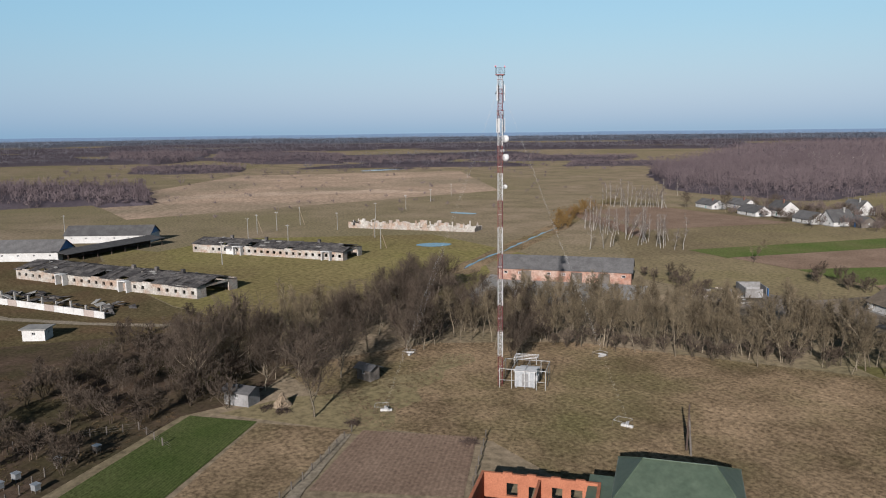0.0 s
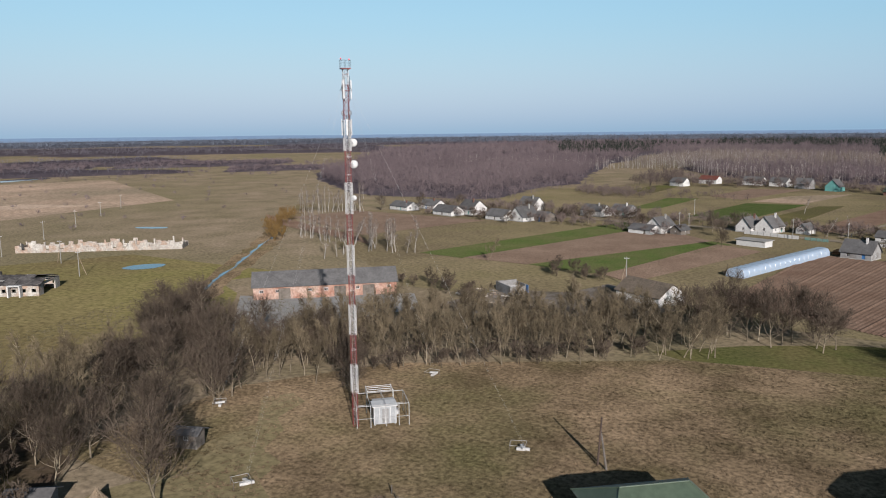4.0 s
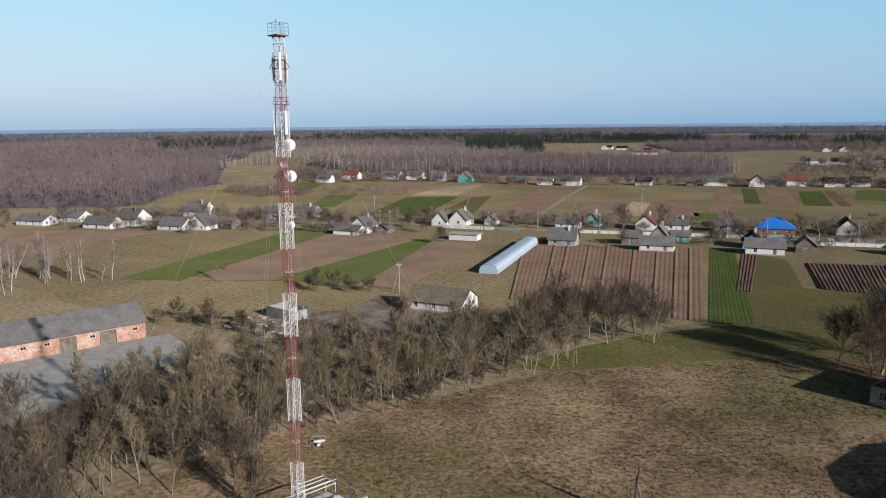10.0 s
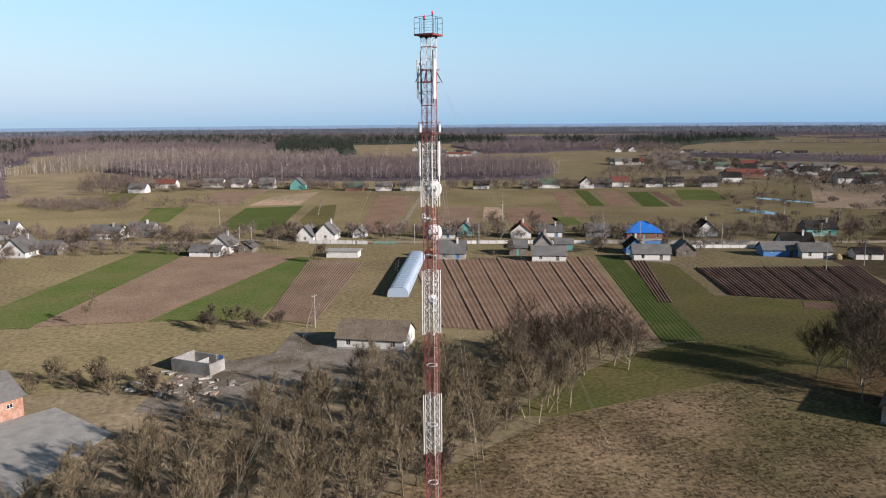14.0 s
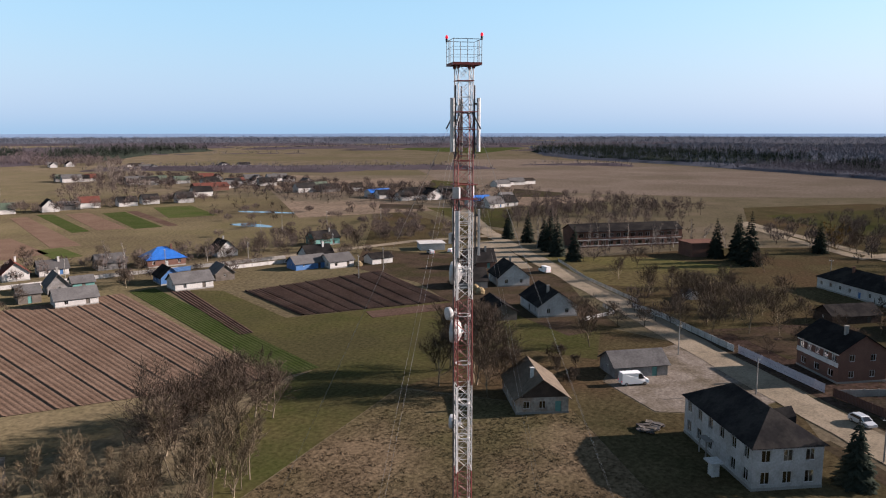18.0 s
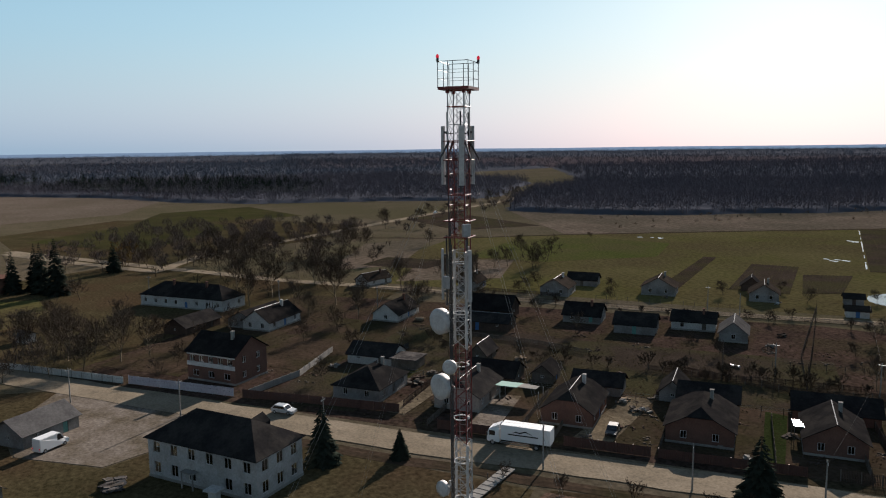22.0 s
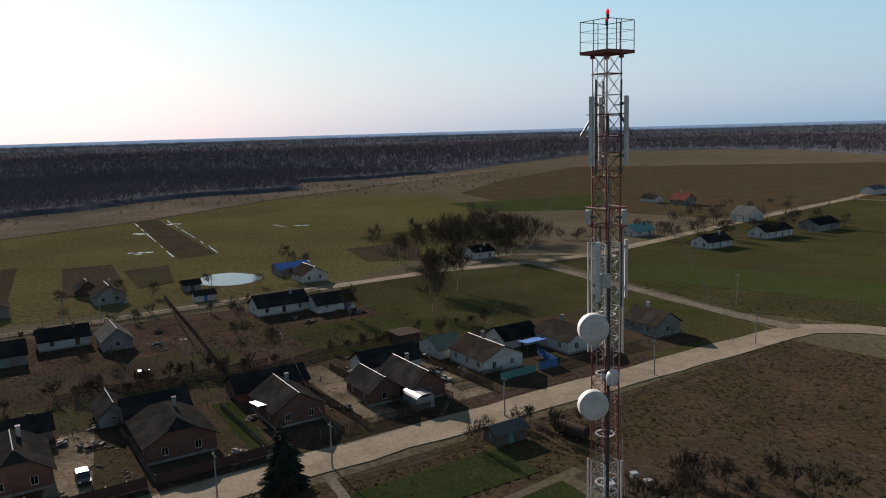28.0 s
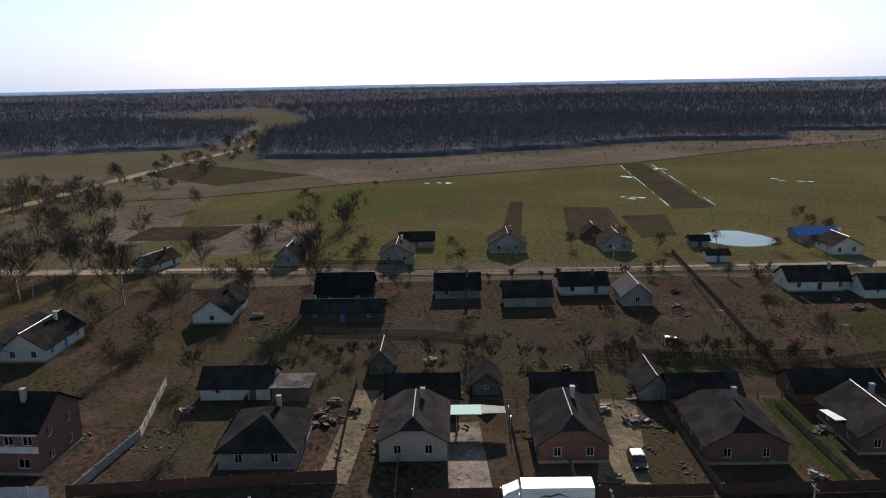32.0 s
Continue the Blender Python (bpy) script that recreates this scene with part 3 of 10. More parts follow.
def spruce_kind(seed, h, girth):
    rng = np.random.default_rng(seed)
    v, f = prisms([((0, 0, -0.05), (0, 0, h * 0.98), 0.16, 0.02)], 6)
    tm = tri_mesh("trunk", v, f)
    tm.materials.append(BARK)
    vs, fs = [], []
    lev = 26
    for i in range(lev):
        z = h * (0.08 + 0.9 * i / lev)
        r = (h * girth) * (1 - i / lev) ** 0.85 + 0.12
        m = int(9 + 12 * (1 - i / lev))
        for k in range(m):
            a = rng.uniform(0, 2 * math.pi)
            rr = r * rng.uniform(0.7, 1.12)
            tip = np.array([math.cos(a) * rr, math.sin(a) * rr, z - rr * rng.uniform(0.18, 0.42)])
            root = np.array([0, 0, z + rng.uniform(0, 0.15)])
            side = np.array([-math.sin(a), math.cos(a), 0]) * rr * 0.2
            mid = root * 0.42 + tip * 0.58 + np.array([0, 0, 0.06])
            b = len(vs)
            vs += [root, mid + side, tip, mid - side, mid - np.array([0, 0, 0.14 * rr + 0.05])]
            fs += [(b, b + 1, b + 2), (b, b + 2, b + 3), (b + 1, b + 4, b + 2), (b + 4, b + 3, b + 2)]
            for s in (-1, 1):
                for q in (0.35, 0.6, 0.82):
                    p = root * (1 - q) + tip * q
                    e = p + side * s * (1.6 - q) + (tip - root) * 0.12 - np.array([0, 0, 0.12])
                    b = len(vs)
                    vs += [p + np.array([0, 0, 0.03]), e, p + (tip - root) * 0.09]
                    fs += [(b, b + 1, b + 2)]
    cm = tri_mesh("crown", vs, fs)
    cm.materials.append(PINE)
    return "spruce", tm, cm, "dark green spruce with drooping branches", "tree"


SPRUCE = [spruce_kind(3, 9.0, 0.33), spruce_kind(4, 14.0, 0.24), spruce_kind(8, 6.0, 0.36)]

# ---- ground, roads, fields ----
U = Vector((0.700, 0.714))      # along the main road
N = Vector((0.714, -0.700))     # away from it, towards the back street


def grid_ground():
    """One sheet to the horizon, finer and gently uneven near the village."""
    r = [0, 15, 30, 45, 60, 80, 100, 125, 150, 180, 220, 270, 330, 400, 500, 650, 850, 1100, 1500, 2000, 2700, 3600, 4900]
    k = 96
    vs, fs = [(0, 60, 0)], []
    for a in r[1:]:
        for i in range(k):
            w = 2 * math.pi * i / k
            vs.append((a * math.cos(w), 60 + a * math.sin(w), 0))
    for i in range(k):
        fs.append((0, 1 + i, 1 + (i + 1) % k, 1 + (i + 1) % k))
    tri = [(0, 1 + i, 1 + (i + 1) % k) for i in range(k)]
    quads = []
    for j in range(len(r) - 2):
        for i in range(k):
            p, q = 1 + j * k + i, 1 + j * k + (i + 1) % k
            quads += [(p, p + k, q + k), (p, q + k, q)]
    me = tri_mesh("ground", vs, tri + quads)
    ob = hung("ground", me, GRASS, None)
    if me.polygons[5].normal.z < 0:
        me.flip_normals()
    return tagged(ob, "dry tan and olive early-spring grassland", "ground", kind="structure")


grid_ground()
MAIN = [(-81.8, -78.3), (-63.1, -85.1), (-51.1, -83.6), (-38.6, -71.4), (7.2, -24.1), (37.7, 7.9), (66.7, 38.7), (99.6, 70.7), (144.4, 113.8), (226.5, 194.9), (255.7, 222.8), (338.0, 287.4)]
BACK = [(356.4, 133.4), (225.0, 32.3), (192.6, -0.2), (152.2, -33.5), (113.4, -72.9), (69.4, -119.9), (45.5, -144.8), (17.7, -163.3), (-2.9, -180.3), (-34.7, -227.5), (-66.6, -277.6), (-135.8, -377.3), (-216.4, -511.3)]
NORTH = [(-150.2, 335.4), (-52.3, 311.9), (-16.5, 308.9), (20.4, 291.0), (56.2, 279.2), (85.2, 271.4), (130.9, 254.8), (164.7, 244.3), (212.1, 231.4), (243.2, 213.2)]
ribbon("road", MAIN, 7.4, ROAD, 0.10, "pale worn village road, dusty asphalt", wobble=0.4)
ribbon("road", BACK, 5.5, ROAD, 0.10, "narrow pale village road", wobble=0.4)
ribbon("road", NORTH, 5.0, ROAD, 0.10, "narrow pale street between gardens", wobble=0.4)
ribbon("road", [(-50.1, -83.7), (-39.5, -93.2), (-13.7, -124.2), (17.8, -162.3)], 4.5, TRACK, 0.14, "sandy lane joining two streets", wobble=0.4)
ribbon("road", [(350.2, -3.5), (388.4, -45.2), (451.3, -115.2), (522.5, -200.5), (582.1, -254.2), (661.1, -320.9), (740.3, -384.6)], 7.0, ROAD, 0.10, "pale country road leading to the woods", wobble=0.3)
ribbon("road", [(350.2, -3.5), (298.9, 55.3), (264.7, 72.6), (301.7, 101.1), (348.4, 133.8)], 5.5, ROAD, 0.12, "pale road past the school", wobble=0.3)
ribbon("road", [(-150.1, -115.1), (-81.8, -78.3)], 6.0, TRACK, 0.12, "sandy lane", wobble=0.4)
ribbon("track", [(-2.9, -180.3), (29.2, -176.9), (43.4, -146.7)], 4.0, TRACK, 0.16, "sandy side lane", wobble=0.4)
# verge and shadow-side ditch along the main road
ribbon("verge", [(-42.4, -66.2), (2.5, -18.5), (32.9, 13.0), (62.1, 43.8), (79.2, 60.4)], 2.6, YARD, 0.05, "bare earth road verge", "verge", 0.5)

# fields north of the mast
field("field", [(86.0, 239.0), (93.5, 238.0), (64.5, 146.5), (55.5, 148.2)], CROP, 10, 0.06, "narrow strip of bright winter crop", 0.06)
field("field", [(28.0, 252.0), (84.0, 239.5), (55.0, 149.0), (17.0, 171.0)], SOIL, 40, 0.08, "ploughed brown garden plot with furrows", 0.06, 5)
field("field", [(94.2, 233.5), (99.1, 232.1), (75.3, 176.5), (71.9, 177.5)], SOILDARK, 5, 0.15, "short strip of dark tilled soil", 0.06)
field("field", [(105.0, 213.0), (152.0, 201.0), (127.0, 157.5), (93.0, 179.0)], SOILDARK, 44, 0.18, "dark ploughed plot with deep furrows", 0.06, 4)
field("field", [(105.0, 168.5), (127.0, 155.0), (123.0, 150.0), (101.0, 163.0)], SOILDARK, 0, 0, "dark tilled strip beside the lawn", 0.10)
sheet("meadow", [(55.5, 146.4), (62.5, 146.5), (94.2, 232.5), (102.1, 218.7), (89.3, 180.7), (131.2, 154.9), (134.3, 135.1), (119.9, 123.5), (102.0, 124.0), (72.2, 125.0), (51.5, 137.4)], MEADOW, 0.03, "green short-cut meadow", "meadow")
field("field", [(-52.3, 310.9), (-36.3, 299.9), (-68.1, 195.1), (-86.1, 198.1)], CROPLIGHT, 16, 0.05, "pale green crop strip", 0.06)
field("field", [(-36.3, 298.9), (-6.4, 268.0), (-45.2, 194.0), (-68.1, 196.1)], SOILPALE, 28, 0.08, "dry brown ploughed strip", 0.06)
field("field", [(-6.4, 268.0), (1.5, 262.0), (-20.3, 189.0), (-44.2, 194.0)], CROPLIGHT, 16, 0.05, "pale green crop strip", 0.06)
field("field", [(-3.0, 261.0), (13.0, 251.0), (-9.0, 181.0), (-19.0, 189.0)], SOILPALE, 22, 0.12, "rows of dry ploughed earth", 0.07)
field("field", [(-110.1, 290.2), (-52.3, 310.9), (-86.1, 198.1), (-130.2, 210.3)], OLIVE, 0, 0, "fallow olive plot", 0.04)
field("field", [(-190.5, 300.7), (-110.1, 290.2), (-130.2, 225.3), (-200.7, 262.7)], SOILPALE, 30, 0.08, "dry brown ploughed plot", 0.05)
field("field", [(-221.0, 266.0), (-130.2, 223.3), (-110.2, 205.2), (-195.6, 240.6)], SOIL, 12, 0.08, "brown ploughed plot by the birches", 0.05)
# plots beyond the village street
for m, quad in (
        (CROP, [(179.1, 460.2), (185.2, 454.3), (156.0, 372.2), (148.2, 373.3)]),
        (SOIL, [(189.5, 450.0), (201.7, 447.8), (171.7, 367.0), (159.5, 372.1)]),
        (CROP, [(202.9, 436.9), (215.2, 434.6), (184.4, 358.1), (172.4, 363.0)]),
        (SOILDARK, [(216.2, 433.6), (221.9, 433.0), (192.5, 357.2), (187.5, 358.5)]),
        (CROPLIGHT, [(239.0, 442.1), (259.2, 433.3), (232.3, 376.7), (209.0, 386.7)]),
        (SOIL, [(163.2, 457.2), (170.9, 454.2), (129.4, 334.9), (118.5, 337.9)]),
        (SOILPALE, [(77.9, 397.4), (94.7, 389.5), (61.7, 300.6), (47.3, 305.2)]),
        (HEATH, [(96.4, 387.8), (104.1, 380.4), (85.8, 327.2), (77.5, 331.1)]),
        (SOIL, [(106.2, 381.1), (123.8, 378.6), (110.5, 324.7), (86.7, 324.3)]),
        (CROPLIGHT, [(111.8, 337.1), (121.3, 335.2), (114.9, 309.6), (104.2, 309.6)]),
        (SOIL, [(56.8, 468.3), (75.5, 456.8), (33.7, 312.3), (19.6, 314.5)]),
        (CROP, [(-20.7, 421.8), (8.4, 423.0), (-9.6, 332.6), (-34.0, 344.1)]),
        (CROPLIGHT, [(-66.8, 436.6), (-49.6, 441.1), (-54.9, 375.4), (-67.9, 370.2)]),
        (SOILPALE, [(-49.4, 460.2), (-35.1, 525.6), (-4.2, 530.6), (-26.9, 441.4)]),
        (HEATH, [(-19.6, 433.3), (-5.7, 476.8), (25.2, 504.5), (7.0, 429.4)]),
        (MEADOW, [(-5.4, 331.6), (14.7, 418.4), (26.1, 424.4), (12.4, 330.9)]),
        (MEADOW, [(-107.2, 475.5), (-101.0, 534.9), (-83.8, 539.0), (-84.6, 469.5)]),
):
    field("field", quad, m, 0, 0, "long narrow garden strip", 0.05)
ribbon("track", [(94.2, 498.5), (67.4, 415.8), (46.4, 345.7), (32.3, 299.8)], 2.4, TRACK, 0.1, "pale dirt lane between plots", "path", 0.3, 5)

# plots beside the camera's start
sheet("meadow", [(-74, 45), (-72, 52), (-78, 80), (-66, 92), (-92, 122), (-105, 129), (-138, 125), (-138, 95), (-165, 66), (-215, 36), (-150, 30), (-100, 36)], PASTURE, 0.017, "olive grass between wood and ruined sheds", "meadow")
sheet("rough_grass", [(-60, 2), (-77, 31), (-74, 44.5), (-100, 35.5), (-150, 29.5), (-215, 35), (-190, -10), (-110, -34)], ROUGH, 0.017, "rank brown grass beside the ruined sheds", "grass")
sheet("meadow", [(-24, 25), (-10, 36), (-4, 39.4), (-6, 44), (-11, 47), (-12, 52), (-17, 54), (-19, 60), (-23, 63), (-24, 70), (-28, 72), (-31, 68), (-24, 60), (-25, 52), (-21, 45), (-25, 36)], OLIVE, 0.036, "trodden olive grass along the wood's edge", "meadow")
ribbon("track", [(-128, -8), (-108, 2), (-93, 16.3), (-82.3, 29.2), (-76, 43.7)], 2.2, TRACK, 0.1, "pale sandy track past the ruined sheds", "path", 0.3, 4)
sheet("rough_grass", [(-67.7, -57.6), (-46.4, -74.5), (0, -22.6), (31.5, 10), (45, 29), (30, 40), (16, 22), (-6, -6), (-20, 8), (-60, 10), (-110, -30)], RUSSET, 0.022, "rank russet-brown grass beside the road", "grass")
sheet("garden", [(-72, 44), (-42, 46), (-27, 30), (-26, 20), (-6, -3), (-26, -22), (-84, -6)], YARD, 0.025, "dark scrubby garden ground with dead leaves", "garden")
field("field", [(-25.4, 21.1), (-17.8, 28.5), (3.1, 8.0), (-4.7, -1.3)], CROP, 26, 0.07, "dark green seedbed in fine rows", 0.06)
field("field", [(-6.7, 39.5), (3.9, 51.0), (16.8, 40.2), (5.7, 26.5)], SOILPALE, 30, 0.05, "raked dry earth plot", 0.06)
field("field", [(-17.3, 28.5), (-7.7, 38.5), (8.5, 19.1), (4.2, 8.5)], TUSSOCK, 0, 0, "rough dry grass between plots", 0.04)
ribbon("track", [(-6.7, 37.0), (2.7, 27.8), (14.8, 17.2), (26.5, 2.4)], 1.6, TRACK, 0.12, "narrow pale garden path", "path", 0.2, 3)
sheet("meadow", [(-120.7, 100.3), (-100.7, 60.2), (-176.9, 30.2), (-207.3, 80.7), (-171.0, 150.6), (-100.2, 150.1)], PASTURE, 0.03, "green pasture between ruined sheds", "meadow")
sheet("rough_grass", [(-40.3, 40.0), (-8.2, 40.0), (5.9, 52.0), (23.9, 52.1), (71.0, 97.0), (63.1, 126.6), (19.8, 118.1), (-24.0, 92.0), (-38.1, 70.0)], TUSSOCK, 0.03, "rough tussocky dry grass round the mast", "grass")
sheet("rough_grass", [(24, 52.2), (46, 31), (80, 61), (96, 68), (83, 74), (77, 85), (87, 98), (101, 101), (120, 94), (124, 112), (100, 125), (64, 127), (71.2, 97)], ROUGH, 0.026, "rank olive and russet grass round old houses", "grass")
sheet("meadow", [(14, 121), (28, 133), (44, 142), (58, 146), (53, 137.6), (71, 125.4), (63, 126.8), (20, 118.4)], MEADOW, 0.028, "green grass along the tree belt", "meadow")
sheet("rough_grass", [(148, 112), (205, 162), (262, 122), (285, 90), (262, 62), (225, 30), (192, 0), (160, 22), (120, 62), (118, 80)], ROUGH, 0.016, "rank brown and olive grass between school and gardens", "grass")
sheet("rough_grass", [(265, 66), (305, 100), (350, 130), (430, 150), (500, 90), (470, 10), (400, -40), (345, -15), (300, 50)], ROUGH, 0.018, "brown rough grass round the road junction", "grass")
sheet("meadow", [(17, -160), (-38, -94), (-46, -80), (-20, -58), (25, -70), (60, -97), (69, -116), (45, -143)], MEADOW, 0.021, "olive meadow between lane and back street", "meadow")
# these two southern sheets put the self-shadowing of backlit grass into their colour
sheet("meadow", [(14, -168), (-40, -98), (-82, -82), (-150, -120), (-270, -270), (-140, -376), (-62, -280), (-8, -188)], MEADOW, 0.014, "green pasture beyond the sandy lane, darkened for backlit blades", "meadow")
sheet("rough_grass", [(-60, -286), (-140, -384), (-270, -275), (-480, -480), (-340, -760), (40, -760), (90, -560), (100, -440), (40, -340)], ROUGH, 0.012, "brown rough grazing on the southern plain, darkened for backlit blades", "grass")
sheet("meadow", [(-130, 206), (-60, 150), (20, 150), (55, 148), (130, 136), (175, 165), (245, 213), (165, 246), (55, 281), (-55, 313), (-150, 337), (-192, 300)], OLIVE, 0.012, "olive spring grass between garden plots", "meadow")
sheet("meadow", [(-152, 342), (-50, 318), (60, 286), (170, 250), (248, 217), (335, 330), (300, 525), (60, 570), (-85, 590), (-158, 480)], OLIVE, 0.01, "olive spring grass behind the street", "meadow")
sheet("yard", [(-62, 91), (-89, 120), (-80, 124), (-52.1, 143.1), (-42.1, 130.0), (-54.1, 104.0)], CONCRETE, 0.05, "grey dusty concrete yard before the barn", "yard")
sheet("yard", [(-34.2, 158.1), (-18.3, 162.1), (-13.4, 177.1), (-6.4, 172.1), (9.6, 155.2), (3.7, 143.1), (-14.2, 138.1), (-30.2, 131.0), (-40.2, 138.0)], PAVED, 0.05, "cracked old asphalt yard with weeds", "yard")
sheet("yard", [(77.5, 85.0), (86.9, 97.6), (101.0, 100.2), (120.6, 93.7), (112.2, 84.1), (95.5, 68.9), (83.8, 73.0)], PAVED, 0.06, "grey dirt forecourt off the road", "yard")
sheet("yard", [(232.9, 203.6), (183.2, 161.4), (175.5, 168.5), (219.2, 210.0)], ROAD, 0.09, "wide pale road shoulder", "yard")

sheet("garden", [(185.2, 235.9), (193.8, 191.6), (210.7, 183.8), (188.6, 156.4), (147.5, 127.9), (126.1, 109.3), (112.3, 116.3), (122.9, 134.7), (120.8, 146.1), (126.1, 157.2), (143.1, 179.8), (150.8, 210.6)], YARD, 0.045, "trodden brown yards and dug ground behind cottages", "garden")
sheet("rough_grass", [(310.3, 328.2), (278.8, 266.3), (259.5, 213.9), (224.3, 198.9), (198.6, 224.9), (187.1, 237.3)], ROUGH, 0.018, "brown scrubby wet ground behind the street", "grass")
sheet("meadow", [(328.4, 306.5), (352.1, 259.2), (267.6, 217.9), (279.8, 250.7)], MEADOW, 0.023, "green meadow behind the crossroads", "meadow")
sheet("garden", [(331.4, 343.7), (340.7, 317.7), (318.9, 303.4), (308.2, 326.6)], TILTH, 0.028, "dark dug strip", "garden")
sheet("meadow", [(538.1, 446.6), (522.5, 389.1), (442.5, 343.4), (440.6, 387.1)], MEADOW, 0.023, "green paddock behind the hamlet", "meadow")
sheet("garden", [(487.8, 334.2), (470.9, 283.9), (437.5, 269.7), (420.7, 300.3)], TILTH, 0.05, "dark ploughed strip beside the stubble", "garden")
sheet("meadow", [(117, 142), (97, 124), (99, 104), (123, 113), (137, 127), (126, 144)], MEADOW, 0.04, "short green grass by the cottages", "meadow")
sheet("meadow", [(200, 176), (226, 140), (223, 108), (195, 102), (174, 118), (167, 143), (176, 164)], PASTURE, 0.035, "olive lawn before the school", "meadow")

# gardens and yards between the two village streets
sheet("garden", [tuple(Vector((37.7, 7.9)) + U * s + N * t) for s, t in ((-108, 5), (-60, 4.5), (40, 4.5), (128, 5), (128, 96), (60, 102), (-20, 104), (-70, 92), (-104, 60))], EARTH, 0.018, "trodden brown village gardens between two streets", "garden")
for a, b, c, d, m, lab in ((-20, 40, 34, 70, TILTH, "bare dark garden soil"), (40, 78, 30, 72, TILTH, "bare garden soil"), (78, 100, 26, 72, YARD, "trodden yard"),
                           (-62, -22, 8, 40, YARD, "trodden farmyard"), (-105, -62, 8, 44, YARD, "trodden farmyard"), (-100, -34, 46, 72, MEADOW, "faded green garden"),
                           (-22, 40, 7, 34, YARD, "trodden farmyard"), (104, 126, 14, 60, YARD, "faded green garden")):
    o = Vector((37.7, 7.9))
    q = [o + U * s + N * t for s, t in ((a, c), (b, c), (b, d), (a, d))]
    sheet("garden", [tuple(p) for p in q], m, 0.03 + 0.004 * (a % 5), lab, "garden")
for q, m, lab in (([(80.5, 37.5), (83.5, 39.8), (102, 19.5), (99.3, 17)], SAND, "sandy cart lane into the gardens"), ([(84, 18.6), (81, 14.4), (66, 27.6), (69.7, 31)], PAVED, "concrete drive under the canopy"),
                  ([(73.3, -3.4), (69.2, -6.4), (55.0, 12.8), (59.8, 16.6)], SAND, "sandy drive with a parked car")):
    sheet("driveway", q, m, 0.075, lab, "driveway")
for a, b, c, d, m in ((60, 80, 8, 30, TILTH), (-31, -25, 9, 42, SAND), (-49, -42, 9, 44, SAND)):
    o = Vector((37.7, 7.9))
    q = [o + U * s + N * t for s, t in ((a, c), (b, c), (b, d), (a, d))]
    sheet("driveway", [tuple(p) for p in q], m, 0.06, "pale trodden driveway", "driveway")
sheet("garden", [tuple(Vector((37.7, 7.9)) + U * s + N * t) for s, t in ((-6, 9), (-9, 9), (-10, 32), (-6.5, 33))], CROP, 0.07, "narrow green garden beside the brick house", "garden")
sheet("garden", [tuple(Vector((37.7, 7.9)) + U * s + N * t) for s, t in ((58, 12), (64, 12), (66, 36), (60, 40))], MEADOW, 0.07, "grassy garden beside the fence", "garden")
# beyond the back street
sheet("pasture", [(69, -129), (123, -75), (206, 3), (262, -25), (309, -66), (295, -126), (268, -207), (241, -281), (219, -400), (120, -430), (60, -330), (48, -200)], PASTURE, 0.02, "damp olive-green pasture", "pasture")
sheet("meadow", [(250, -48), (290, -92), (282, -130), (246, -150), (214, -118), (222, -70)], LUSH, 0.034, "brighter green damp meadow", "meadow")
sheet("meadow", [(206, -3), (250, -30), (232, -62), (196, -38)], HEATH, 0.038, "tan dry plot behind back-street gardens", "meadow")
ribbon("ditch", [(337, -20), (311, -65), (297, -126), (270, -207), (243, -281), (221, -414), (168, -561), (107, -735)], 3.4, YARD, 0.06, "dark overgrown drainage ditch", "ditch", 0.8)
for q in ([(182, -137), (169, -147), (132, -104), (146, -93)], [(156, -135), (146.5, -147.5), (126, -119), (131, -108)], [(205, -134), (201, -137), (152, -78), (157, -74)], [(93, -187), (69, -212), (58, -164), (76, -160)], [(262, -18), (246, -2), (226, -22), (240, -40)]):
    field("field", q, TILTH, 14, 0.12, "dark dug garden plot", 0.05)
field("field", [(246, -271), (238, -281), (141, -172), (150, -160)], TILTH, 8, 0.1, "long dark drained strip", 0.05)
for a, b in (((244, -268), (152, -161)), ((233, -281), (140, -173))):
    for f0, f1 in ((0.02, 0.16), (0.22, 0.3), (0.36, 0.62), (0.7, 0.76), (0.84, 0.97)):
        q = [(a[0] + (b[0] - a[0]) * f, a[1] + (b[1] - a[1]) * f) for f in (f0, (f0 + f1) / 2, f1)]
        ribbon("water", q, 0.45, WATER, 0.075, "narrow ditch shining with water", "ditch", 0.15, 3)
field("field", [(92.4, -366.0), (-1.0, -419.0), (-0.9, -329.6), (59.6, -317.4)], CROPLIGHT, 0, 0, "bright green crop field", 0.05)
field("field", [(-18.5, -168.7), (-93.9, -131.3), (-78.0, -106.2), (-14.3, -139.1)], CROPLIGHT, 0, 0, "green crop field by the lane", 0.05)
field("field", [(68.7, -190.6), (27.2, -228.3), (55.3, -274.4), (99.7, -216.8)], MEADOW, 0, 0, "green meadow", 0.04)
field("field", [(424, -80), (456, -122), (343, -136), (342, -84)], TILTH, 0, 0, "dark ploughed field", 0.05)
sheet("heath", [(299, -126), (345, -138), (440, -165), (520, -300), (452, -700), (287, -760), (100, -760), (170, -561), (223, -414), (245, -281), (272, -207)], HEATH, 0.025, "pale dry heath before the woods", "heath")
sheet("heath", [(-303.5, 60.8), (-420, 60), (-640, 220), (-560, 420), (-332.3, 301.7)], HEATH, 0.02, "pale dry reed land", "heath")
sheet("reed_strip", [(-411, 62), (-432, 94), (-428, 132), (-418, 179), (-394, 243), (-340, 264), (-352, 250), (-385, 196), (-402, 130), (-388, 86)], REED, 0.05, "pale dry reed strip across the plain", "reeds")
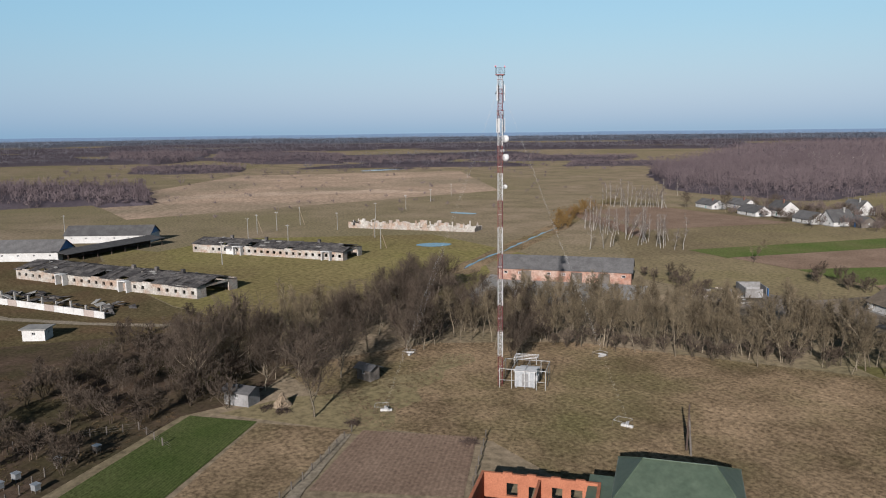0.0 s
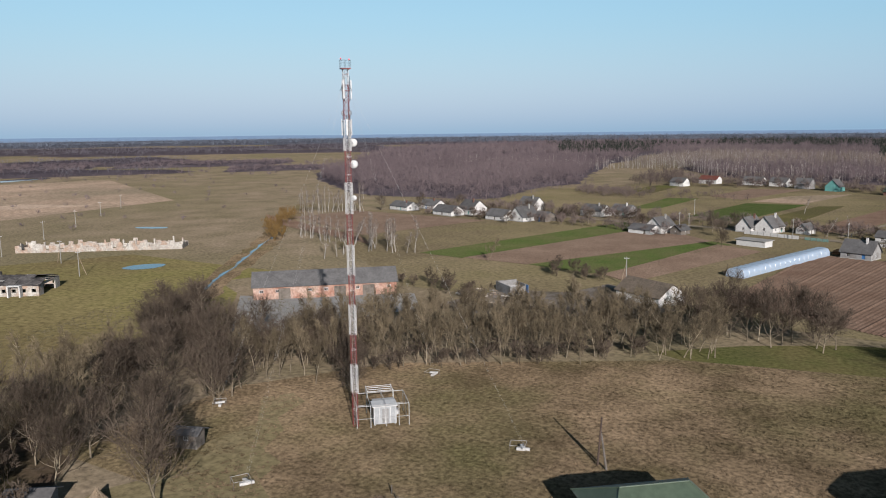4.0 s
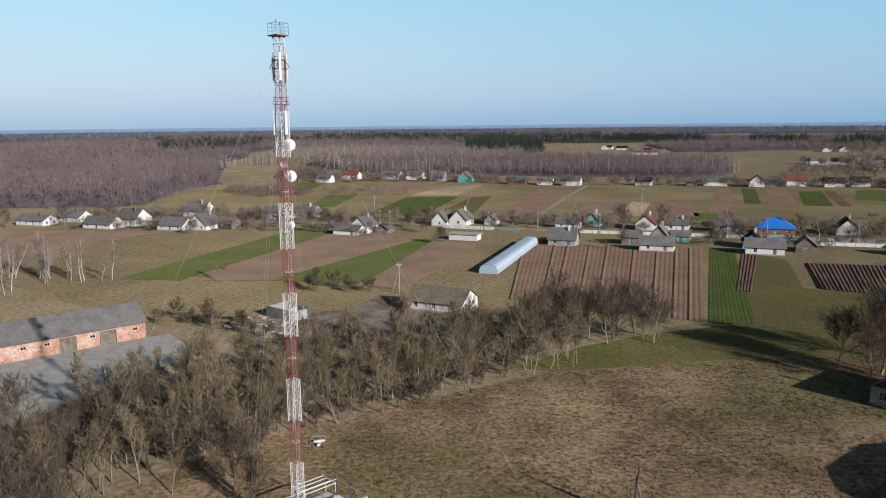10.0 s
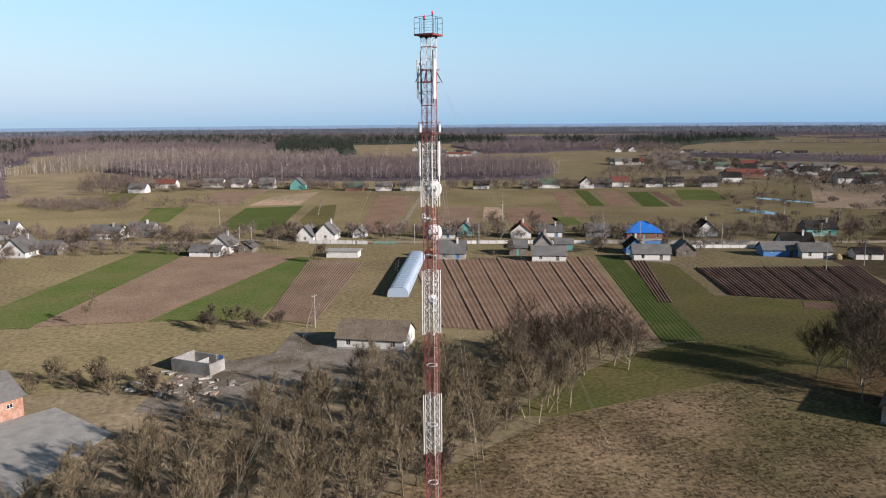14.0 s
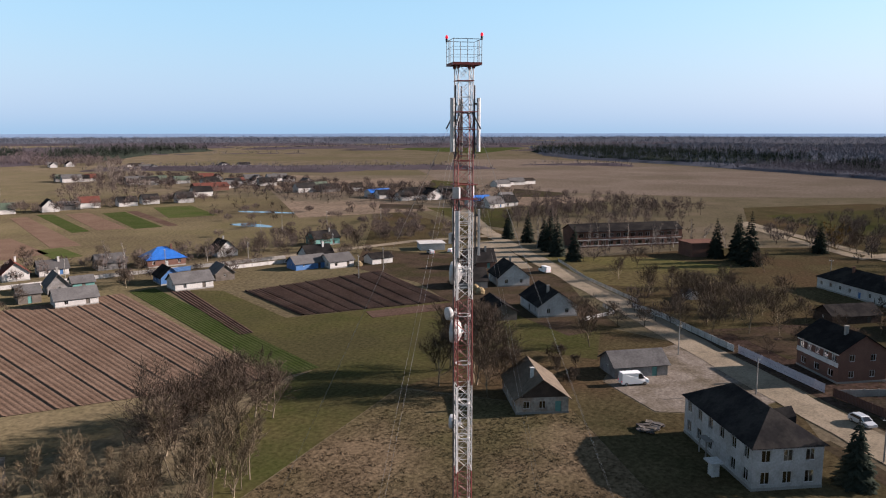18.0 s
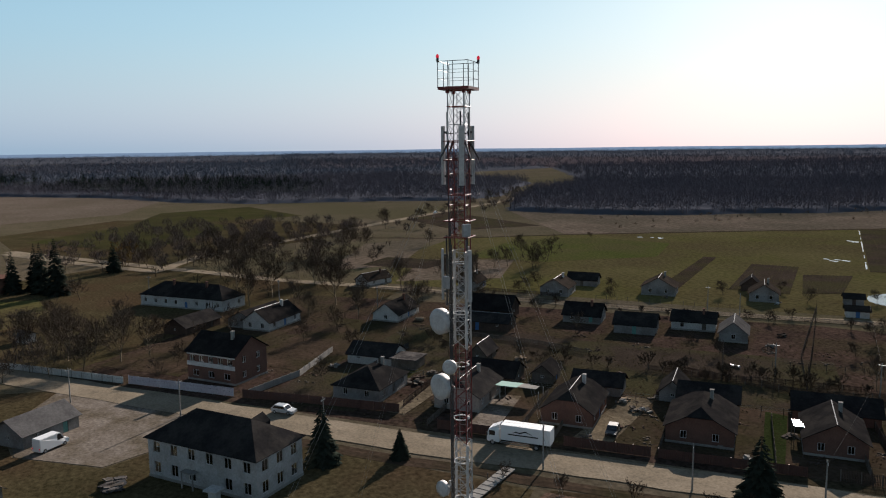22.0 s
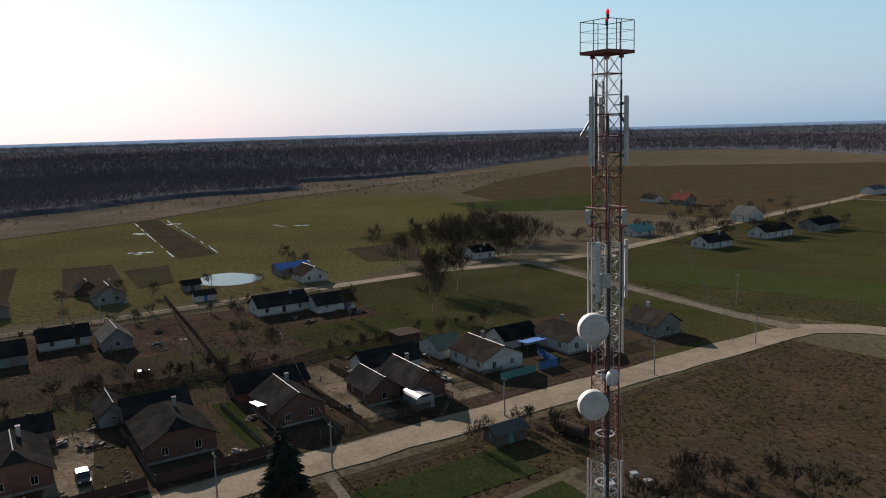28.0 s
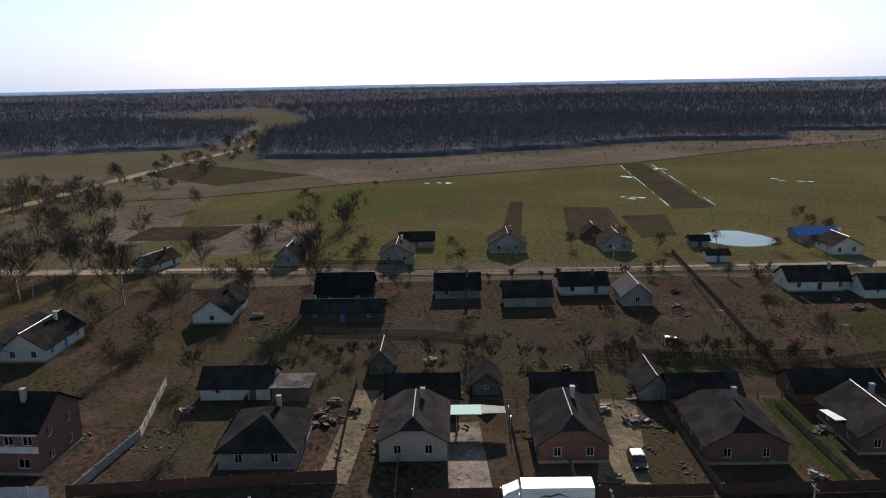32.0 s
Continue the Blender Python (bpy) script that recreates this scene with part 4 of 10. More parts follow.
field("field", [(248.0, 331.7), (427.9, 230.3), (655.4, 390.1), (500, 640)], HEATH, 0, 0, "pale stubble field", 0.02)
field("field", [(1414, 1142), (1239, 819), (1724, 973), (2116, 1560)], CROPLIGHT, 0, 0, "far green crop field", 0.05)
sheet("field", [(702, 585), (974, 680), (1040, 600), (982, 404), (807, 151), (705, 52), (548, 89), (493, 184), (470, 304), (538, 437)], STUBBLE, 0.045, "broad tan stubble field", "field")
field("field", [(453, 85), (545, 62), (574, -4), (474, -26)], MEADOW, 0, 0, "faded green field", 0.06)
field("field", [(238, 14), (311, -23), (313, -58), (240, -16)], HEATH, 0, 0, "dry tan plot", 0.045)
field("field", [(329.8, 78.0), (428.4, 20.0), (480.6, 67.7), (393.4, 131.7)], MEADOW, 0, 0, "faded green field by the road", 0.05)
field("field", [(34.6, -39.8), (22.1, -53.1), (6.6, -40.5), (17.1, -27.1)], YARD, 0, 0, "yard", 0.055)
field("field", [(4.8, -10.6), (24.8, 10.5), (19.4, 18.0), (-1.8, -3.6)], CROP, 18, 0.06, "dark green garden plot by the road", 0.06)
field("field", [(25.9, 11.5), (44.7, 29.9), (38.9, 37.9), (20.5, 19.1)], SOIL, 18, 0.06, "brown garden plot by the road", 0.06)


# water: level pools and the canal
def pool(pts, z=0.06, label="still pool reflecting the sky"):
    out = []
    for i, p in enumerate(pts):
        q = pts[(i + 1) % len(pts)]
        r = pts[(i + 2) % len(pts)]
        for t in (0.0, 0.33, 0.66):
            x = (1 - t) ** 2 * (p[0] + q[0]) / 2 + 2 * t * (1 - t) * q[0] + t * t * (q[0] + r[0]) / 2
            y = (1 - t) ** 2 * (p[1] + q[1]) / 2 + 2 * t * (1 - t) * q[1] + t * t * (q[1] + r[1]) / 2
            out.append((x + random.uniform(-.3, .3), y + random.uniform(-.3, .3)))
    return sheet("water", out, WATER, z, label, "water")


pool([(122.4, -124.2), (117.9, -137.0), (104.1, -133.3), (98.3, -126.2), (101.7, -115.3), (113.9, -113.9)], 0.08, "round village pond shining in the sun")
for cx, cy, lx, ly in ((176, -172, 6, 3), (219, -263, 4, 3), (150, -257, 12, 3), (212, -226, 3, 2), (266, -155, 6, 4)):
    for k in range(4):
        px, py, r = cx + random.uniform(-lx, lx), cy + random.uniform(-ly, ly), random.uniform(1.2, 2.6)
        pool([(px + r * random.uniform(0.6, 1.5) * math.cos(q * 1.047), py + 0.6 * r * random.uniform(0.5, 1.4) * math.sin(q * 1.047)) for q in range(6)], 0.07 + 0.002 * k, "shallow puddle shining in the pasture")
pool([(205.3, 341.0), (209.3, 311.5), (217.2, 317.5), (216.2, 339.2)], 0.07)
pool([(248.1, 381.2), (259.9, 346.7), (265.9, 351.7), (256.0, 385.2)], 0.07)
pool([(-150.9, 128.5), (-140.6, 134.4), (-143.6, 144.4), (-152.8, 138.5)], 0.08)
pool([(-237.6, 201.1), (-223.2, 208.9), (-219.1, 203.8), (-231.4, 198.0)], 0.07)
pool([(-640, 340), (-668, 415), (-640, 425), (-618, 350)], 0.08)
ribbon("water", [(-100.3, 118.2), (-110.3, 131.2), (-121.3, 149.2), (-147.4, 187.4), (-156.4, 201.4), (-163.4, 210.4)], 1.5, WATER, 0.06, "narrow canal with dark water", "canal", 0.5, 4)
ribbon("canal_bank", [(-96.3, 112.1), (-110.3, 133.2), (-147.4, 188.4), (-190.5, 247.6), (-240.9, 319.0)], 9.0, TUSSOCK, 0.035, "reedy canal bank", "bank", 1.2)


# ---- far distance: hazy blue woods on the skyline ----
def ring(name, radius, z1, c, label):
    vs, fs = [], []
    k = 360
    for i in range(k):
        w = 2 * math.pi * i / k
        h = z1 + 2.5 * noise.noise((math.cos(w) * 9, math.sin(w) * 9, radius)) + 1.0 * noise.noise((math.cos(w) * 60, math.sin(w) * 60, radius))
        vs += [(radius * math.cos(w), 60 + radius * math.sin(w), -3), (radius * math.cos(w), 60 + radius * math.sin(w), h)]
    for i in range(k):
        j = (i + 1) % k
        fs.append((2 * i, 2 * j, 2 * j + 1, 2 * i + 1))
    # bluish base colour and a steady blue emission paint in the distance haze
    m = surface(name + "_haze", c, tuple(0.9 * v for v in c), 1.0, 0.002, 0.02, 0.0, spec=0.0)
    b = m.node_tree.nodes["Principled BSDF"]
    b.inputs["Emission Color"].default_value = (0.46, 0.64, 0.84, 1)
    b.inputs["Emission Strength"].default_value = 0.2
    tagged(hung(name, tri_mesh(name, vs, fs), m, None), label, "backdrop", kind="structure")


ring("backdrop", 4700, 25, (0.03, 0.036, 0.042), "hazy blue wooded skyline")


# ---- houses ----
WIN = {}


def wall_cells(bm, length, height, openings, th, m):
    """A wall of that length along x (centred), outer face at y = 0, with openings (x0, x1, z0, z1) through it."""
    xs = sorted({-length / 2, length / 2, *[v for o in openings for v in o[:2]]})
    zs = sorted({0.0, height, *[v for o in openings for v in o[2:]]})
    for x0, x1 in zip(xs, xs[1:]):
        run = None
        for z0, z1 in zip(zs, zs[1:]):
            cx, cz = (x0 + x1) / 2, (z0 + z1) / 2
            hole = any(o[0] < cx < o[1] and o[2] < cz < o[3] for o in openings)
            if hole:
                if run:
                    put_box(bm, x0, x1, 0, th, run[0], run[1], m)
                run = None
            else:
                run = (run[0], z1) if run else (z0, z1)
        if run:
            put_box(bm, x0, x1, 0, th, run[0], run[1], m)


def put_box(bm, x0, x1, y0, y1, z0, z1, m):
    c = [bm.verts.new(m @ Vector(p)) for p in ((x0, y0, z0), (x1, y0, z0), (x1, y1, z0), (x0, y1, z0), (x0, y0, z1), (x1, y0, z1), (x1, y1, z1), (x0, y1, z1))]
    for q in ((3, 2, 1, 0), (4, 5, 6, 7), (0, 1, 5, 4), (1, 2, 6, 5), (2, 3, 7, 6), (3, 0, 4, 7)):
        bm.faces.new([c[i] for i in q])


def window_meshes(w, h):
    key = (round(w, 2), round(h, 2))
    if key not in WIN:
        bm = bmesh.new()
        b = 0.08
        box(bm, -w / 2, w / 2, -0.03, 0.08, 0, b)
        box(bm, -w / 2, w / 2, -0.03, 0.08, h - b, h)
        box(bm, -w / 2, -w / 2 + b, -0.03, 0.08, b, h - b)
        box(bm, w / 2 - b, w / 2, -0.03, 0.08, b, h - b)
        box(bm, -0.03, 0.03, -0.02, 0.06, b, h - b)
        fm = bpy.data.meshes.new("window_frame")
        bm.to_mesh(fm)
        bm.free()
        fm.materials.append(WHITEST)
        bm = one(box, -w / 2 + 0.05, w / 2 - 0.05, 0.03, 0.05, 0.05, h - 0.05)
        pm = bpy.data.meshes.new("pane")
        bm.to_mesh(pm)
        bm.free()
        pm.materials.append(GLASS)
        WIN[key] = (fm, pm)
    return WIN[key]


def openings_for(length, wh, kind, door):
    """Windows and perhaps a door along one wall."""
    out = []
    if kind == "none" or length < 2.4:
        return out
    if kind == "barn":
        n = max(1, int(length / 5))
        w, h, sill = 0.7, min(0.6, wh * 0.3), wh * 0.5
    else:
        n = max(1, int(length / 3.7))
        w, h, sill = 0.95, min(1.25, wh * 0.5), wh * 0.32
    for i in range(n):
        c = (i + 0.5) / n * length - length / 2
        if door and i == n // 2:
            out.append((c - 0.5, c + 0.5, 0.0, min(2.0, wh - 0.25), "door"))
        else:
            out.append((c - w / 2, c + w / 2, sill, sill + h, "window"))
    return out


def roof_mesh(L, D, wh, rh, style, over=0.45, th=0.12):
    bm = bmesh.new()
    l, d = L / 2 + over, D / 2 + over
    drop = (rh - wh) * over / (D / 2)
    e = wh - drop
    if style == "F":
        for x0, x1, z in ((-l, l, 0.0),):
            box(bm, x0, x1, -d, d, wh, wh + 0.2)
        return bm
    hip = (D / 2) * (1.0 if style == "H" else 0.38) if style in "HJ" else 0.0
    for side in (1, -1):
        if style == "J":
            # half-hip: clipped gable tops
            zt = rh - (rh - wh) * 0.4
            yq = (D / 2) * 0.4 * side
            lo = [(-l, d * side, e), (l, d * side, e), (l, yq, zt), (L / 2 - hip, 0, rh), (-L / 2 + hip, 0, rh), (-l, yq, zt)]
        elif style == "H":
            lo = [(-l, d * side, e), (l, d * side, e), (L / 2 - hip, 0, rh), (-L / 2 + hip, 0, rh)]
        else:
            lo = [(-l, d * side, e), (l, d * side, e), (l, 0, rh), (-l, 0, rh)]
        slab(bm, lo, th)
    if style == "H":
        for s in (1, -1):
            slab(bm, [(l * s, -d, e), (l * s, d, e), ((L / 2 - hip) * s, 0, rh)], th)
    if style == "J":
        for s in (1, -1):
            zt = rh - (rh - wh) * 0.4
            slab(bm, [(l * s, -D / 2 * 0.4, zt), (l * s, D / 2 * 0.4, zt), ((L / 2 - hip) * s, 0, rh)], th)
    return bm


def slab(bm, pts, th):
    """A plate with its upper face on pts."""
    n = (Vector(pts[1]) - Vector(pts[0])).cross(Vector(pts[2]) - Vector(pts[1])).normalized()
    if n.z < 0:
        pts, n = pts[::-1], -n
    top = [bm.verts.new(p) for p in pts]
    low = [bm.verts.new(Vector(p) - n * th) for p in pts]
    bm.faces.new(top)
    bm.faces.new(low[::-1])
    k = len(pts)
    for i in range(k):
        bm.faces.new((top[i], low[i], low[(i + 1) % k], top[(i + 1) % k]))


def house(x, y, ang, L, D, wh, rh, style="P", wall=None, roof=None, label="", kind="house", group="", chimney=1, ridge=False, gable=None, plinth=True, name="house", open4=None):
    """A building: walls with real openings, windows, roof, gables, ridge and chimney."""
    if style in "GJ" or (style == "H" and D > L):
        L, D, ang = D, L, ang + 90
    if style == "G":
        style = "P"
    wall, roof = wall or PLASTER, roof or SLATE
    if len(label.split()) < 4:
        label += " under a pitched sheet roof" if style != "F" else " with a flat roof"
    wh = max(wh, 1.9)
    rh = max(rh, wh + 0.2 * D) if style != "F" else wh
    t = thing(name, pose(x, y, 0, 0, 0, ang), label, "house" if kind == "house" else kind, group)
    bm = bmesh.new()
    th = 0.3
    sides = ((L, pose(0, -D / 2, 0)), (D - 2 * th, pose(L / 2, 0, 0, 0, 0, 90)), (L, pose(0, D / 2, 0, 0, 0, 180)), (D - 2 * th, pose(-L / 2, 0, 0, 0, 0, 270)))
    wk = "barn" if kind in ("barn", "shed") else "house"
    if kind == "garage":
        wk = "none"
    holes = []
    for i, (ln, m) in enumerate(sides):
        op = open4[i] if open4 else openings_for(ln, wh, wk, i == 2)
        wall_cells(bm, ln, wh, [o[:4] for o in op], th, m)
        holes += [(o, m) for o in op]
    bmesh.ops.remove_doubles(bm, verts=bm.verts, dist=0.002)
    part("wall", bm, wall, t)
    if style in ("P", "J"):
        for s in (1, -1):
            bm = bmesh.new()
            xo = L / 2 * s
            xi = xo - 0.2 * s
            if style == "J":
                pts = [(-D / 2, wh), (D / 2, wh), (D * 0.2, rh - (rh - wh) * 0.4), (-D * 0.2, rh - (rh - wh) * 0.4)]
            else:
                pts = [(-D / 2, wh), (D / 2, wh), (0, rh)]
            a = [bm.verts.new((xo, p, z - 0.13 * (z > wh))) for p, z in pts]
            b = [bm.verts.new((xi, p, z - 0.13 * (z > wh))) for p, z in pts]
            bm.faces.new(a)
            bm.faces.new(b[::-1])
            for i in range(len(pts)):
                j = (i + 1) % len(pts)
                bm.faces.new((a[i], b[i], b[j], a[j]))
            bmesh.ops.recalc_face_normals(bm, faces=bm.faces)
            part("gable", bm, gable or wall, t)
    part("roof", roof_mesh(L, D, wh, rh, style), roof, t)
    if plinth and kind == "house":
        bm = bmesh.new()
        o = 0.06
        box(bm, -L / 2 - o, L / 2 + o, -D / 2 - o, -D / 2 - 0.004, 0, 0.4)
        box(bm, -L / 2 - o, L / 2 + o, D / 2 + 0.004, D / 2 + o, 0, 0.4)
        box(bm, -L / 2 - o, -L / 2 - 0.004, -D / 2, D / 2, 0, 0.4)
        box(bm, L / 2 + 0.004, L / 2 + o, -D / 2, D / 2, 0, 0.4)
        part("plinth", bm, CONCRETE, t)
    if ridge and style in "PJH":
        hip = D / 2 if style == "H" else (D / 2 * 0.38 if style == "J" else -0.45)
        bm = bmesh.new()
        x1 = L / 2 - hip
        solid(bm, [(-x1, -0.07, rh - 0.03), (x1, -0.07, rh - 0.03), (x1, 0, rh + 0.035), (-x1, 0, rh + 0.035), (-x1, 0.07, rh - 0.03), (x1, 0.07, rh - 0.03)],
              [(0, 1, 2, 3), (3, 2, 5, 4), (0, 3, 4), (1, 5, 2), (0, 4, 5, 1)])
        part("ridge_cap", bm, RIDGE, t, "shiny zinc ridge cap")
    for o, m in holes:
        w, h = o[1] - o[0], o[3] - o[2]
        c = (o[0] + o[1]) / 2
        if o[4] == "window":
            fm, pm = window_meshes(w, h)
            f = hung("window", fm, None, t)
            f.matrix_local = m @ pose(c, 0.1, o[2])
            hung("pane", pm, None, f)
        elif o[4] == "door":
            d = part("door", one(box, -w / 2 + 0.03, w / 2 - 0.03, 0.1, 0.16, 0.02, h - 0.02), (BLUEP, DARKWD, TEAL, OLDWOOD)[int(abs(x * 7 + y)) % 4], t)
            d.matrix_local = m @ pose(c, 0, 0)
    for i in range(chimney if style != "F" else 0):
        bm = bmesh.new()
        cx = L * (-0.22 + 0.4 * i)
        cy = D * 0.12
        z0 = wh + (rh - wh) * 0.55
        box(bm, cx - 0.28, cx + 0.28, cy - 0.28, cy + 0.28, z0, rh + 0.7)
        box(bm, cx - 0.34, cx + 0.34, cy - 0.34, cy + 0.34, rh + 0.7, rh + 0.85)
        part("chimney", bm, (BRICK, PLASTER, CONCRETE)[int(abs(x + y)) % 3], t)
    return t


WP, GP, BR, CR, OB = PLASTER, GREYPL, BRICK, CREAM, OLDBRICK
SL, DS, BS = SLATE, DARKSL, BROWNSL
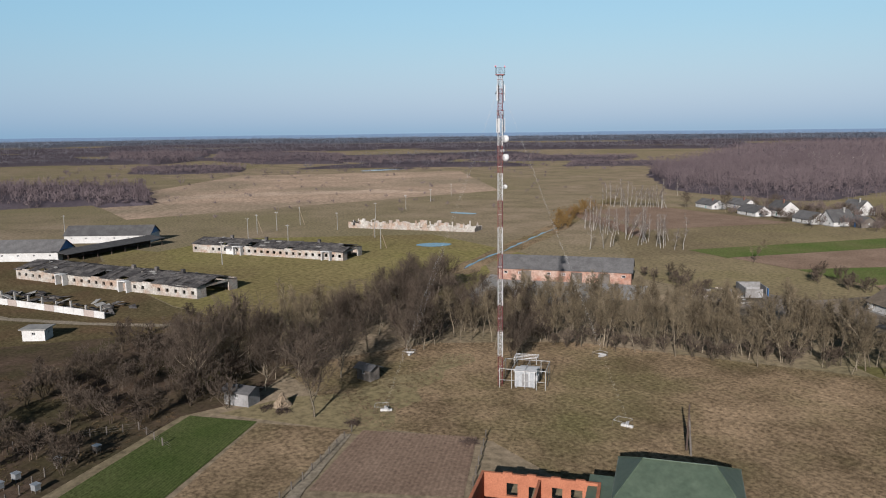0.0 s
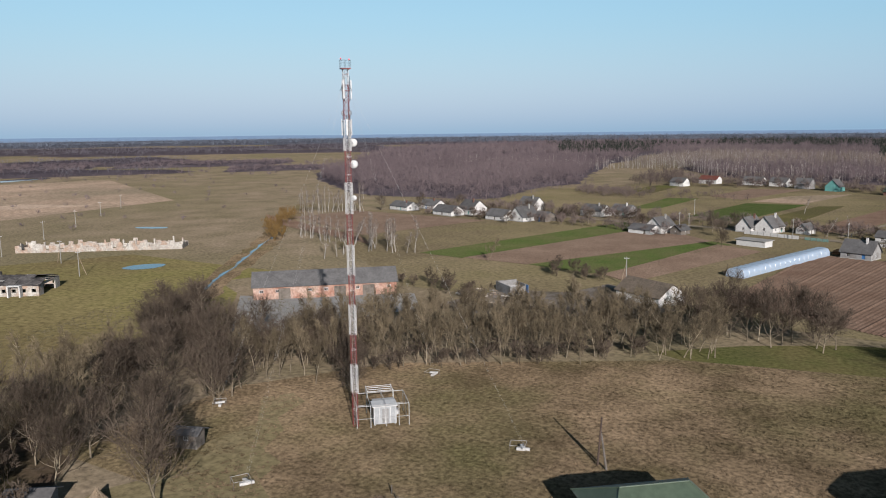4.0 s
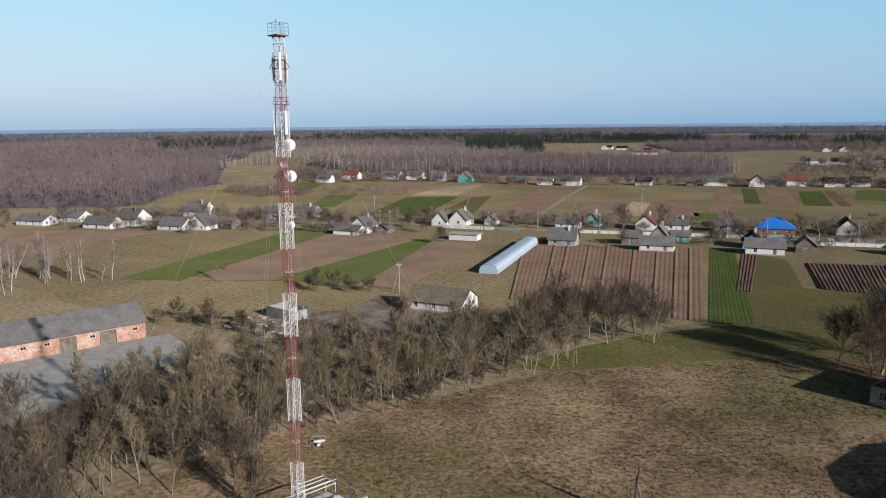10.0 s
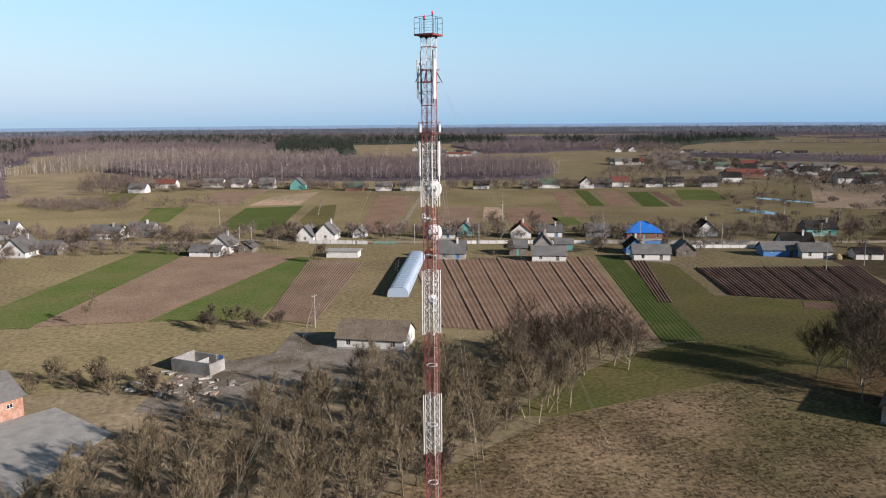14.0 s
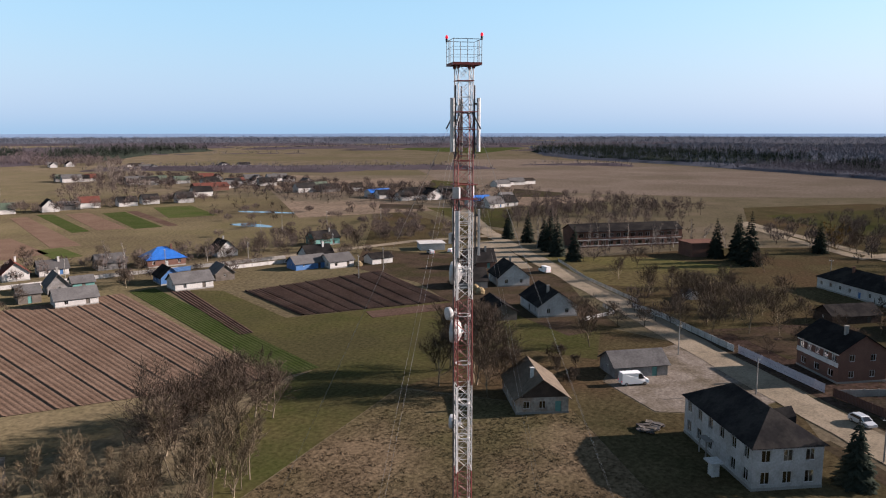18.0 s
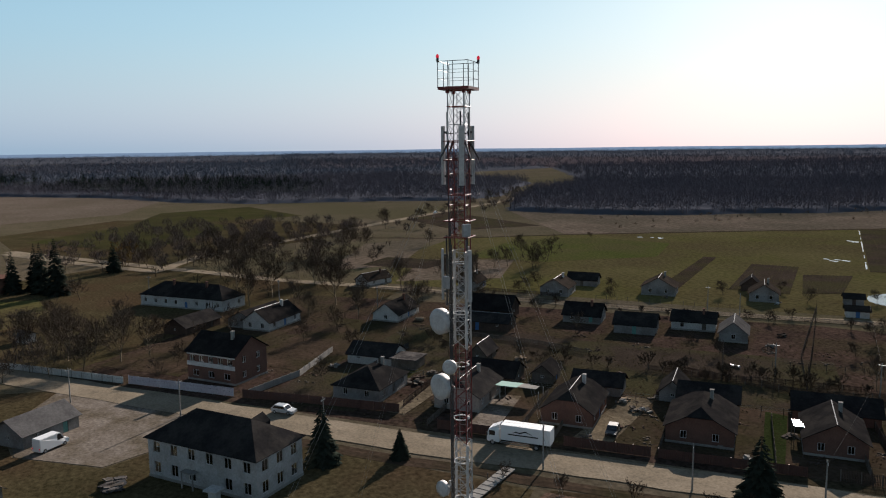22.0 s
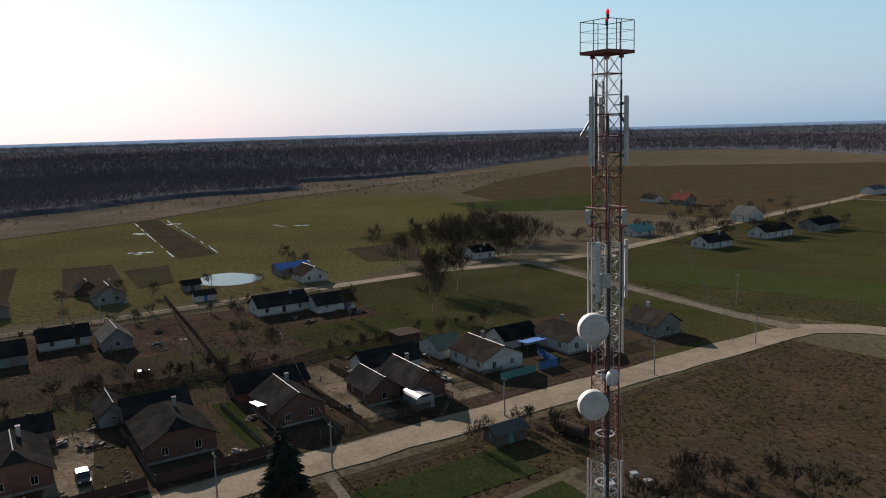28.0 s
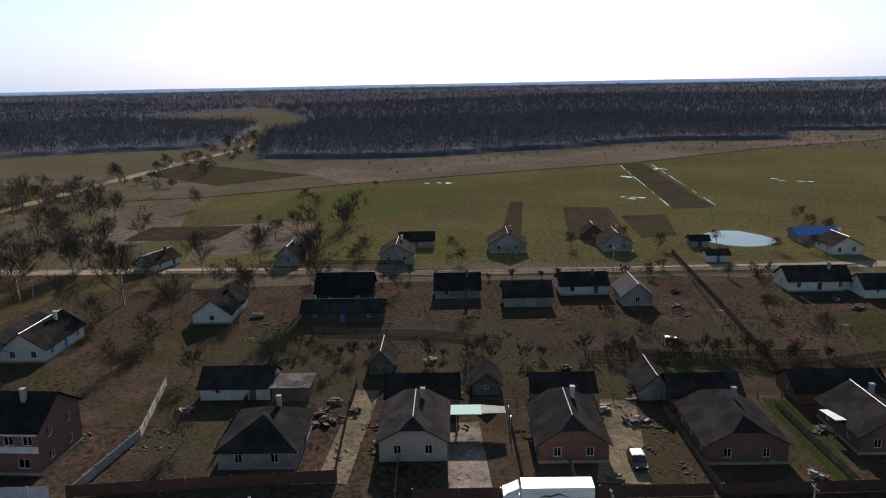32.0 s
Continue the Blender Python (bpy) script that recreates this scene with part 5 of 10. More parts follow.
VILLAGE = [
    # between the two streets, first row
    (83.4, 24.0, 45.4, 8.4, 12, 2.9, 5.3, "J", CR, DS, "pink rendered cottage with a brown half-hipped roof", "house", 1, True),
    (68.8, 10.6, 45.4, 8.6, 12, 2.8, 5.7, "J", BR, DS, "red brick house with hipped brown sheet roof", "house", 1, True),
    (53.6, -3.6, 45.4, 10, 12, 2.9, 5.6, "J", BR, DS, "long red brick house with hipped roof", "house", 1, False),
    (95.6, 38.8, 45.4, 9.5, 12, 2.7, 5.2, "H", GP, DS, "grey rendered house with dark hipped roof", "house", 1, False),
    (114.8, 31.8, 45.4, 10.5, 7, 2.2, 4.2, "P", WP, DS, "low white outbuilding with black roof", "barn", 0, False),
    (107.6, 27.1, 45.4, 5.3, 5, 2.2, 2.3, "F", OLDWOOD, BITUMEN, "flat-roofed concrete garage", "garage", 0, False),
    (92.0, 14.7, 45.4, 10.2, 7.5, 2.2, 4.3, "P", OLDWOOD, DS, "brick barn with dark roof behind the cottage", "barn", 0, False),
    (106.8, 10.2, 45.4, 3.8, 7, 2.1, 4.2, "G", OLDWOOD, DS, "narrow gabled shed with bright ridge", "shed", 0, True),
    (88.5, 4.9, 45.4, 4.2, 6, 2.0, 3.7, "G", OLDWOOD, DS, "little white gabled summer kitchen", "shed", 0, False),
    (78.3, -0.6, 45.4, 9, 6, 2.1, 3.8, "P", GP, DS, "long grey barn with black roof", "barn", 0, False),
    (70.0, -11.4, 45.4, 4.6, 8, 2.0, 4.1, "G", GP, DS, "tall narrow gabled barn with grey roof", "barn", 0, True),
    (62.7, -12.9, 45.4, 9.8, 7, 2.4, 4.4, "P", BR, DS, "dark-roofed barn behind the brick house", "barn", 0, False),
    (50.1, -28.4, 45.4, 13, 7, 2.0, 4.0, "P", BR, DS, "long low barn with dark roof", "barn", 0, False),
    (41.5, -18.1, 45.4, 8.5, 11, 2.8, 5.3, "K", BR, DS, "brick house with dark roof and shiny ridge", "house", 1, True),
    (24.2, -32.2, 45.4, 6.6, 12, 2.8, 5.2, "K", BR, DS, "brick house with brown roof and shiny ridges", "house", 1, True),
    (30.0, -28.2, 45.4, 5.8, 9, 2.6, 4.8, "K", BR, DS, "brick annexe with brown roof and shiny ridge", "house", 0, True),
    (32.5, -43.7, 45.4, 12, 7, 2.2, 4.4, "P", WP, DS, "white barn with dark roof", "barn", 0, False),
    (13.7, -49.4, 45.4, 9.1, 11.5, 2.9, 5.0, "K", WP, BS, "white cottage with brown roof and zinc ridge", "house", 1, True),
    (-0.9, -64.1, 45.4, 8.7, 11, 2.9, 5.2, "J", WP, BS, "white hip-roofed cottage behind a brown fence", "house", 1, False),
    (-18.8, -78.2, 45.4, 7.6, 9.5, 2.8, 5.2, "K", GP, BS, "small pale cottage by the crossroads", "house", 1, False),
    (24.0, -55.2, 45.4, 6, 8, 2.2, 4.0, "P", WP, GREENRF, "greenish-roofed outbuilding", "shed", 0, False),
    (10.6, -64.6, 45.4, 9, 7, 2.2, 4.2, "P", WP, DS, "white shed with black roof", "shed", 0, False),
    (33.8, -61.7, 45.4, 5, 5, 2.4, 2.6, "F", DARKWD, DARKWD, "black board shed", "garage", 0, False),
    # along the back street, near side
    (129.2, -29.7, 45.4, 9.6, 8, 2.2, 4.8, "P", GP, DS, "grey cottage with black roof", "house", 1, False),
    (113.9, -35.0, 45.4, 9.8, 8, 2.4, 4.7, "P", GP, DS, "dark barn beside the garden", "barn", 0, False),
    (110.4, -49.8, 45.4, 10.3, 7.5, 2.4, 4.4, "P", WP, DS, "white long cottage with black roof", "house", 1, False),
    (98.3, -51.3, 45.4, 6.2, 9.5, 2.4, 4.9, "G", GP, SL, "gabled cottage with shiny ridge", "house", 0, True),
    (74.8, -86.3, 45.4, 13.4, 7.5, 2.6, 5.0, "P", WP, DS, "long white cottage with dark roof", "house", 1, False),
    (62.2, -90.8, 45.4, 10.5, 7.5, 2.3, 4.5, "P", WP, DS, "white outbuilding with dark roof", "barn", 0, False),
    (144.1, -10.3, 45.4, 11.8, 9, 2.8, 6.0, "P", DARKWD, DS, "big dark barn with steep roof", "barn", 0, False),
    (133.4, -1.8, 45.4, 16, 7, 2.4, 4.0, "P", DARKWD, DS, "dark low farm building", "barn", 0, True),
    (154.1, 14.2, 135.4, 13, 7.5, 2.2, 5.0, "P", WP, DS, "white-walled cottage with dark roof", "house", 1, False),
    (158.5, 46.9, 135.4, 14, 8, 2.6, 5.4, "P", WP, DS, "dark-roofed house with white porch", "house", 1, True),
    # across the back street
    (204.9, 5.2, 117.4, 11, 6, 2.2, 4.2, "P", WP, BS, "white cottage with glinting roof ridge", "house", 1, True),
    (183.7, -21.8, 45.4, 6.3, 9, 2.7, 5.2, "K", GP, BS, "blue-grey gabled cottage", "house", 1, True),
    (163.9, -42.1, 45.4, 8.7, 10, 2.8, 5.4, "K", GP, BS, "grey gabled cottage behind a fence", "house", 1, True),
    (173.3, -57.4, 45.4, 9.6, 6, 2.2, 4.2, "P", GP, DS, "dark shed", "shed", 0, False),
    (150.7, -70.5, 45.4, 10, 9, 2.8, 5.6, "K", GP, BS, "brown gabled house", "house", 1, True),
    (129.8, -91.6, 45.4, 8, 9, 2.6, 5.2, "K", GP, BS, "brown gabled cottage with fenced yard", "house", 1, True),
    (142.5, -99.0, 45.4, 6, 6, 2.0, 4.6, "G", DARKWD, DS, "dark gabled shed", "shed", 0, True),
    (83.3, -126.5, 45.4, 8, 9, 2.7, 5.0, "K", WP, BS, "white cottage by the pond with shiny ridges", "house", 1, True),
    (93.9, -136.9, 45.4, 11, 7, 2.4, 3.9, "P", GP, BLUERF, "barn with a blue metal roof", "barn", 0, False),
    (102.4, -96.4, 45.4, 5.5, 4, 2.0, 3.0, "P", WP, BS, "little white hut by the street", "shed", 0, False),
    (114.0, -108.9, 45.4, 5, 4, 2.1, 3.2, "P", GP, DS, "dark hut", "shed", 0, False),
    # south end
    (-44.6, -200.3, 45.4, 13, 8, 2.7, 5.0, "P", WP, DS, "white cottage with dark roof", "house", 1, False),
    (-69.7, -227.8, 45.4, 17, 8, 3.0, 5.2, "P", WP, DS, "long white cottage with bluish annexe", "house", 1, False),
    (-92.5, -249.6, 45.4, 15, 9, 3.0, 5.2, "P", GP, DS, "dark-roofed house", "house", 1, False),
    (-18.8, -230.3, 45.4, 11, 8, 2.4, 4.8, "P", WP, TEAL, "pale teal cottage", "house", 1, False),
    (-45.9, -354.5, 135.4, 11, 9, 3.0, 6.5, "P", GP, REDROOF, "cottage with an orange-red roof", "house", 1, False),
    (-68.7, -278.5, 45.4, 12, 9, 3.4, 7.0, "G", WP, SL, "pale gabled house", "house", 1, False),
    (-29.5, -367.2, 135.4, 11, 7, 2.7, 4.7, "P", WP, DS, "white cottage", "house", 1, False),
    (-159.8, -410.8, 45.4, 14, 8, 3.4, 5.2, "P", WP, SL, "white cottage with grey roof", "house", 1, False),
    (37.5, -171.3, 45.4, 8.5, 8, 2.8, 4.6, "P", WP, DS, "pale cottage under bare trees", "house", 1, False),
    # road towards the school
    (132.0, 131.0, 45.4, 14.5, 10.0, 3.0, 6.4, "P", WP, DS, "white cottage with dark roof and porch", "house", 1, False),
    (157.5, 156.5, 135.4, 9.5, 11, 3.0, 6.8, "G", WP, DS, "white gabled cottage by the road", "house", 1, False),
    (175.5, 178.0, 135.4, 9.5, 9, 2.7, 6.4, "P", BR, DS, "red and teal cottage with dark roof", "house", 1, False),
    (147.4, 164.0, 135.4, 8.6, 9, 2.4, 5.4, "P", GP, DS, "old grey barn", "barn", 0, False),
    (120.4, 139.4, 45.4, 12, 7, 2.3, 4.4, "P", OLDWOOD, DS, "weathered wooden shed", "shed", 0, False),
    (95.8, 95.4, 135.4, 10.5, 7, 2.4, 4.4, "P", GP, SL, "low grey shed with old slate roof", "shed", 0, False),
    (194.3, 64.3, 45.4, 30, 10, 3.6, 6.8, "H", WP, DS, "long white school building with dark roof", "house", 2, False),
    (162.4, 66.5, 135.4, 13, 7, 2.2, 4.2, "P", DARKWD, DS, "old dark shed", "shed", 0, False),
    (163.6, 49.7, 135.4, 15, 8, 2.4, 4.4, "P", GP, DS, "old dark house with sagging roof", "house", 0, False),
    (241.7, 123.3, 137.4, 12, 9, 5.0, 5.4, "F", BR, BR, "red brick boiler house", "garage", 0, False),
    (199.3, 213.8, 135.4, 9.4, 8, 2.5, 2.7, "F", WP, WP, "flat white shop by the junction", "garage", 0, False),
    # north street
    (-170.4, 314.6, 160.0, 15, 8, 2.4, 4.6, "P", WP, SL, "white cottage with grey slate roof", "house", 1, False),
    (-160.3, 325.5, 160.0, 14, 8, 2.5, 4.9, "P", WP, SL, "white cottage with grey slate roof", "house", 1, False),
    (-137.2, 303.3, 160.0, 14, 8, 2.2, 4.9, "P", WP, SL, "long white cottage with grey slate roof", "house", 0, False),
    (-128.2, 311.3, 160.0, 10, 10, 3.2, 7.0, "P", WP, SL, "tall white house with grey slate roof", "house", 1, False),
    (-105.1, 296.1, 160.0, 12, 8, 2.3, 5.0, "P", WP, SL, "white cottage with grey slate roof", "house", 0, False),
    (-94.1, 297.1, 160.0, 9, 10, 2.4, 6.6, "G", WP, SL, "white house with teal gable and grey roof", "house", 1, False),
    (-85.2, 300.1, 160.0, 7, 7, 2.4, 4.4, "P", OLDWOOD, SL, "grey wooden barn", "barn", 0, False),
    (-110.1, 340.1, 160.0, 11, 9, 3, 7.0, "P", WP, SL, "old house with rounded grey roof", "house", 1, False),
    (-72.2, 330.0, 160.0, 12, 8, 3, 5.5, "P", WP, SL, "white house among bushes", "house", 1, False),
    (-60.2, 334.9, 160.0, 10, 8, 3, 5.5, "P", GP, SL, "grey house among bushes", "house", 1, False),
    (-34.3, 279.9, 160.0, 10, 7, 2.0, 3.6, "P", WP, SL, "low white shed", "shed", 0, False),
    (-29.3, 283.9, 160.0, 7, 9, 3.2, 6.4, "G", WP, SL, "white gabled cottage", "house", 1, False),
    (-21.4, 282.9, 70.0, 6, 5, 2.0, 3.8, "P", OLDWOOD, SL, "small weathered barn", "shed", 0, False),
    (8.5, 264.0, 160.0, 10.4, 5, 2.1, 2.2, "F", WP, CONCRETE, "flat-roofed white pump house", "garage", 0, False),
    (0.4, 303.0, 160.0, 6.4, 9, 2.4, 6.0, "G", WP, SL, "white gabled cottage behind a white fence", "house", 1, False),
    (7.9, 303.0, 160.0, 7.2, 9, 2.8, 6.6, "G", WP, SL, "white gabled cottage with grey roof", "house", 1, False),
    (20.3, 305.1, 160.0, 4.7, 6, 2.1, 4.1, "G", WP, SL, "little white hut", "shed", 0, False),
    (49.2, 292.2, 160.0, 9, 6, 2.2, 4.0, "P", WP, SL, "low white cottage", "house", 0, False),
    (60.1, 298.3, 160.0, 6, 8, 2.4, 5.4, "G", TEAL, SL, "green gabled cottage", "house", 1, False),
    (78.1, 286.3, 160.0, 7.5, 9, 2.7, 5.8, "G", WP, REDROOF, "white cottage with dark red roof", "house", 1, False),
    (89.1, 284.4, 160.0, 8.5, 8, 2.5, 4.8, "P", WP, SL, "white cottage", "house", 1, False),
    (41.3, 251.2, 160.0, 9, 7, 2.4, 5.8, "P", GP, SL, "grey farmhouse with bluish gable", "house", 1, False),
    (64.3, 252.3, 160.0, 5.5, 8, 2.8, 4.6, "P", OLDWOOD, SL, "weathered wooden barn", "barn", 0, False),
    (69.3, 238.4, 160.0, 10.4, 7, 2.3, 4.6, "P", WP, SL, "white cottage with grey slate roof", "house", 0, False),
    (75.2, 257.4, 160.0, 5.8, 8, 2.5, 5.8, "G", GP, SL, "cottage with yellow gable", "house", 1, False),
    (82.2, 256.4, 160.0, 5.8, 6, 2.3, 3.8, "P", TEAL, SL, "teal wooden shed", "shed", 0, False),
    (100.1, 230.6, 160.0, 11, 8, 2.5, 4.8, "P", WP, SL, "white cottage with wide grey roof", "house", 0, False),
    (101.1, 242.5, 160.0, 6, 8, 2.5, 5.2, "G", BLUEP, DS, "cottage with blue gable and dark roof", "house", 1, False),
    (114.1, 233.7, 160.0, 6, 7, 2.5, 5.0, "G", OLDWOOD, SL, "wooden shed with pale blue gable", "shed", 0, False),
    (120.0, 270.6, 160.0, 12.7, 10, 2.9, 6.2, "H", BR, BLUERF, "brick house with a bright blue metal roof", "house", 1, False),
    (106.0, 279.5, 160.0, 9, 8, 2.6, 5.0, "P", GP, SL, "grey house with small dormer", "house", 0, False),
    (144.8, 268.9, 160.0, 7.6, 9, 2.5, 6.0, "G", WP, DS, "white gabled house with dark roof", "house", 1, False),
    (142.9, 225.1, 160.0, 11.4, 7, 2.3, 4.4, "P", BLUEP, SL, "bluish sheds with old slate roof", "barn", 0, False),
    (150.4, 218.7, 159.8, 9, 8, 2.5, 4.6, "P", WP, SL, "white cottage with grey roof", "house", 0, False),
    (153.8, 231.2, 160.0, 9.8, 8, 2.8, 6.0, "P", WP, DS, "white house with black roof", "house", 1, False),
    (164.0, 211.6, 158.7, 8, 6, 2.2, 3.6, "P", WP, DS, "low white shed", "shed", 0, False),
    (185.7, 257.4, 159.9, 11, 8, 3, 5.6, "P", TEAL, DS, "pale teal house behind the street", "house", 1, False),
    # back row of the north village
    (-85.0, 537.0, 160.0, 11, 8, 3.0, 6.0, "P", WP, SL, "white house far behind gardens", "house", 1, False),
    (-71.0, 570.0, 160.0, 14, 8, 3.2, 5.8, "P", WP, REDROOF, "white house with red roof", "house", 1, False),
    (-40.0, 566.0, 160.0, 14, 9, 3.2, 6.0, "P", WP, SL, "white house", "house", 1, False),
    (-22.0, 560.0, 160.0, 12, 9, 3.2, 6.0, "P", WP, SL, "white house", "house", 1, False),
    (-5.0, 543.0, 160.0, 10, 8, 3.4, 7.0, "P", GP, SL, "grey house", "house", 1, False),
    (14.0, 528.0, 160.0, 9, 8, 3.2, 7.6, "G", TEAL, SL, "house with green gable", "house", 1, False),
    (48.0, 506.0, 160.0, 11, 9, 2.6, 5.7, "P", BR, GREENRF, "orange house with green roof", "house", 1, False),
    (66.0, 500.0, 160.0, 10, 8, 3, 5.2, "P", WP, SL, "white house", "house", 1, False),
    (82.0, 494.0, 160.0, 12, 9, 3.4, 6.0, "P", WP, SL, "white house with dark shed", "house", 1, False),
    (128.0, 491.0, 160.0, 10, 8, 2.6, 5.2, "P", WP, DS, "white cottage", "house", 1, False),
    (156.0, 482.0, 160.0, 6, 6, 2.8, 4.6, "P", OLDWOOD, SL, "wooden shed", "shed", 0, False),
    (171.0, 482.0, 160.0, 14, 9, 2.9, 6.0, "P", WP, GREENRF, "white house with green gable", "house", 1, False),
    (193.0, 472.0, 160.0, 9, 9, 3.2, 7.2, "G", WP, DS, "white gabled house", "house", 1, False),
    (205.0, 473.0, 160.0, 11, 8, 3.2, 4.9, "P", GP, SL, "grey-blue barn", "barn", 0, False),
    (218.0, 474.0, 160.0, 11, 9, 3.6, 6.7, "P", WP, REDROOF, "house with orange roof", "house", 1, False),
    (237.0, 465.0, 160.0, 11, 9, 2.9, 5.8, "P", WP, DS, "white house", "house", 1, False),
    (253.0, 465.0, 160.0, 10, 9, 3.2, 6.2, "P", WP, DS, "white house", "house", 1, False),
    (271.0, 455.0, 160.0, 10, 9, 3.4, 6.6, "P", WP, DS, "white house", "house", 1, False),
    # far hamlet to the north-east
    (339.0, 698.0, 160.0, 16, 10, 4, 7, "P", WP, SL, "far white house", "house", 0, False),
    (357.0, 612.0, 160.0, 14, 10, 4, 7, "P", WP, DS, "far white house", "house", 0, False),
    (374.0, 555.0, 160.0, 14, 10, 4, 7, "P", WP, DS, "far white house", "house", 0, False),
    (392.0, 548.0, 160.0, 12, 9, 3.6, 6.4, "P", WP, DS, "far white house", "house", 0, False),
    (373.0, 448.0, 160.0, 15, 10, 3.8, 7, "P", WP, DS, "dark-roofed farm", "house", 0, False),
    (390.0, 439.9, 159.7, 11, 9, 3, 5, "P", WP, SL, "white barn", "barn", 0, False),
    (371.2, 377.2, 158.5, 16, 10, 3.4, 5.6, "P", WP, BLUERF, "house with bluish roof", "house", 0, False),
    (374.5, 334.9, 157.4, 12, 9, 3.6, 6.8, "G", WP, DS, "white gabled house", "house", 0, False),
    (360.7, 346.3, 157.9, 11, 9, 3.2, 5.6, "P", WP, DS, "white house", "house", 0, False),
    (355.4, 286.6, 157.4, 14, 10, 3.6, 6.4, "P", WP, BLUERF, "house with blue roof", "house", 0, False),
    (370.1, 278.9, 157.4, 12, 9, 3.4, 6.0, "P", WP, DS, "white house", "house", 0, False),
    (519.8, 358.2, 157.4, 16, 10, 3.2, 5.1, "P", WP, DS, "far white house", "house", 0, False),
    (539.5, 351.3, 157.4, 14, 9, 3.2, 5.1, "P", WP, BS, "far white house", "house", 0, False),
    (308.0, 484.0, 160.0, 13, 10, 3.6, 7, "P", WP, DS, "white house", "house", 0, False),
    (345.0, 520.0, 160.0, 26, 12, 3.4, 6, "P", BR, REDROOF, "long barn with red roof", "barn", 0, False),
    # scattered hamlets to the north-east
    (349, 698, 150, 12, 10, 3.0, 6.2, "P", WP, DS, "small distant village house among bare trees", "house", 0, False),
    (342, 716, 160, 14, 9, 3.0, 6.2, "P", GP, GREENRF, "small distant village house among bare trees", "house", 0, False),
    (351, 699, 150, 10, 10, 3.0, 5.9, "P", WP, BS, "small distant village house among bare trees", "house", 0, False),
    (358, 699, 150, 9, 9, 3.0, 6.5, "P", WP, REDROOF, "small distant village house among bare trees", "house", 0, False),
    (375, 655, 70, 14, 9, 3.0, 6.0, "P", GP, BS, "small distant village house among bare trees", "house", 0, False),
    (390, 619, 160, 12, 8, 3.0, 5.8, "P", GP, DS, "small distant village house among bare trees", "house", 0, False),
    (377, 628, 150, 15, 9, 3.0, 6.2, "P", GP, GREENRF, "small distant village house among bare trees", "house", 0, False),
    (356, 630, 160, 15, 9, 3.0, 6.8, "P", WP, SL, "small distant village house among bare trees", "house", 0, False),
    (424, 621, 150, 13, 8, 3.0, 6.4, "P", WP, REDROOF, "small distant village house among bare trees", "house", 0, False),
    (422, 604, 70, 9, 8, 3.0, 6.1, "P", GP, REDROOF, "small distant village house among bare trees", "house", 0, False),
    (397, 582, 160, 9, 9, 3.0, 6.0, "P", GP, DS, "small distant village house among bare trees", "house", 0, False),
    (385, 606, 160, 12, 10, 3.0, 6.2, "P", WP, GREENRF, "small distant village house among bare trees", "house", 0, False),
    (369, 528, 160, 9, 8, 3.0, 6.2, "P", WP, SL, "small distant village house among bare trees", "house", 0, False),
    (408, 539, 70, 10, 10, 3.0, 5.5, "P", WP, DS, "small distant village house among bare trees", "house", 0, False),
    (376, 532, 70, 12, 9, 3.0, 6.6, "P", GP, SL, "small distant village house among bare trees", "house", 0, False),
    (402, 556, 160, 13, 10, 3.0, 5.8, "P", WP, REDROOF, "small distant village house among bare trees", "house", 0, False),
    (523, 838, 70, 13, 9, 3.0, 5.4, "P", GP, SL, "small distant village house among bare trees", "house", 0, False),
    (516, 844, 150, 14, 8, 3.0, 5.5, "P", WP, SL, "small distant village house among bare trees", "house", 0, False),
    (518, 867, 150, 14, 9, 3.0, 6.4, "P", WP, BS, "small distant village house among bare trees", "house", 0, False),
    (503, 857, 70, 11, 10, 3.0, 6.0, "P", WP, SL, "small distant village house among bare trees", "house", 0, False),
    (605, 810, 70, 15, 10, 3.0, 5.8, "P", GP, DS, "small distant village house among bare trees", "house", 0, False),
    (626, 797, 150, 14, 10, 3.0, 5.6, "P", WP, DS, "small distant village house among bare trees", "house", 0, False),
    (598, 804, 70, 14, 10, 3.0, 5.5, "P", WP, SL, "small distant village house among bare trees", "house", 0, False),
    (458, 559, 160, 9, 9, 3.0, 6.4, "P", WP, SL, "small distant village house among bare trees", "house", 0, False),
    (446, 559, 160, 9, 10, 3.0, 6.7, "P", WP, SL, "small distant village house among bare trees", "house", 0, False),
    (466, 574, 70, 11, 10, 3.0, 5.5, "P", WP, GREENRF, "small distant village house among bare trees", "house", 0, False),
    (430, 562, 70, 12, 9, 3.0, 6.3, "P", WP, SL, "small distant village house among bare trees", "house", 0, False),
    (435, 506, 70, 10, 8, 3.0, 5.4, "P", GP, SL, "small distant village house among bare trees", "house", 0, False),
    (407, 524, 150, 14, 10, 3.0, 6.7, "P", WP, DS, "small distant village house among bare trees", "house", 0, False),
    (450, 542, 70, 9, 8, 3.0, 5.5, "P", WP, DS, "small distant village house among bare trees", "house", 0, False),
    (404, 425, 150, 9, 8, 3.0, 6.1, "P", WP, BS, "small distant village house among bare trees", "house", 0, False),
    (375, 448, 160, 13, 8, 3.0, 5.9, "P", WP, REDROOF, "small distant village house among bare trees", "house", 0, False),
    (402, 460, 160, 11, 8, 3.0, 5.7, "P", WP, GREENRF, "small distant village house among bare trees", "house", 0, False),
    (386, 436, 160, 15, 8, 3.0, 6.1, "P", GP, DS, "small distant village house among bare trees", "house", 0, False),
    (389, 363, 150, 13, 10, 3.0, 6.0, "P", GP, DS, "small distant village house among bare trees", "house", 0, False),
    (390, 352, 160, 15, 8, 3.0, 5.5, "P", WP, SL, "small distant village house among bare trees", "house", 0, False),
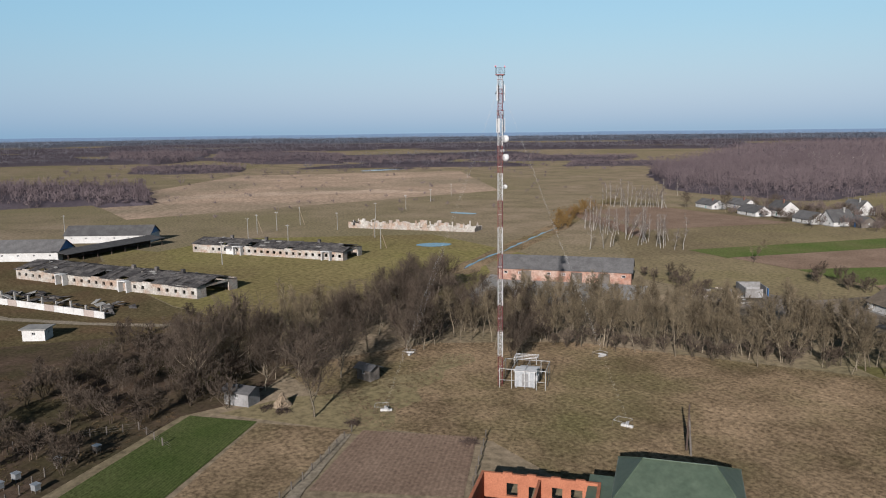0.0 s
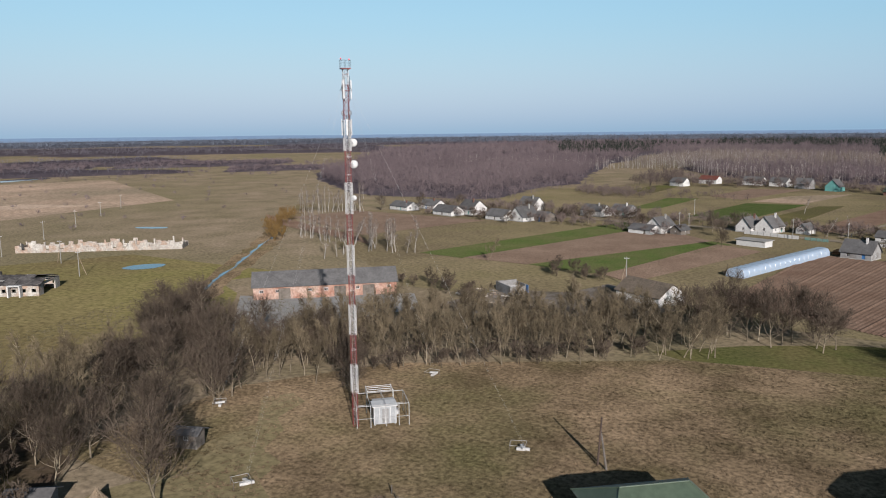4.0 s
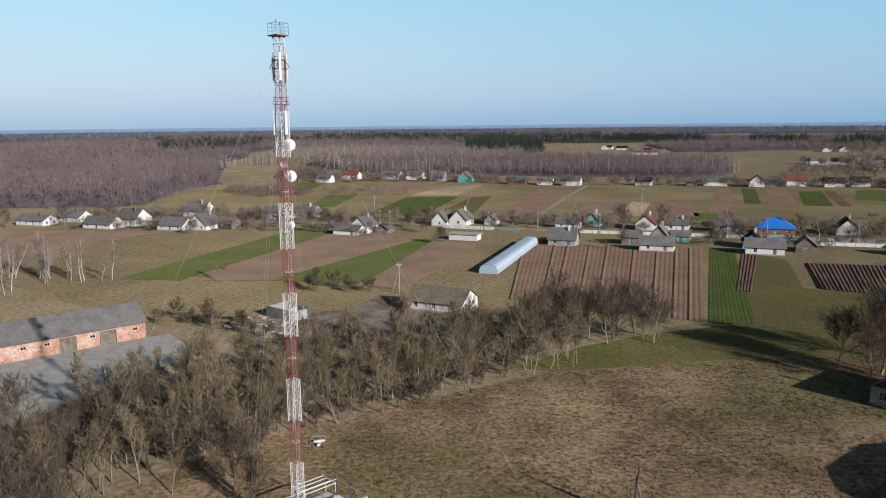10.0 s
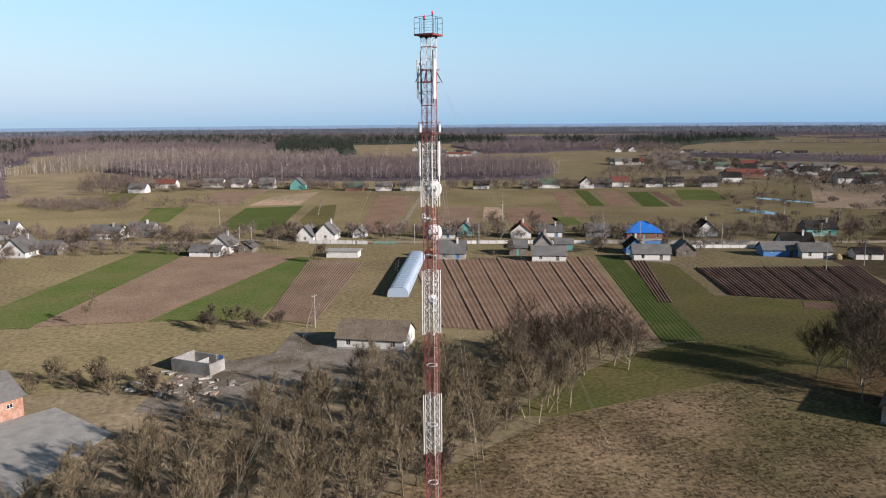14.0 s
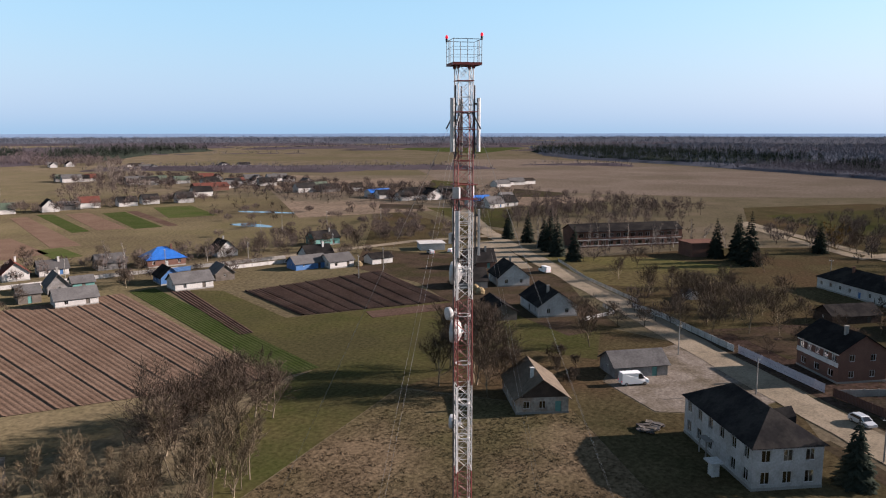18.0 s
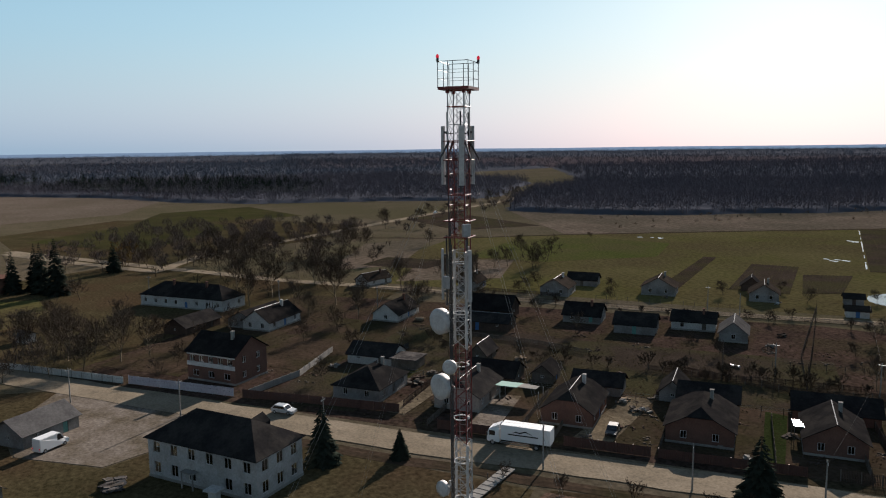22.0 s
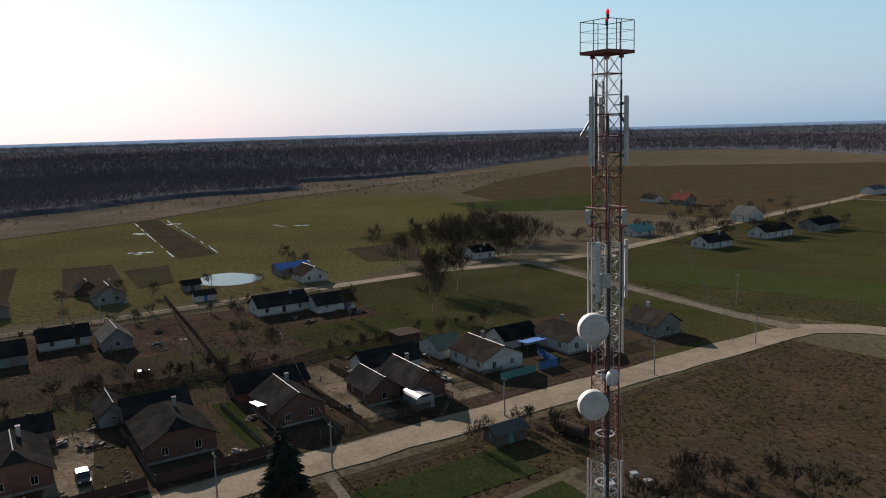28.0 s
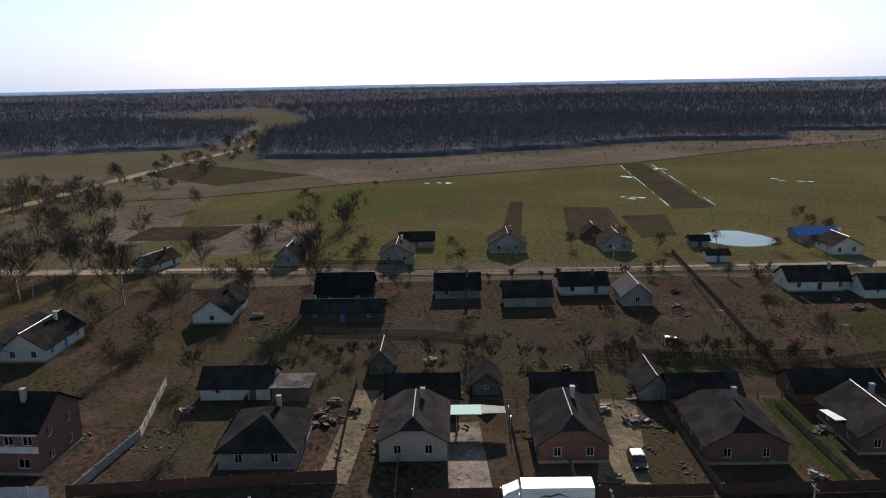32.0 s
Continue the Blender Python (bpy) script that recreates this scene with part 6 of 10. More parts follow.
    (375, 353, 150, 9, 10, 3.0, 6.1, "P", WP, DS, "small distant village house among bare trees", "house", 0, False),
    (366, 367, 150, 12, 10, 3.0, 5.8, "P", WP, DS, "small distant village house among bare trees", "house", 0, False),
    (409, 346, 160, 13, 8, 3.0, 6.4, "P", GP, DS, "small distant village house among bare trees", "house", 0, False),
    (387, 329, 70, 13, 10, 3.0, 6.5, "P", GP, DS, "small distant village house among bare trees", "house", 0, False),
    (390, 346, 70, 14, 9, 3.0, 6.5, "P", WP, DS, "small distant village house among bare trees", "house", 0, False),
    (387, 286, 160, 10, 8, 3.0, 6.2, "P", WP, SL, "small distant village house among bare trees", "house", 0, False),
    (350, 274, 160, 11, 9, 3.0, 6.8, "P", WP, SL, "small distant village house among bare trees", "house", 0, False),
    (362, 273, 150, 14, 10, 3.0, 6.5, "P", WP, DS, "small distant village house among bare trees", "house", 0, False),
    (526, 354, 150, 14, 8, 3.0, 6.1, "P", WP, SL, "small distant village house among bare trees", "house", 0, False),
    (499, 353, 160, 14, 9, 3.0, 5.7, "P", WP, SL, "small distant village house among bare trees", "house", 0, False),
    (431, 569, 160, 14, 9, 3.0, 6.6, "P", WP, SL, "small distant village house among bare trees", "house", 0, False),
    (429, 566, 150, 13, 10, 3.0, 6.4, "P", WP, SL, "small distant village house among bare trees", "house", 0, False),
    (436, 567, 70, 15, 10, 3.0, 5.7, "P", WP, DS, "small distant village house among bare trees", "house", 0, False),
    (279, 989, 70, 13, 10, 3.0, 6.5, "P", GP, DS, "small distant village house among bare trees", "house", 0, False),
    (246, 978, 70, 13, 9, 3.0, 6.8, "P", GP, SL, "small distant village house among bare trees", "house", 0, False),
    (239, 1002, 150, 10, 9, 3.0, 6.4, "P", GP, SL, "small distant village house among bare trees", "house", 0, False),
    (260, 1000, 160, 10, 8, 3.0, 6.1, "P", GP, DS, "small distant village house among bare trees", "house", 0, False),
    (492, 1000, 160, 11, 8, 3.0, 5.6, "P", WP, SL, "small distant village house among bare trees", "house", 0, False),
    (506, 986, 70, 14, 10, 3.0, 6.6, "P", WP, DS, "small distant village house among bare trees", "house", 0, False),
    (478, 974, 70, 10, 8, 3.0, 6.2, "P", WP, DS, "small distant village house among bare trees", "house", 0, False),
    (232, 1136, 70, 14, 9, 3.0, 6.4, "P", WP, SL, "small distant village house among bare trees", "house", 0, False),
    (237, 1138, 150, 13, 8, 3.0, 6.1, "P", WP, BS, "small distant village house among bare trees", "house", 0, False),
    (256, 1132, 160, 12, 8, 3.0, 6.6, "P", WP, GREENRF, "small distant village house among bare trees", "house", 0, False),
    (251, 1109, 160, 15, 9, 3.0, 5.6, "P", WP, DS, "small distant village house among bare trees", "house", 0, False),
    (240, 935, 160, 30, 10, 3.4, 5.6, "P", WP, REDROOF, "long distant building with red roof", "house", 0, False),
]
for row in VILLAGE:
    hx, hy, ha, hl, hd, hw, hr, hs, hm, hf, hlab, hk, hc, hri = row
    far = math.hypot(hx, hy - 60) > 430
    house(hx, hy, ha, hl, hd, hw, hr, "G" if hs == "K" else hs, hm, hf, hlab, hk, "village houses" if hk == "house" else "", 0 if far else hc, hri,
          plinth=not far, open4=[[], [], [], []] if far else None, name={"house": "house", "barn": "barn", "shed": "shed", "garage": "outbuilding"}[hk])


# ---- buildings of their own kind ----
def row_of(n, length, w, z0, z1, kind="window", skip=(), off=0.0):
    return [((i + 0.5) / n * length - length / 2 - w / 2 + off, (i + 0.5) / n * length - length / 2 + w / 2 + off, z0, z1, kind) for i in range(n) if i not in skip]


# two-storey pale apartment block
blk_long = row_of(6, 19.6, 1.3, 0.8, 2.5, skip=(3,)) + row_of(6, 19.6, 1.3, 3.75, 5.4)
blk_end = row_of(3, 9.0, 1.3, 0.8, 2.5) + row_of(3, 9.0, 1.3, 3.75, 5.4)
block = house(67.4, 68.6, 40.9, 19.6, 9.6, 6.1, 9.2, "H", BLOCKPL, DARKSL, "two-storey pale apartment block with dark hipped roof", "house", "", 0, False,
              open4=[blk_long, blk_end, blk_long, blk_end], name="apartment_block")
bm = bmesh.new()
solid(bm, [(-1.3, 0, 0), (1.3, 0, 0), (1.3, 0, 1.3), (-1.3, 0, 1.3), (0, 0, 2.3), (-1.3, 2.6, 0.9), (1.3, 2.6, 0.9), (0, 2.6, 2.0)],
      [(0, 1, 2, 4, 3), (3, 4, 7, 5), (4, 2, 6, 7), (2, 1, 6), (0, 3, 5), (0, 5, 6, 1), (5, 7, 6)])
dm = part("dormer", bm, DARKSL, block)
dm.matrix_local = pose(-4.0, -3.6, 6.6)
bm = one(box, -1.2, 1.2, -1.1, 0, 2.3, 2.42)
cn = part("door_canopy", bm, CONCRETE, block)
cn.matrix_local = pose(1.6, 4.8, 0, 0, 0, 180)
for i in range(2):
    part("porch_post", one(box, -0.08, 0.08, -0.08, 0.08, 0, 2.3), CONCRETE, block).location = (0.6 + 2 * i, 5.8, 0)

# two-storey red brick house with a white glazed upper front
rh_w = row_of(5, 12, 1.3, 3.9, 5.2) + row_of(3, 12, 1.5, 0.9, 2.2)
rh_e = row_of(2, 8.4, 1.1, 1.0, 2.3) + row_of(2, 8.4, 1.1, 4.0, 5.3)
red = house(116.8, 62.8, 42.4, 12.2, 9.6, 6.0, 9.0, "P", BRICK, DARKSL, "two-storey red brick house with white glazed loggia", "house", "", 1, False, open4=[rh_e[:0] + row_of(3, 12, 1.1, 1.0, 2.3) + row_of(3, 12, 1.1, 4.0, 5.3), rh_e, rh_w, rh_e])
lg = part("loggia", one(box, -6.1, 6.1, 0.01, 0.12, 3.0, 3.85), WHITEST, red, "white board loggia front")
lg.matrix_local = pose(0, 4.8, 0)
lg2 = part("loggia", one(box, -6.1, 6.1, 0.01, 0.10, 5.25, 5.6), WHITEST, red, "white loggia fascia")
lg2.matrix_local = pose(0, 4.8, 0)

# school with long rows of white windows
sw = row_of(14, 44, 1.9, 0.9, 2.6) + row_of(14, 44, 1.9, 3.9, 5.5)
school = house(252.0, 156.8, 137.4, 46, 12, 6.4, 8.4, "P", BRICK, DARKSL, "two-storey brick school with rows of white windows", "school", "", 0, False, open4=[[], [], sw, []], name="school")
for z in (0.55, 2.85):
    b = part("sill_band", one(box, -22.8, 22.8, 0.01, 0.1, z, z + 0.3), PLASTER, school, "white painted band below windows")
    b.matrix_local = pose(0, 6.0, 0)

# old house with a blue door
old = house(71.2, 103.8, 39.3, 12.4, 8.6, 2.8, 5.9, "P", WORNPL, OLDROOF, "old pale house with flaking plaster and blue door", "house", "", 1, False, gable=DARKWD,
            open4=[row_of(4, 12.5, 0.9, 0.9, 2.1), row_of(3, 7.9, 0.9, 0.9, 2.1), row_of(4, 12.4, 0.9, 0.9, 2.1), row_of(3, 7.9, 1.1, 0.9, 2.2, skip=(2,)) + [(2.1, 3.1, 0, 2.1, "door")]])

# brick barn with a long grey roof
bn = row_of(9, 35, 1.0, 1.7, 2.4, skip=(2, 5, 7)) + [(-11.5, -8.6, 0, 2.7, "gate"), (2.0, 4.9, 0, 2.7, "gate"), (9.0, 12.0, 0, 2.7, "gate")]
barn = house(-72.3, 133.0, 41.5, 35, 10, 3.4, 6.2, "P", OLDBRICK, SLATE, "long weathered brick barn with grey sheet roof", "barn", "", 0, False, open4=[bn, row_of(2, 8, 0.8, 1.6, 2.3), bn, row_of(2, 8, 0.8, 1.6, 2.3)], name="long_barn")
for gx in (-10.05, 3.45, 10.5):
    g = part("gate", one(box, -1.42, 1.42, 0.1, 0.18, 0.03, 2.66), OLDWOOD, barn, "weathered board gate")
    g.matrix_local = pose(gx, -5, 0)
    for k in range(5):
        bd = part("board", one(box, -1.38 + 0.56 * k, -0.86 + 0.56 * k, 0.06, 0.098, 0.05, 2.62), OLDWOOD, g)

# dark-roofed white house by the cracked yard
house(1.5, 162.9, -26.4, 13.3, 8.6, 2.4, 5.0, "P", PLASTER, OLDROOF, "abandoned pale house with patched grey roof", "house", "", 0, False)


def ruin(name, x, y, ang, L, D, h, label, roof=True, wings=(), rag=0.0, nwin=22, seed=0, rise=1.6):
    """A long derelict cowshed: pierced walls, columns, a rotten roof with holes."""
    rng = random.Random(seed)
    t = thing(name, pose(x, y, 0, 0, 0, ang), label, "ruin")
    ends = [(-D * 0.28, D * 0.28, 0.0, h - 0.5, "hole")]
    for i, (ln, m) in enumerate(((L, pose(0, -D / 2, 0)), (D - 0.62, pose(L / 2, 0, 0, 0, 0, 90)), (L, pose(0, D / 2, 0, 0, 0, 180)), (D - 0.62, pose(-L / 2, 0, 0, 0, 0, 270)))):
        op = row_of(nwin, ln, 1.0, 1.0, 1.9, "hole", skip=[rng.randrange(nwin) for _ in range(2)]) if i % 2 == 0 else ends
        if rag:
            for k in range(int(ln / 1.6)):
                bm = bmesh.new()
                x0 = -ln / 2 + k * 1.6
                hh = h * rng.uniform(1 - rag, 1.0)
                low = rng.uniform(0.25, 0.5) * h
                if rng.random() < 0.35:
                    put_box(bm, x0, x0 + 1.6, 0, 0.38, 0, low, m)
                elif rng.random() < 0.5:
                    put_box(bm, x0, x0 + 0.55, 0, 0.38, 0, hh, m)
                    put_box(bm, x0 + 0.55, x0 + 1.6, 0, 0.38, 0, low, m)
                else:
                    put_box(bm, x0, x0 + 1.6, 0, 0.38, 0, hh * 0.8, m)
                part("wall_stub", bm, WORNPL, t)
        else:
            bm = bmesh.new()
            wall_cells(bm, ln, h, [o[:4] for o in op], 0.38, m)
            part("wall", bm, WORNPL, t)
            for k in range(nwin if i % 2 == 0 else 0):
                if rng.random() < 0.5:
                    bm = bmesh.new()
                    px = (k + 0.5) / nwin * ln - ln / 2
                    put_box(bm, px - 0.65, px + 0.65, -0.05, -0.005, 0.85, 0.99, m)
                    part("sill", bm, CONCRETE, t)
    if roof:
        nseg = int(L / 3)
        for s in (1, -1):
            for k in range(nseg):
                x0, x1 = -L / 2 - 0.4 + (L + 0.8) * k / nseg, -L / 2 - 0.4 + (L + 0.8) * (k + 1) / nseg
                for j in range(3):
                    if rng.random() < 0.10:
                        continue
                    f0, f1 = j / 3, (j + 1) / 3
                    y0, y1 = s * (D / 2 + 0.5) * (1 - f0), s * (D / 2 + 0.5) * (1 - f1)
                    sag = rng.uniform(-0.18, 0.05)
                    z0, z1 = h + rise * f0 + sag, h + rise * f1 + sag + rng.uniform(-0.06, 0.06)
                    bm = bmesh.new()
                    slab(bm, [(x0 + 0.02, y0, z0), (x1 - 0.02, y0, z0 + rng.uniform(-0.1, 0.1)), (x1 - 0.02, y1, z1), (x0 + 0.02, y1, z1)], 0.1)
                    part("roof_slab", bm, BITUMEN, t)
        for k in range(int(L / 5)):
            xx = -L / 2 + 2.5 + 5 * k
            bm = bmesh.new()
            box(bm, xx - 0.15, xx + 0.15, -0.15, 0.15, 0, h + rise - 0.25)
            part("column", bm, CONCRETE, t)
        for k in range(3):
            bm = one(box, -0.45, 0.45, -0.45, 0.45, h + rise - 0.3, h + rise + 0.9)
            part("roof_vent", bm, BITUMEN, t).location = (rng.uniform(-L / 2.4, L / 2.4), 0, 0)
        for k in range(26):
            px, py = rng.uniform(-L / 2, L / 2), rng.uniform(-D / 2.2, D / 2.2)
            zr = h + rise * (1 - abs(py) / (D / 2 + 0.5)) + 0.02
            bm = one(box, -rng.uniform(0.4, 1.2), rng.uniform(0.4, 1.2), -0.4, 0.4, 0.02, 0.07)
            p = part("loose_sheet", bm, rng.choice((CONCRETE, SLATE, BITUMEN)), t)
            p.matrix_local = pose(px, py, zr, -math.degrees(math.atan2(rise, D / 2)) * (1 if py > 0 else -1), 0, rng.uniform(-25, 25))
    for wx in wings:
        bm = bmesh.new()
        m = pose(wx, -D / 2 - 1.6, 0)
        put_box(bm, -1.6, -1.3, 0, 1.55, 0, h - 0.2, m)
        put_box(bm, 1.3, 1.6, 0, 1.55, 0, h - 0.2, m)
        put_box(bm, -1.6, 1.6, -0.2, 1.8, h - 0.198, h, m)
        part("porch", bm, PLASTER, t)
    return t


ruin("derelict_cowshed", -137.0, 31.0, 31.5, 68, 14.5, 3.0, "derelict long cowshed with collapsed dark roof", True, (-14, 10), nwin=24, seed=1)
ruin("derelict_cowshed", -162.0, 83.5, 35.3, 59, 12.5, 3.0, "derelict cowshed with patched dark roof", True, (-10, 24), nwin=24, seed=2)
ruin("roofless_ruin", -191.0, 154.0, 37.6, 56, 10, 4.0, "roofless pale ruin of a cowshed", False, (), 0.45, seed=3)
# low ruined wing beside the first cowshed
wing = thing("ruined_wing", pose(-118.0, 14.0, 0, 0, 0, 31.5), "low white boundary wall with heaps of dark roof rubble", "ruin")
for k in range(14):
    part("wall_panel", one(box, -24 + 3.3 * k, -24 + 3.3 * k + 3.24, -6.2, -6.0, 0, 1.5), PLASTER if k % 4 else CREAM, wing)
for k in range(60):
    bm = one(box, -random.uniform(0.6, 2.0), random.uniform(0.6, 2.0), -random.uniform(0.4, 1.0), random.uniform(0.4, 1.0), 0, 0.12)
    p = part("rubble_slab", bm, random.choice((BITUMEN, BITUMEN, CONCRETE)), wing)
    p.matrix_local = pose(random.uniform(-24, 20), random.uniform(-4, 5), random.uniform(0.1, 0.9), random.uniform(-18, 18), random.uniform(-18, 18), random.uniform(0, 180))
for k in range(9):
    part("column", one(box, -0.18, 0.18, -0.18, 0.18, 0, random.uniform(1.6, 2.8)), CONCRETE, wing).location = (-22 + 5 * k, -3.5, 0)

house(-228.0, 43.0, 58.0, 32, 10, 3.2, 6.2, "P", PLASTER, SLATE, "white cattle shed with grey roof", "barn", "", 0, False, gable=BLUEP, name="long_barn")
house(-203.0, 8.0, 58.0, 36, 11, 3.2, 6.4, "P", PLASTER, SLATE, "white cattle shed with blue-grey gable", "barn", "", 0, False, gable=BLUEP, name="long_barn")
shed = thing("open_shed", pose(-198.0, 38.0, 0, 0, 0, 123.0), "open dark shed on posts with a sheet roof", "shed")
for i in range(8):
    for yy in (-3, 3):
        part("post", one(box, -0.12, 0.12, -0.12, 0.12, 0, 2.6 + (0.6 if yy > 0 else 0)), DARKWD, shed).location = (-20 + i * 5.7, yy, 0)
part("back_wall", one(box, -20, 20, 3.14, 3.26, 0.02, 3.0), DARKWD, shed)
bm = bmesh.new()
slab(bm, [(-21, -3.8, 2.62), (21, -3.8, 2.62), (21, 3.8, 3.3), (-21, 3.8, 3.3)], 0.1)
part("roof", bm, SLATE, shed)
house(-85.5, 6.5, 60.0, 4.4, 3.4, 2.3, 2.4, "F", PLASTER, CONCRETE, "white flat-roofed hut", "shed", "", 0, False, name="shed")
house(-170.0, 72.0, 35.0, 4, 4, 2.4, 3.6, "P", PLASTER, SLATE, "tiny white gabled hut", "shed", "", 0, False, name="shed")

# white concrete ruin and its rubble
wr = thing("concrete_ruin", pose(-31.0, 156.5, 0, 0, 0, -38.0), "roofless white concrete box among rubble", "ruin")
for nm, a in (("wall", (-4.2, 4.2, -3.0, -2.75, 0, 2.3)), ("wall", (-4.2, -3.95, -2.745, 2.745, 0, 2.3)), ("wall", (-4.2, 1.0, 2.75, 3.0, 0, 1.9)), ("wall", (3.95, 4.2, -2.745, 1.0, 0, 2.1)), ("partition", (0.2, 0.4, -2.74, 1.4, 0, 1.8)), ("door_leaf", (1.4, 2.4, 2.8, 2.9, 0, 1.9))):
    part(nm, one(box, *a), BLUEP if nm == "door_leaf" else GREYPL, wr)
for k in range(70):
    bm = one(box, -random.uniform(0.15, 1.0), random.uniform(0.15, 1.0), -random.uniform(0.15, 0.6), random.uniform(0.15, 0.6), 0, random.uniform(0.1, 0.3))
    p = part("rubble", bm, random.choice((CONCRETE, WORNPL, PAVED, OLDWOOD)), wr)
    p.matrix_local = pose(random.uniform(-7, 12), random.uniform(-14, -3.5), 0.02, random.uniform(-6, 6), random.uniform(-6, 6), random.uniform(0, 180))

# film greenhouse tunnel
gh = thing("greenhouse", pose(22.0, 227.2, 0, 0, 0, 72.0), "long plastic film tunnel greenhouse with steep sides", "greenhouse")


def arch(k, w=2.6, h=2.5, n=14):
    """A point of the tunnel's section: steep sides under a flattened vault."""
    c, d = math.cos(math.pi * k / n), math.sin(math.pi * k / n)
    return math.copysign(abs(c) ** 0.55, c) * w, max(d, 0.0) ** 0.7 * h


def tunnel(bm, x0, x1, n=14):
    rows = [[bm.verts.new((x, *arch(i))) for i in range(n + 1)] for x in (x0, x1)]
    for i in range(n):
        bm.faces.new((rows[0][i], rows[0][i + 1], rows[1][i + 1], rows[1][i]))


for k in range(18):
    part("film_bay", one(tunnel, -27 + 3 * k, -24.02 + 3 * k), FILM, gh)
    bm = bmesh.new()
    for i in range(14):
        rod(bm, (-27 + 3 * k, *arch(i, 2.63, 2.53)), (-27 + 3 * k, *arch(i + 1, 2.63, 2.53)), 0.035, n=4)
    part("hoop", bm, METAL, gh)
for xx in (-27.03, 27.0):
    bm = bmesh.new()
    c = bm.verts.new((xx, 0, 0))
    ring_v = [bm.verts.new((xx, *arch(i, 2.57, 2.47))) for i in range(15)]
    for a, b in zip(ring_v, ring_v[1:]):
        bm.faces.new((c, a, b))
    part("end_film", bm, FILM, gh)

# unfinished brick shell and the green-roofed building beside it
shell = thing("brick_shell", pose(25.6, 43.2, 0, 0, 0, 43.0), "unfinished roofless orange brick building", "ruin")
far_holes = [(-3.6, -2.4, 0.9, 2.4, "h"), (-1.2, 0.1, 0.0, 2.2, "h"), (1.3, 2.4, 1.1, 2.4, "h"), (3.3, 4.5, 1.1, 2.4, "h")]
for nm, ln, m, ho in (("wall", 12.8, pose(0, 4.0, 0, 0, 0, 180), [(-b, -a, c, d, e) for a, b, c, d, e in far_holes]), ("wall", 7.3, pose(-6.4, 0, 0, 0, 0, 270), []), ("wall", 7.3, pose(6.4, 0, 0, 0, 0, 90), [(-1, 1, 0, 2.2, "h")]),
                      ("wall", 12.8, pose(0, -4.0, 0), [(-4, -2.8, 1, 2.4, "h"), (-0.6, 0.6, 0, 2.2, "h"), (2.8, 4, 1, 2.4, "h")])):
    bm = bmesh.new()
    wall_cells(bm, ln, 3.4, [h[:4] for h in ho], 0.34, m)
    part(nm, bm, ORANGEBR, shell)
for k in range(4):
    part("lintel_block", one(box, -0.5, 0.5, -0.16, 0.16, 3.402, 3.56), ORANGEBR, shell).location = (-3.5 + 2.6 * k, 3.8, 0)
part("partition", one(box, -0.15, 0.15, -3.6, 3.6, 0, 3.2), ORANGEBR, shell)
green = house(32.5, 56.6, 41.0, 12.0, 10.2, 3.3, 3.3, "F", PLASTER, CONCRETE, "white building with green profiled metal hip roof", "house", "", 0, False, plinth=True)
gx, gy, gi, gz0, gz1 = 6.5, 5.6, 2.9, 3.44, 6.0
for nm, q in (("roof_slope", [(-gx, -gy, gz0), (gx, -gy, gz0), (gx - gi, 0, gz1), (-gx + gi, 0, gz1)]), ("roof_slope", [(gx, gy, gz0), (-gx, gy, gz0), (-gx + gi, 0, gz1), (gx - gi, 0, gz1)])):
    bm = bmesh.new()
    slab(bm, q, 0.06)
    part(nm, bm, GREENRF, green)
for sg in (1, -1):
    bm = bmesh.new()
    solid(bm, [(sg * gx, -gy, gz0), (sg * gx, gy, gz0), (sg * (gx - gi), 0, gz1), (sg * gx, -gy, gz0 - 0.06), (sg * gx, gy, gz0 - 0.06), (sg * (gx - gi), 0, gz1 - 0.06)],
          [(0, 1, 2), (3, 5, 4), (0, 3, 4, 1), (1, 4, 5, 2), (2, 5, 3, 0)])
    bmesh.ops.recalc_face_normals(bm, faces=bm.faces)
    part("roof_hip", bm, GREENRF, green)
bm = bmesh.new()
slab(bm, [(-gx - 2.6, -gy + 0.4, 2.75), (-gx + 0.6, -gy + 0.4, 2.75), (-gx + 0.6, 0.6, 3.3), (-gx - 2.6, 0.6, 3.3)], 0.08)
part("annexe_roof", bm, GREENRF, green)
part("annexe_wall", one(box, -gx - 2.2, -6.02, -gy + 0.7, 0.3, 0, 2.68), PLASTER, green)
for p, q in (((-gx + gi, 0, gz1 + 0.02), (-gx, -gy, gz0)), ((-gx + gi, 0, gz1 + 0.02), (-gx, gy, gz0)), ((gx - gi, 0, gz1 + 0.02), (gx, gy, gz0)), ((gx - gi, 0, gz1 + 0.02), (gx, -gy, gz0)), ((-gx + gi, 0, gz1 + 0.02), (gx - gi, 0, gz1 + 0.02))):
    part("hip_cap", one(rod, p, q, 0.08, None, 6), GREENRF, green, "pale green ridge capping")

# teal front on a gable in the north village and little wooden huts near the start
for x, y, a, l, d, h in ((-26.6, 29.2, 35, 4.4, 2.8, 2.3), (-26, 50, 20, 3.0, 2.2, 2.2)):
    house(x, y, a, l, d, h, h + 0.5, "P", GREYPL if l > 4 else OLDWOOD, SLATE, "small weathered board hut under bare trees", "shed", "", 0, False, name="hut")


# ---- the radio mast ----
MX, MY, MA = -11.3, 66.0, 47.0
HALF = 0.34
DISH_A, DISH_B = 110.0, 150.0   # compass of the dishes, degrees from +x
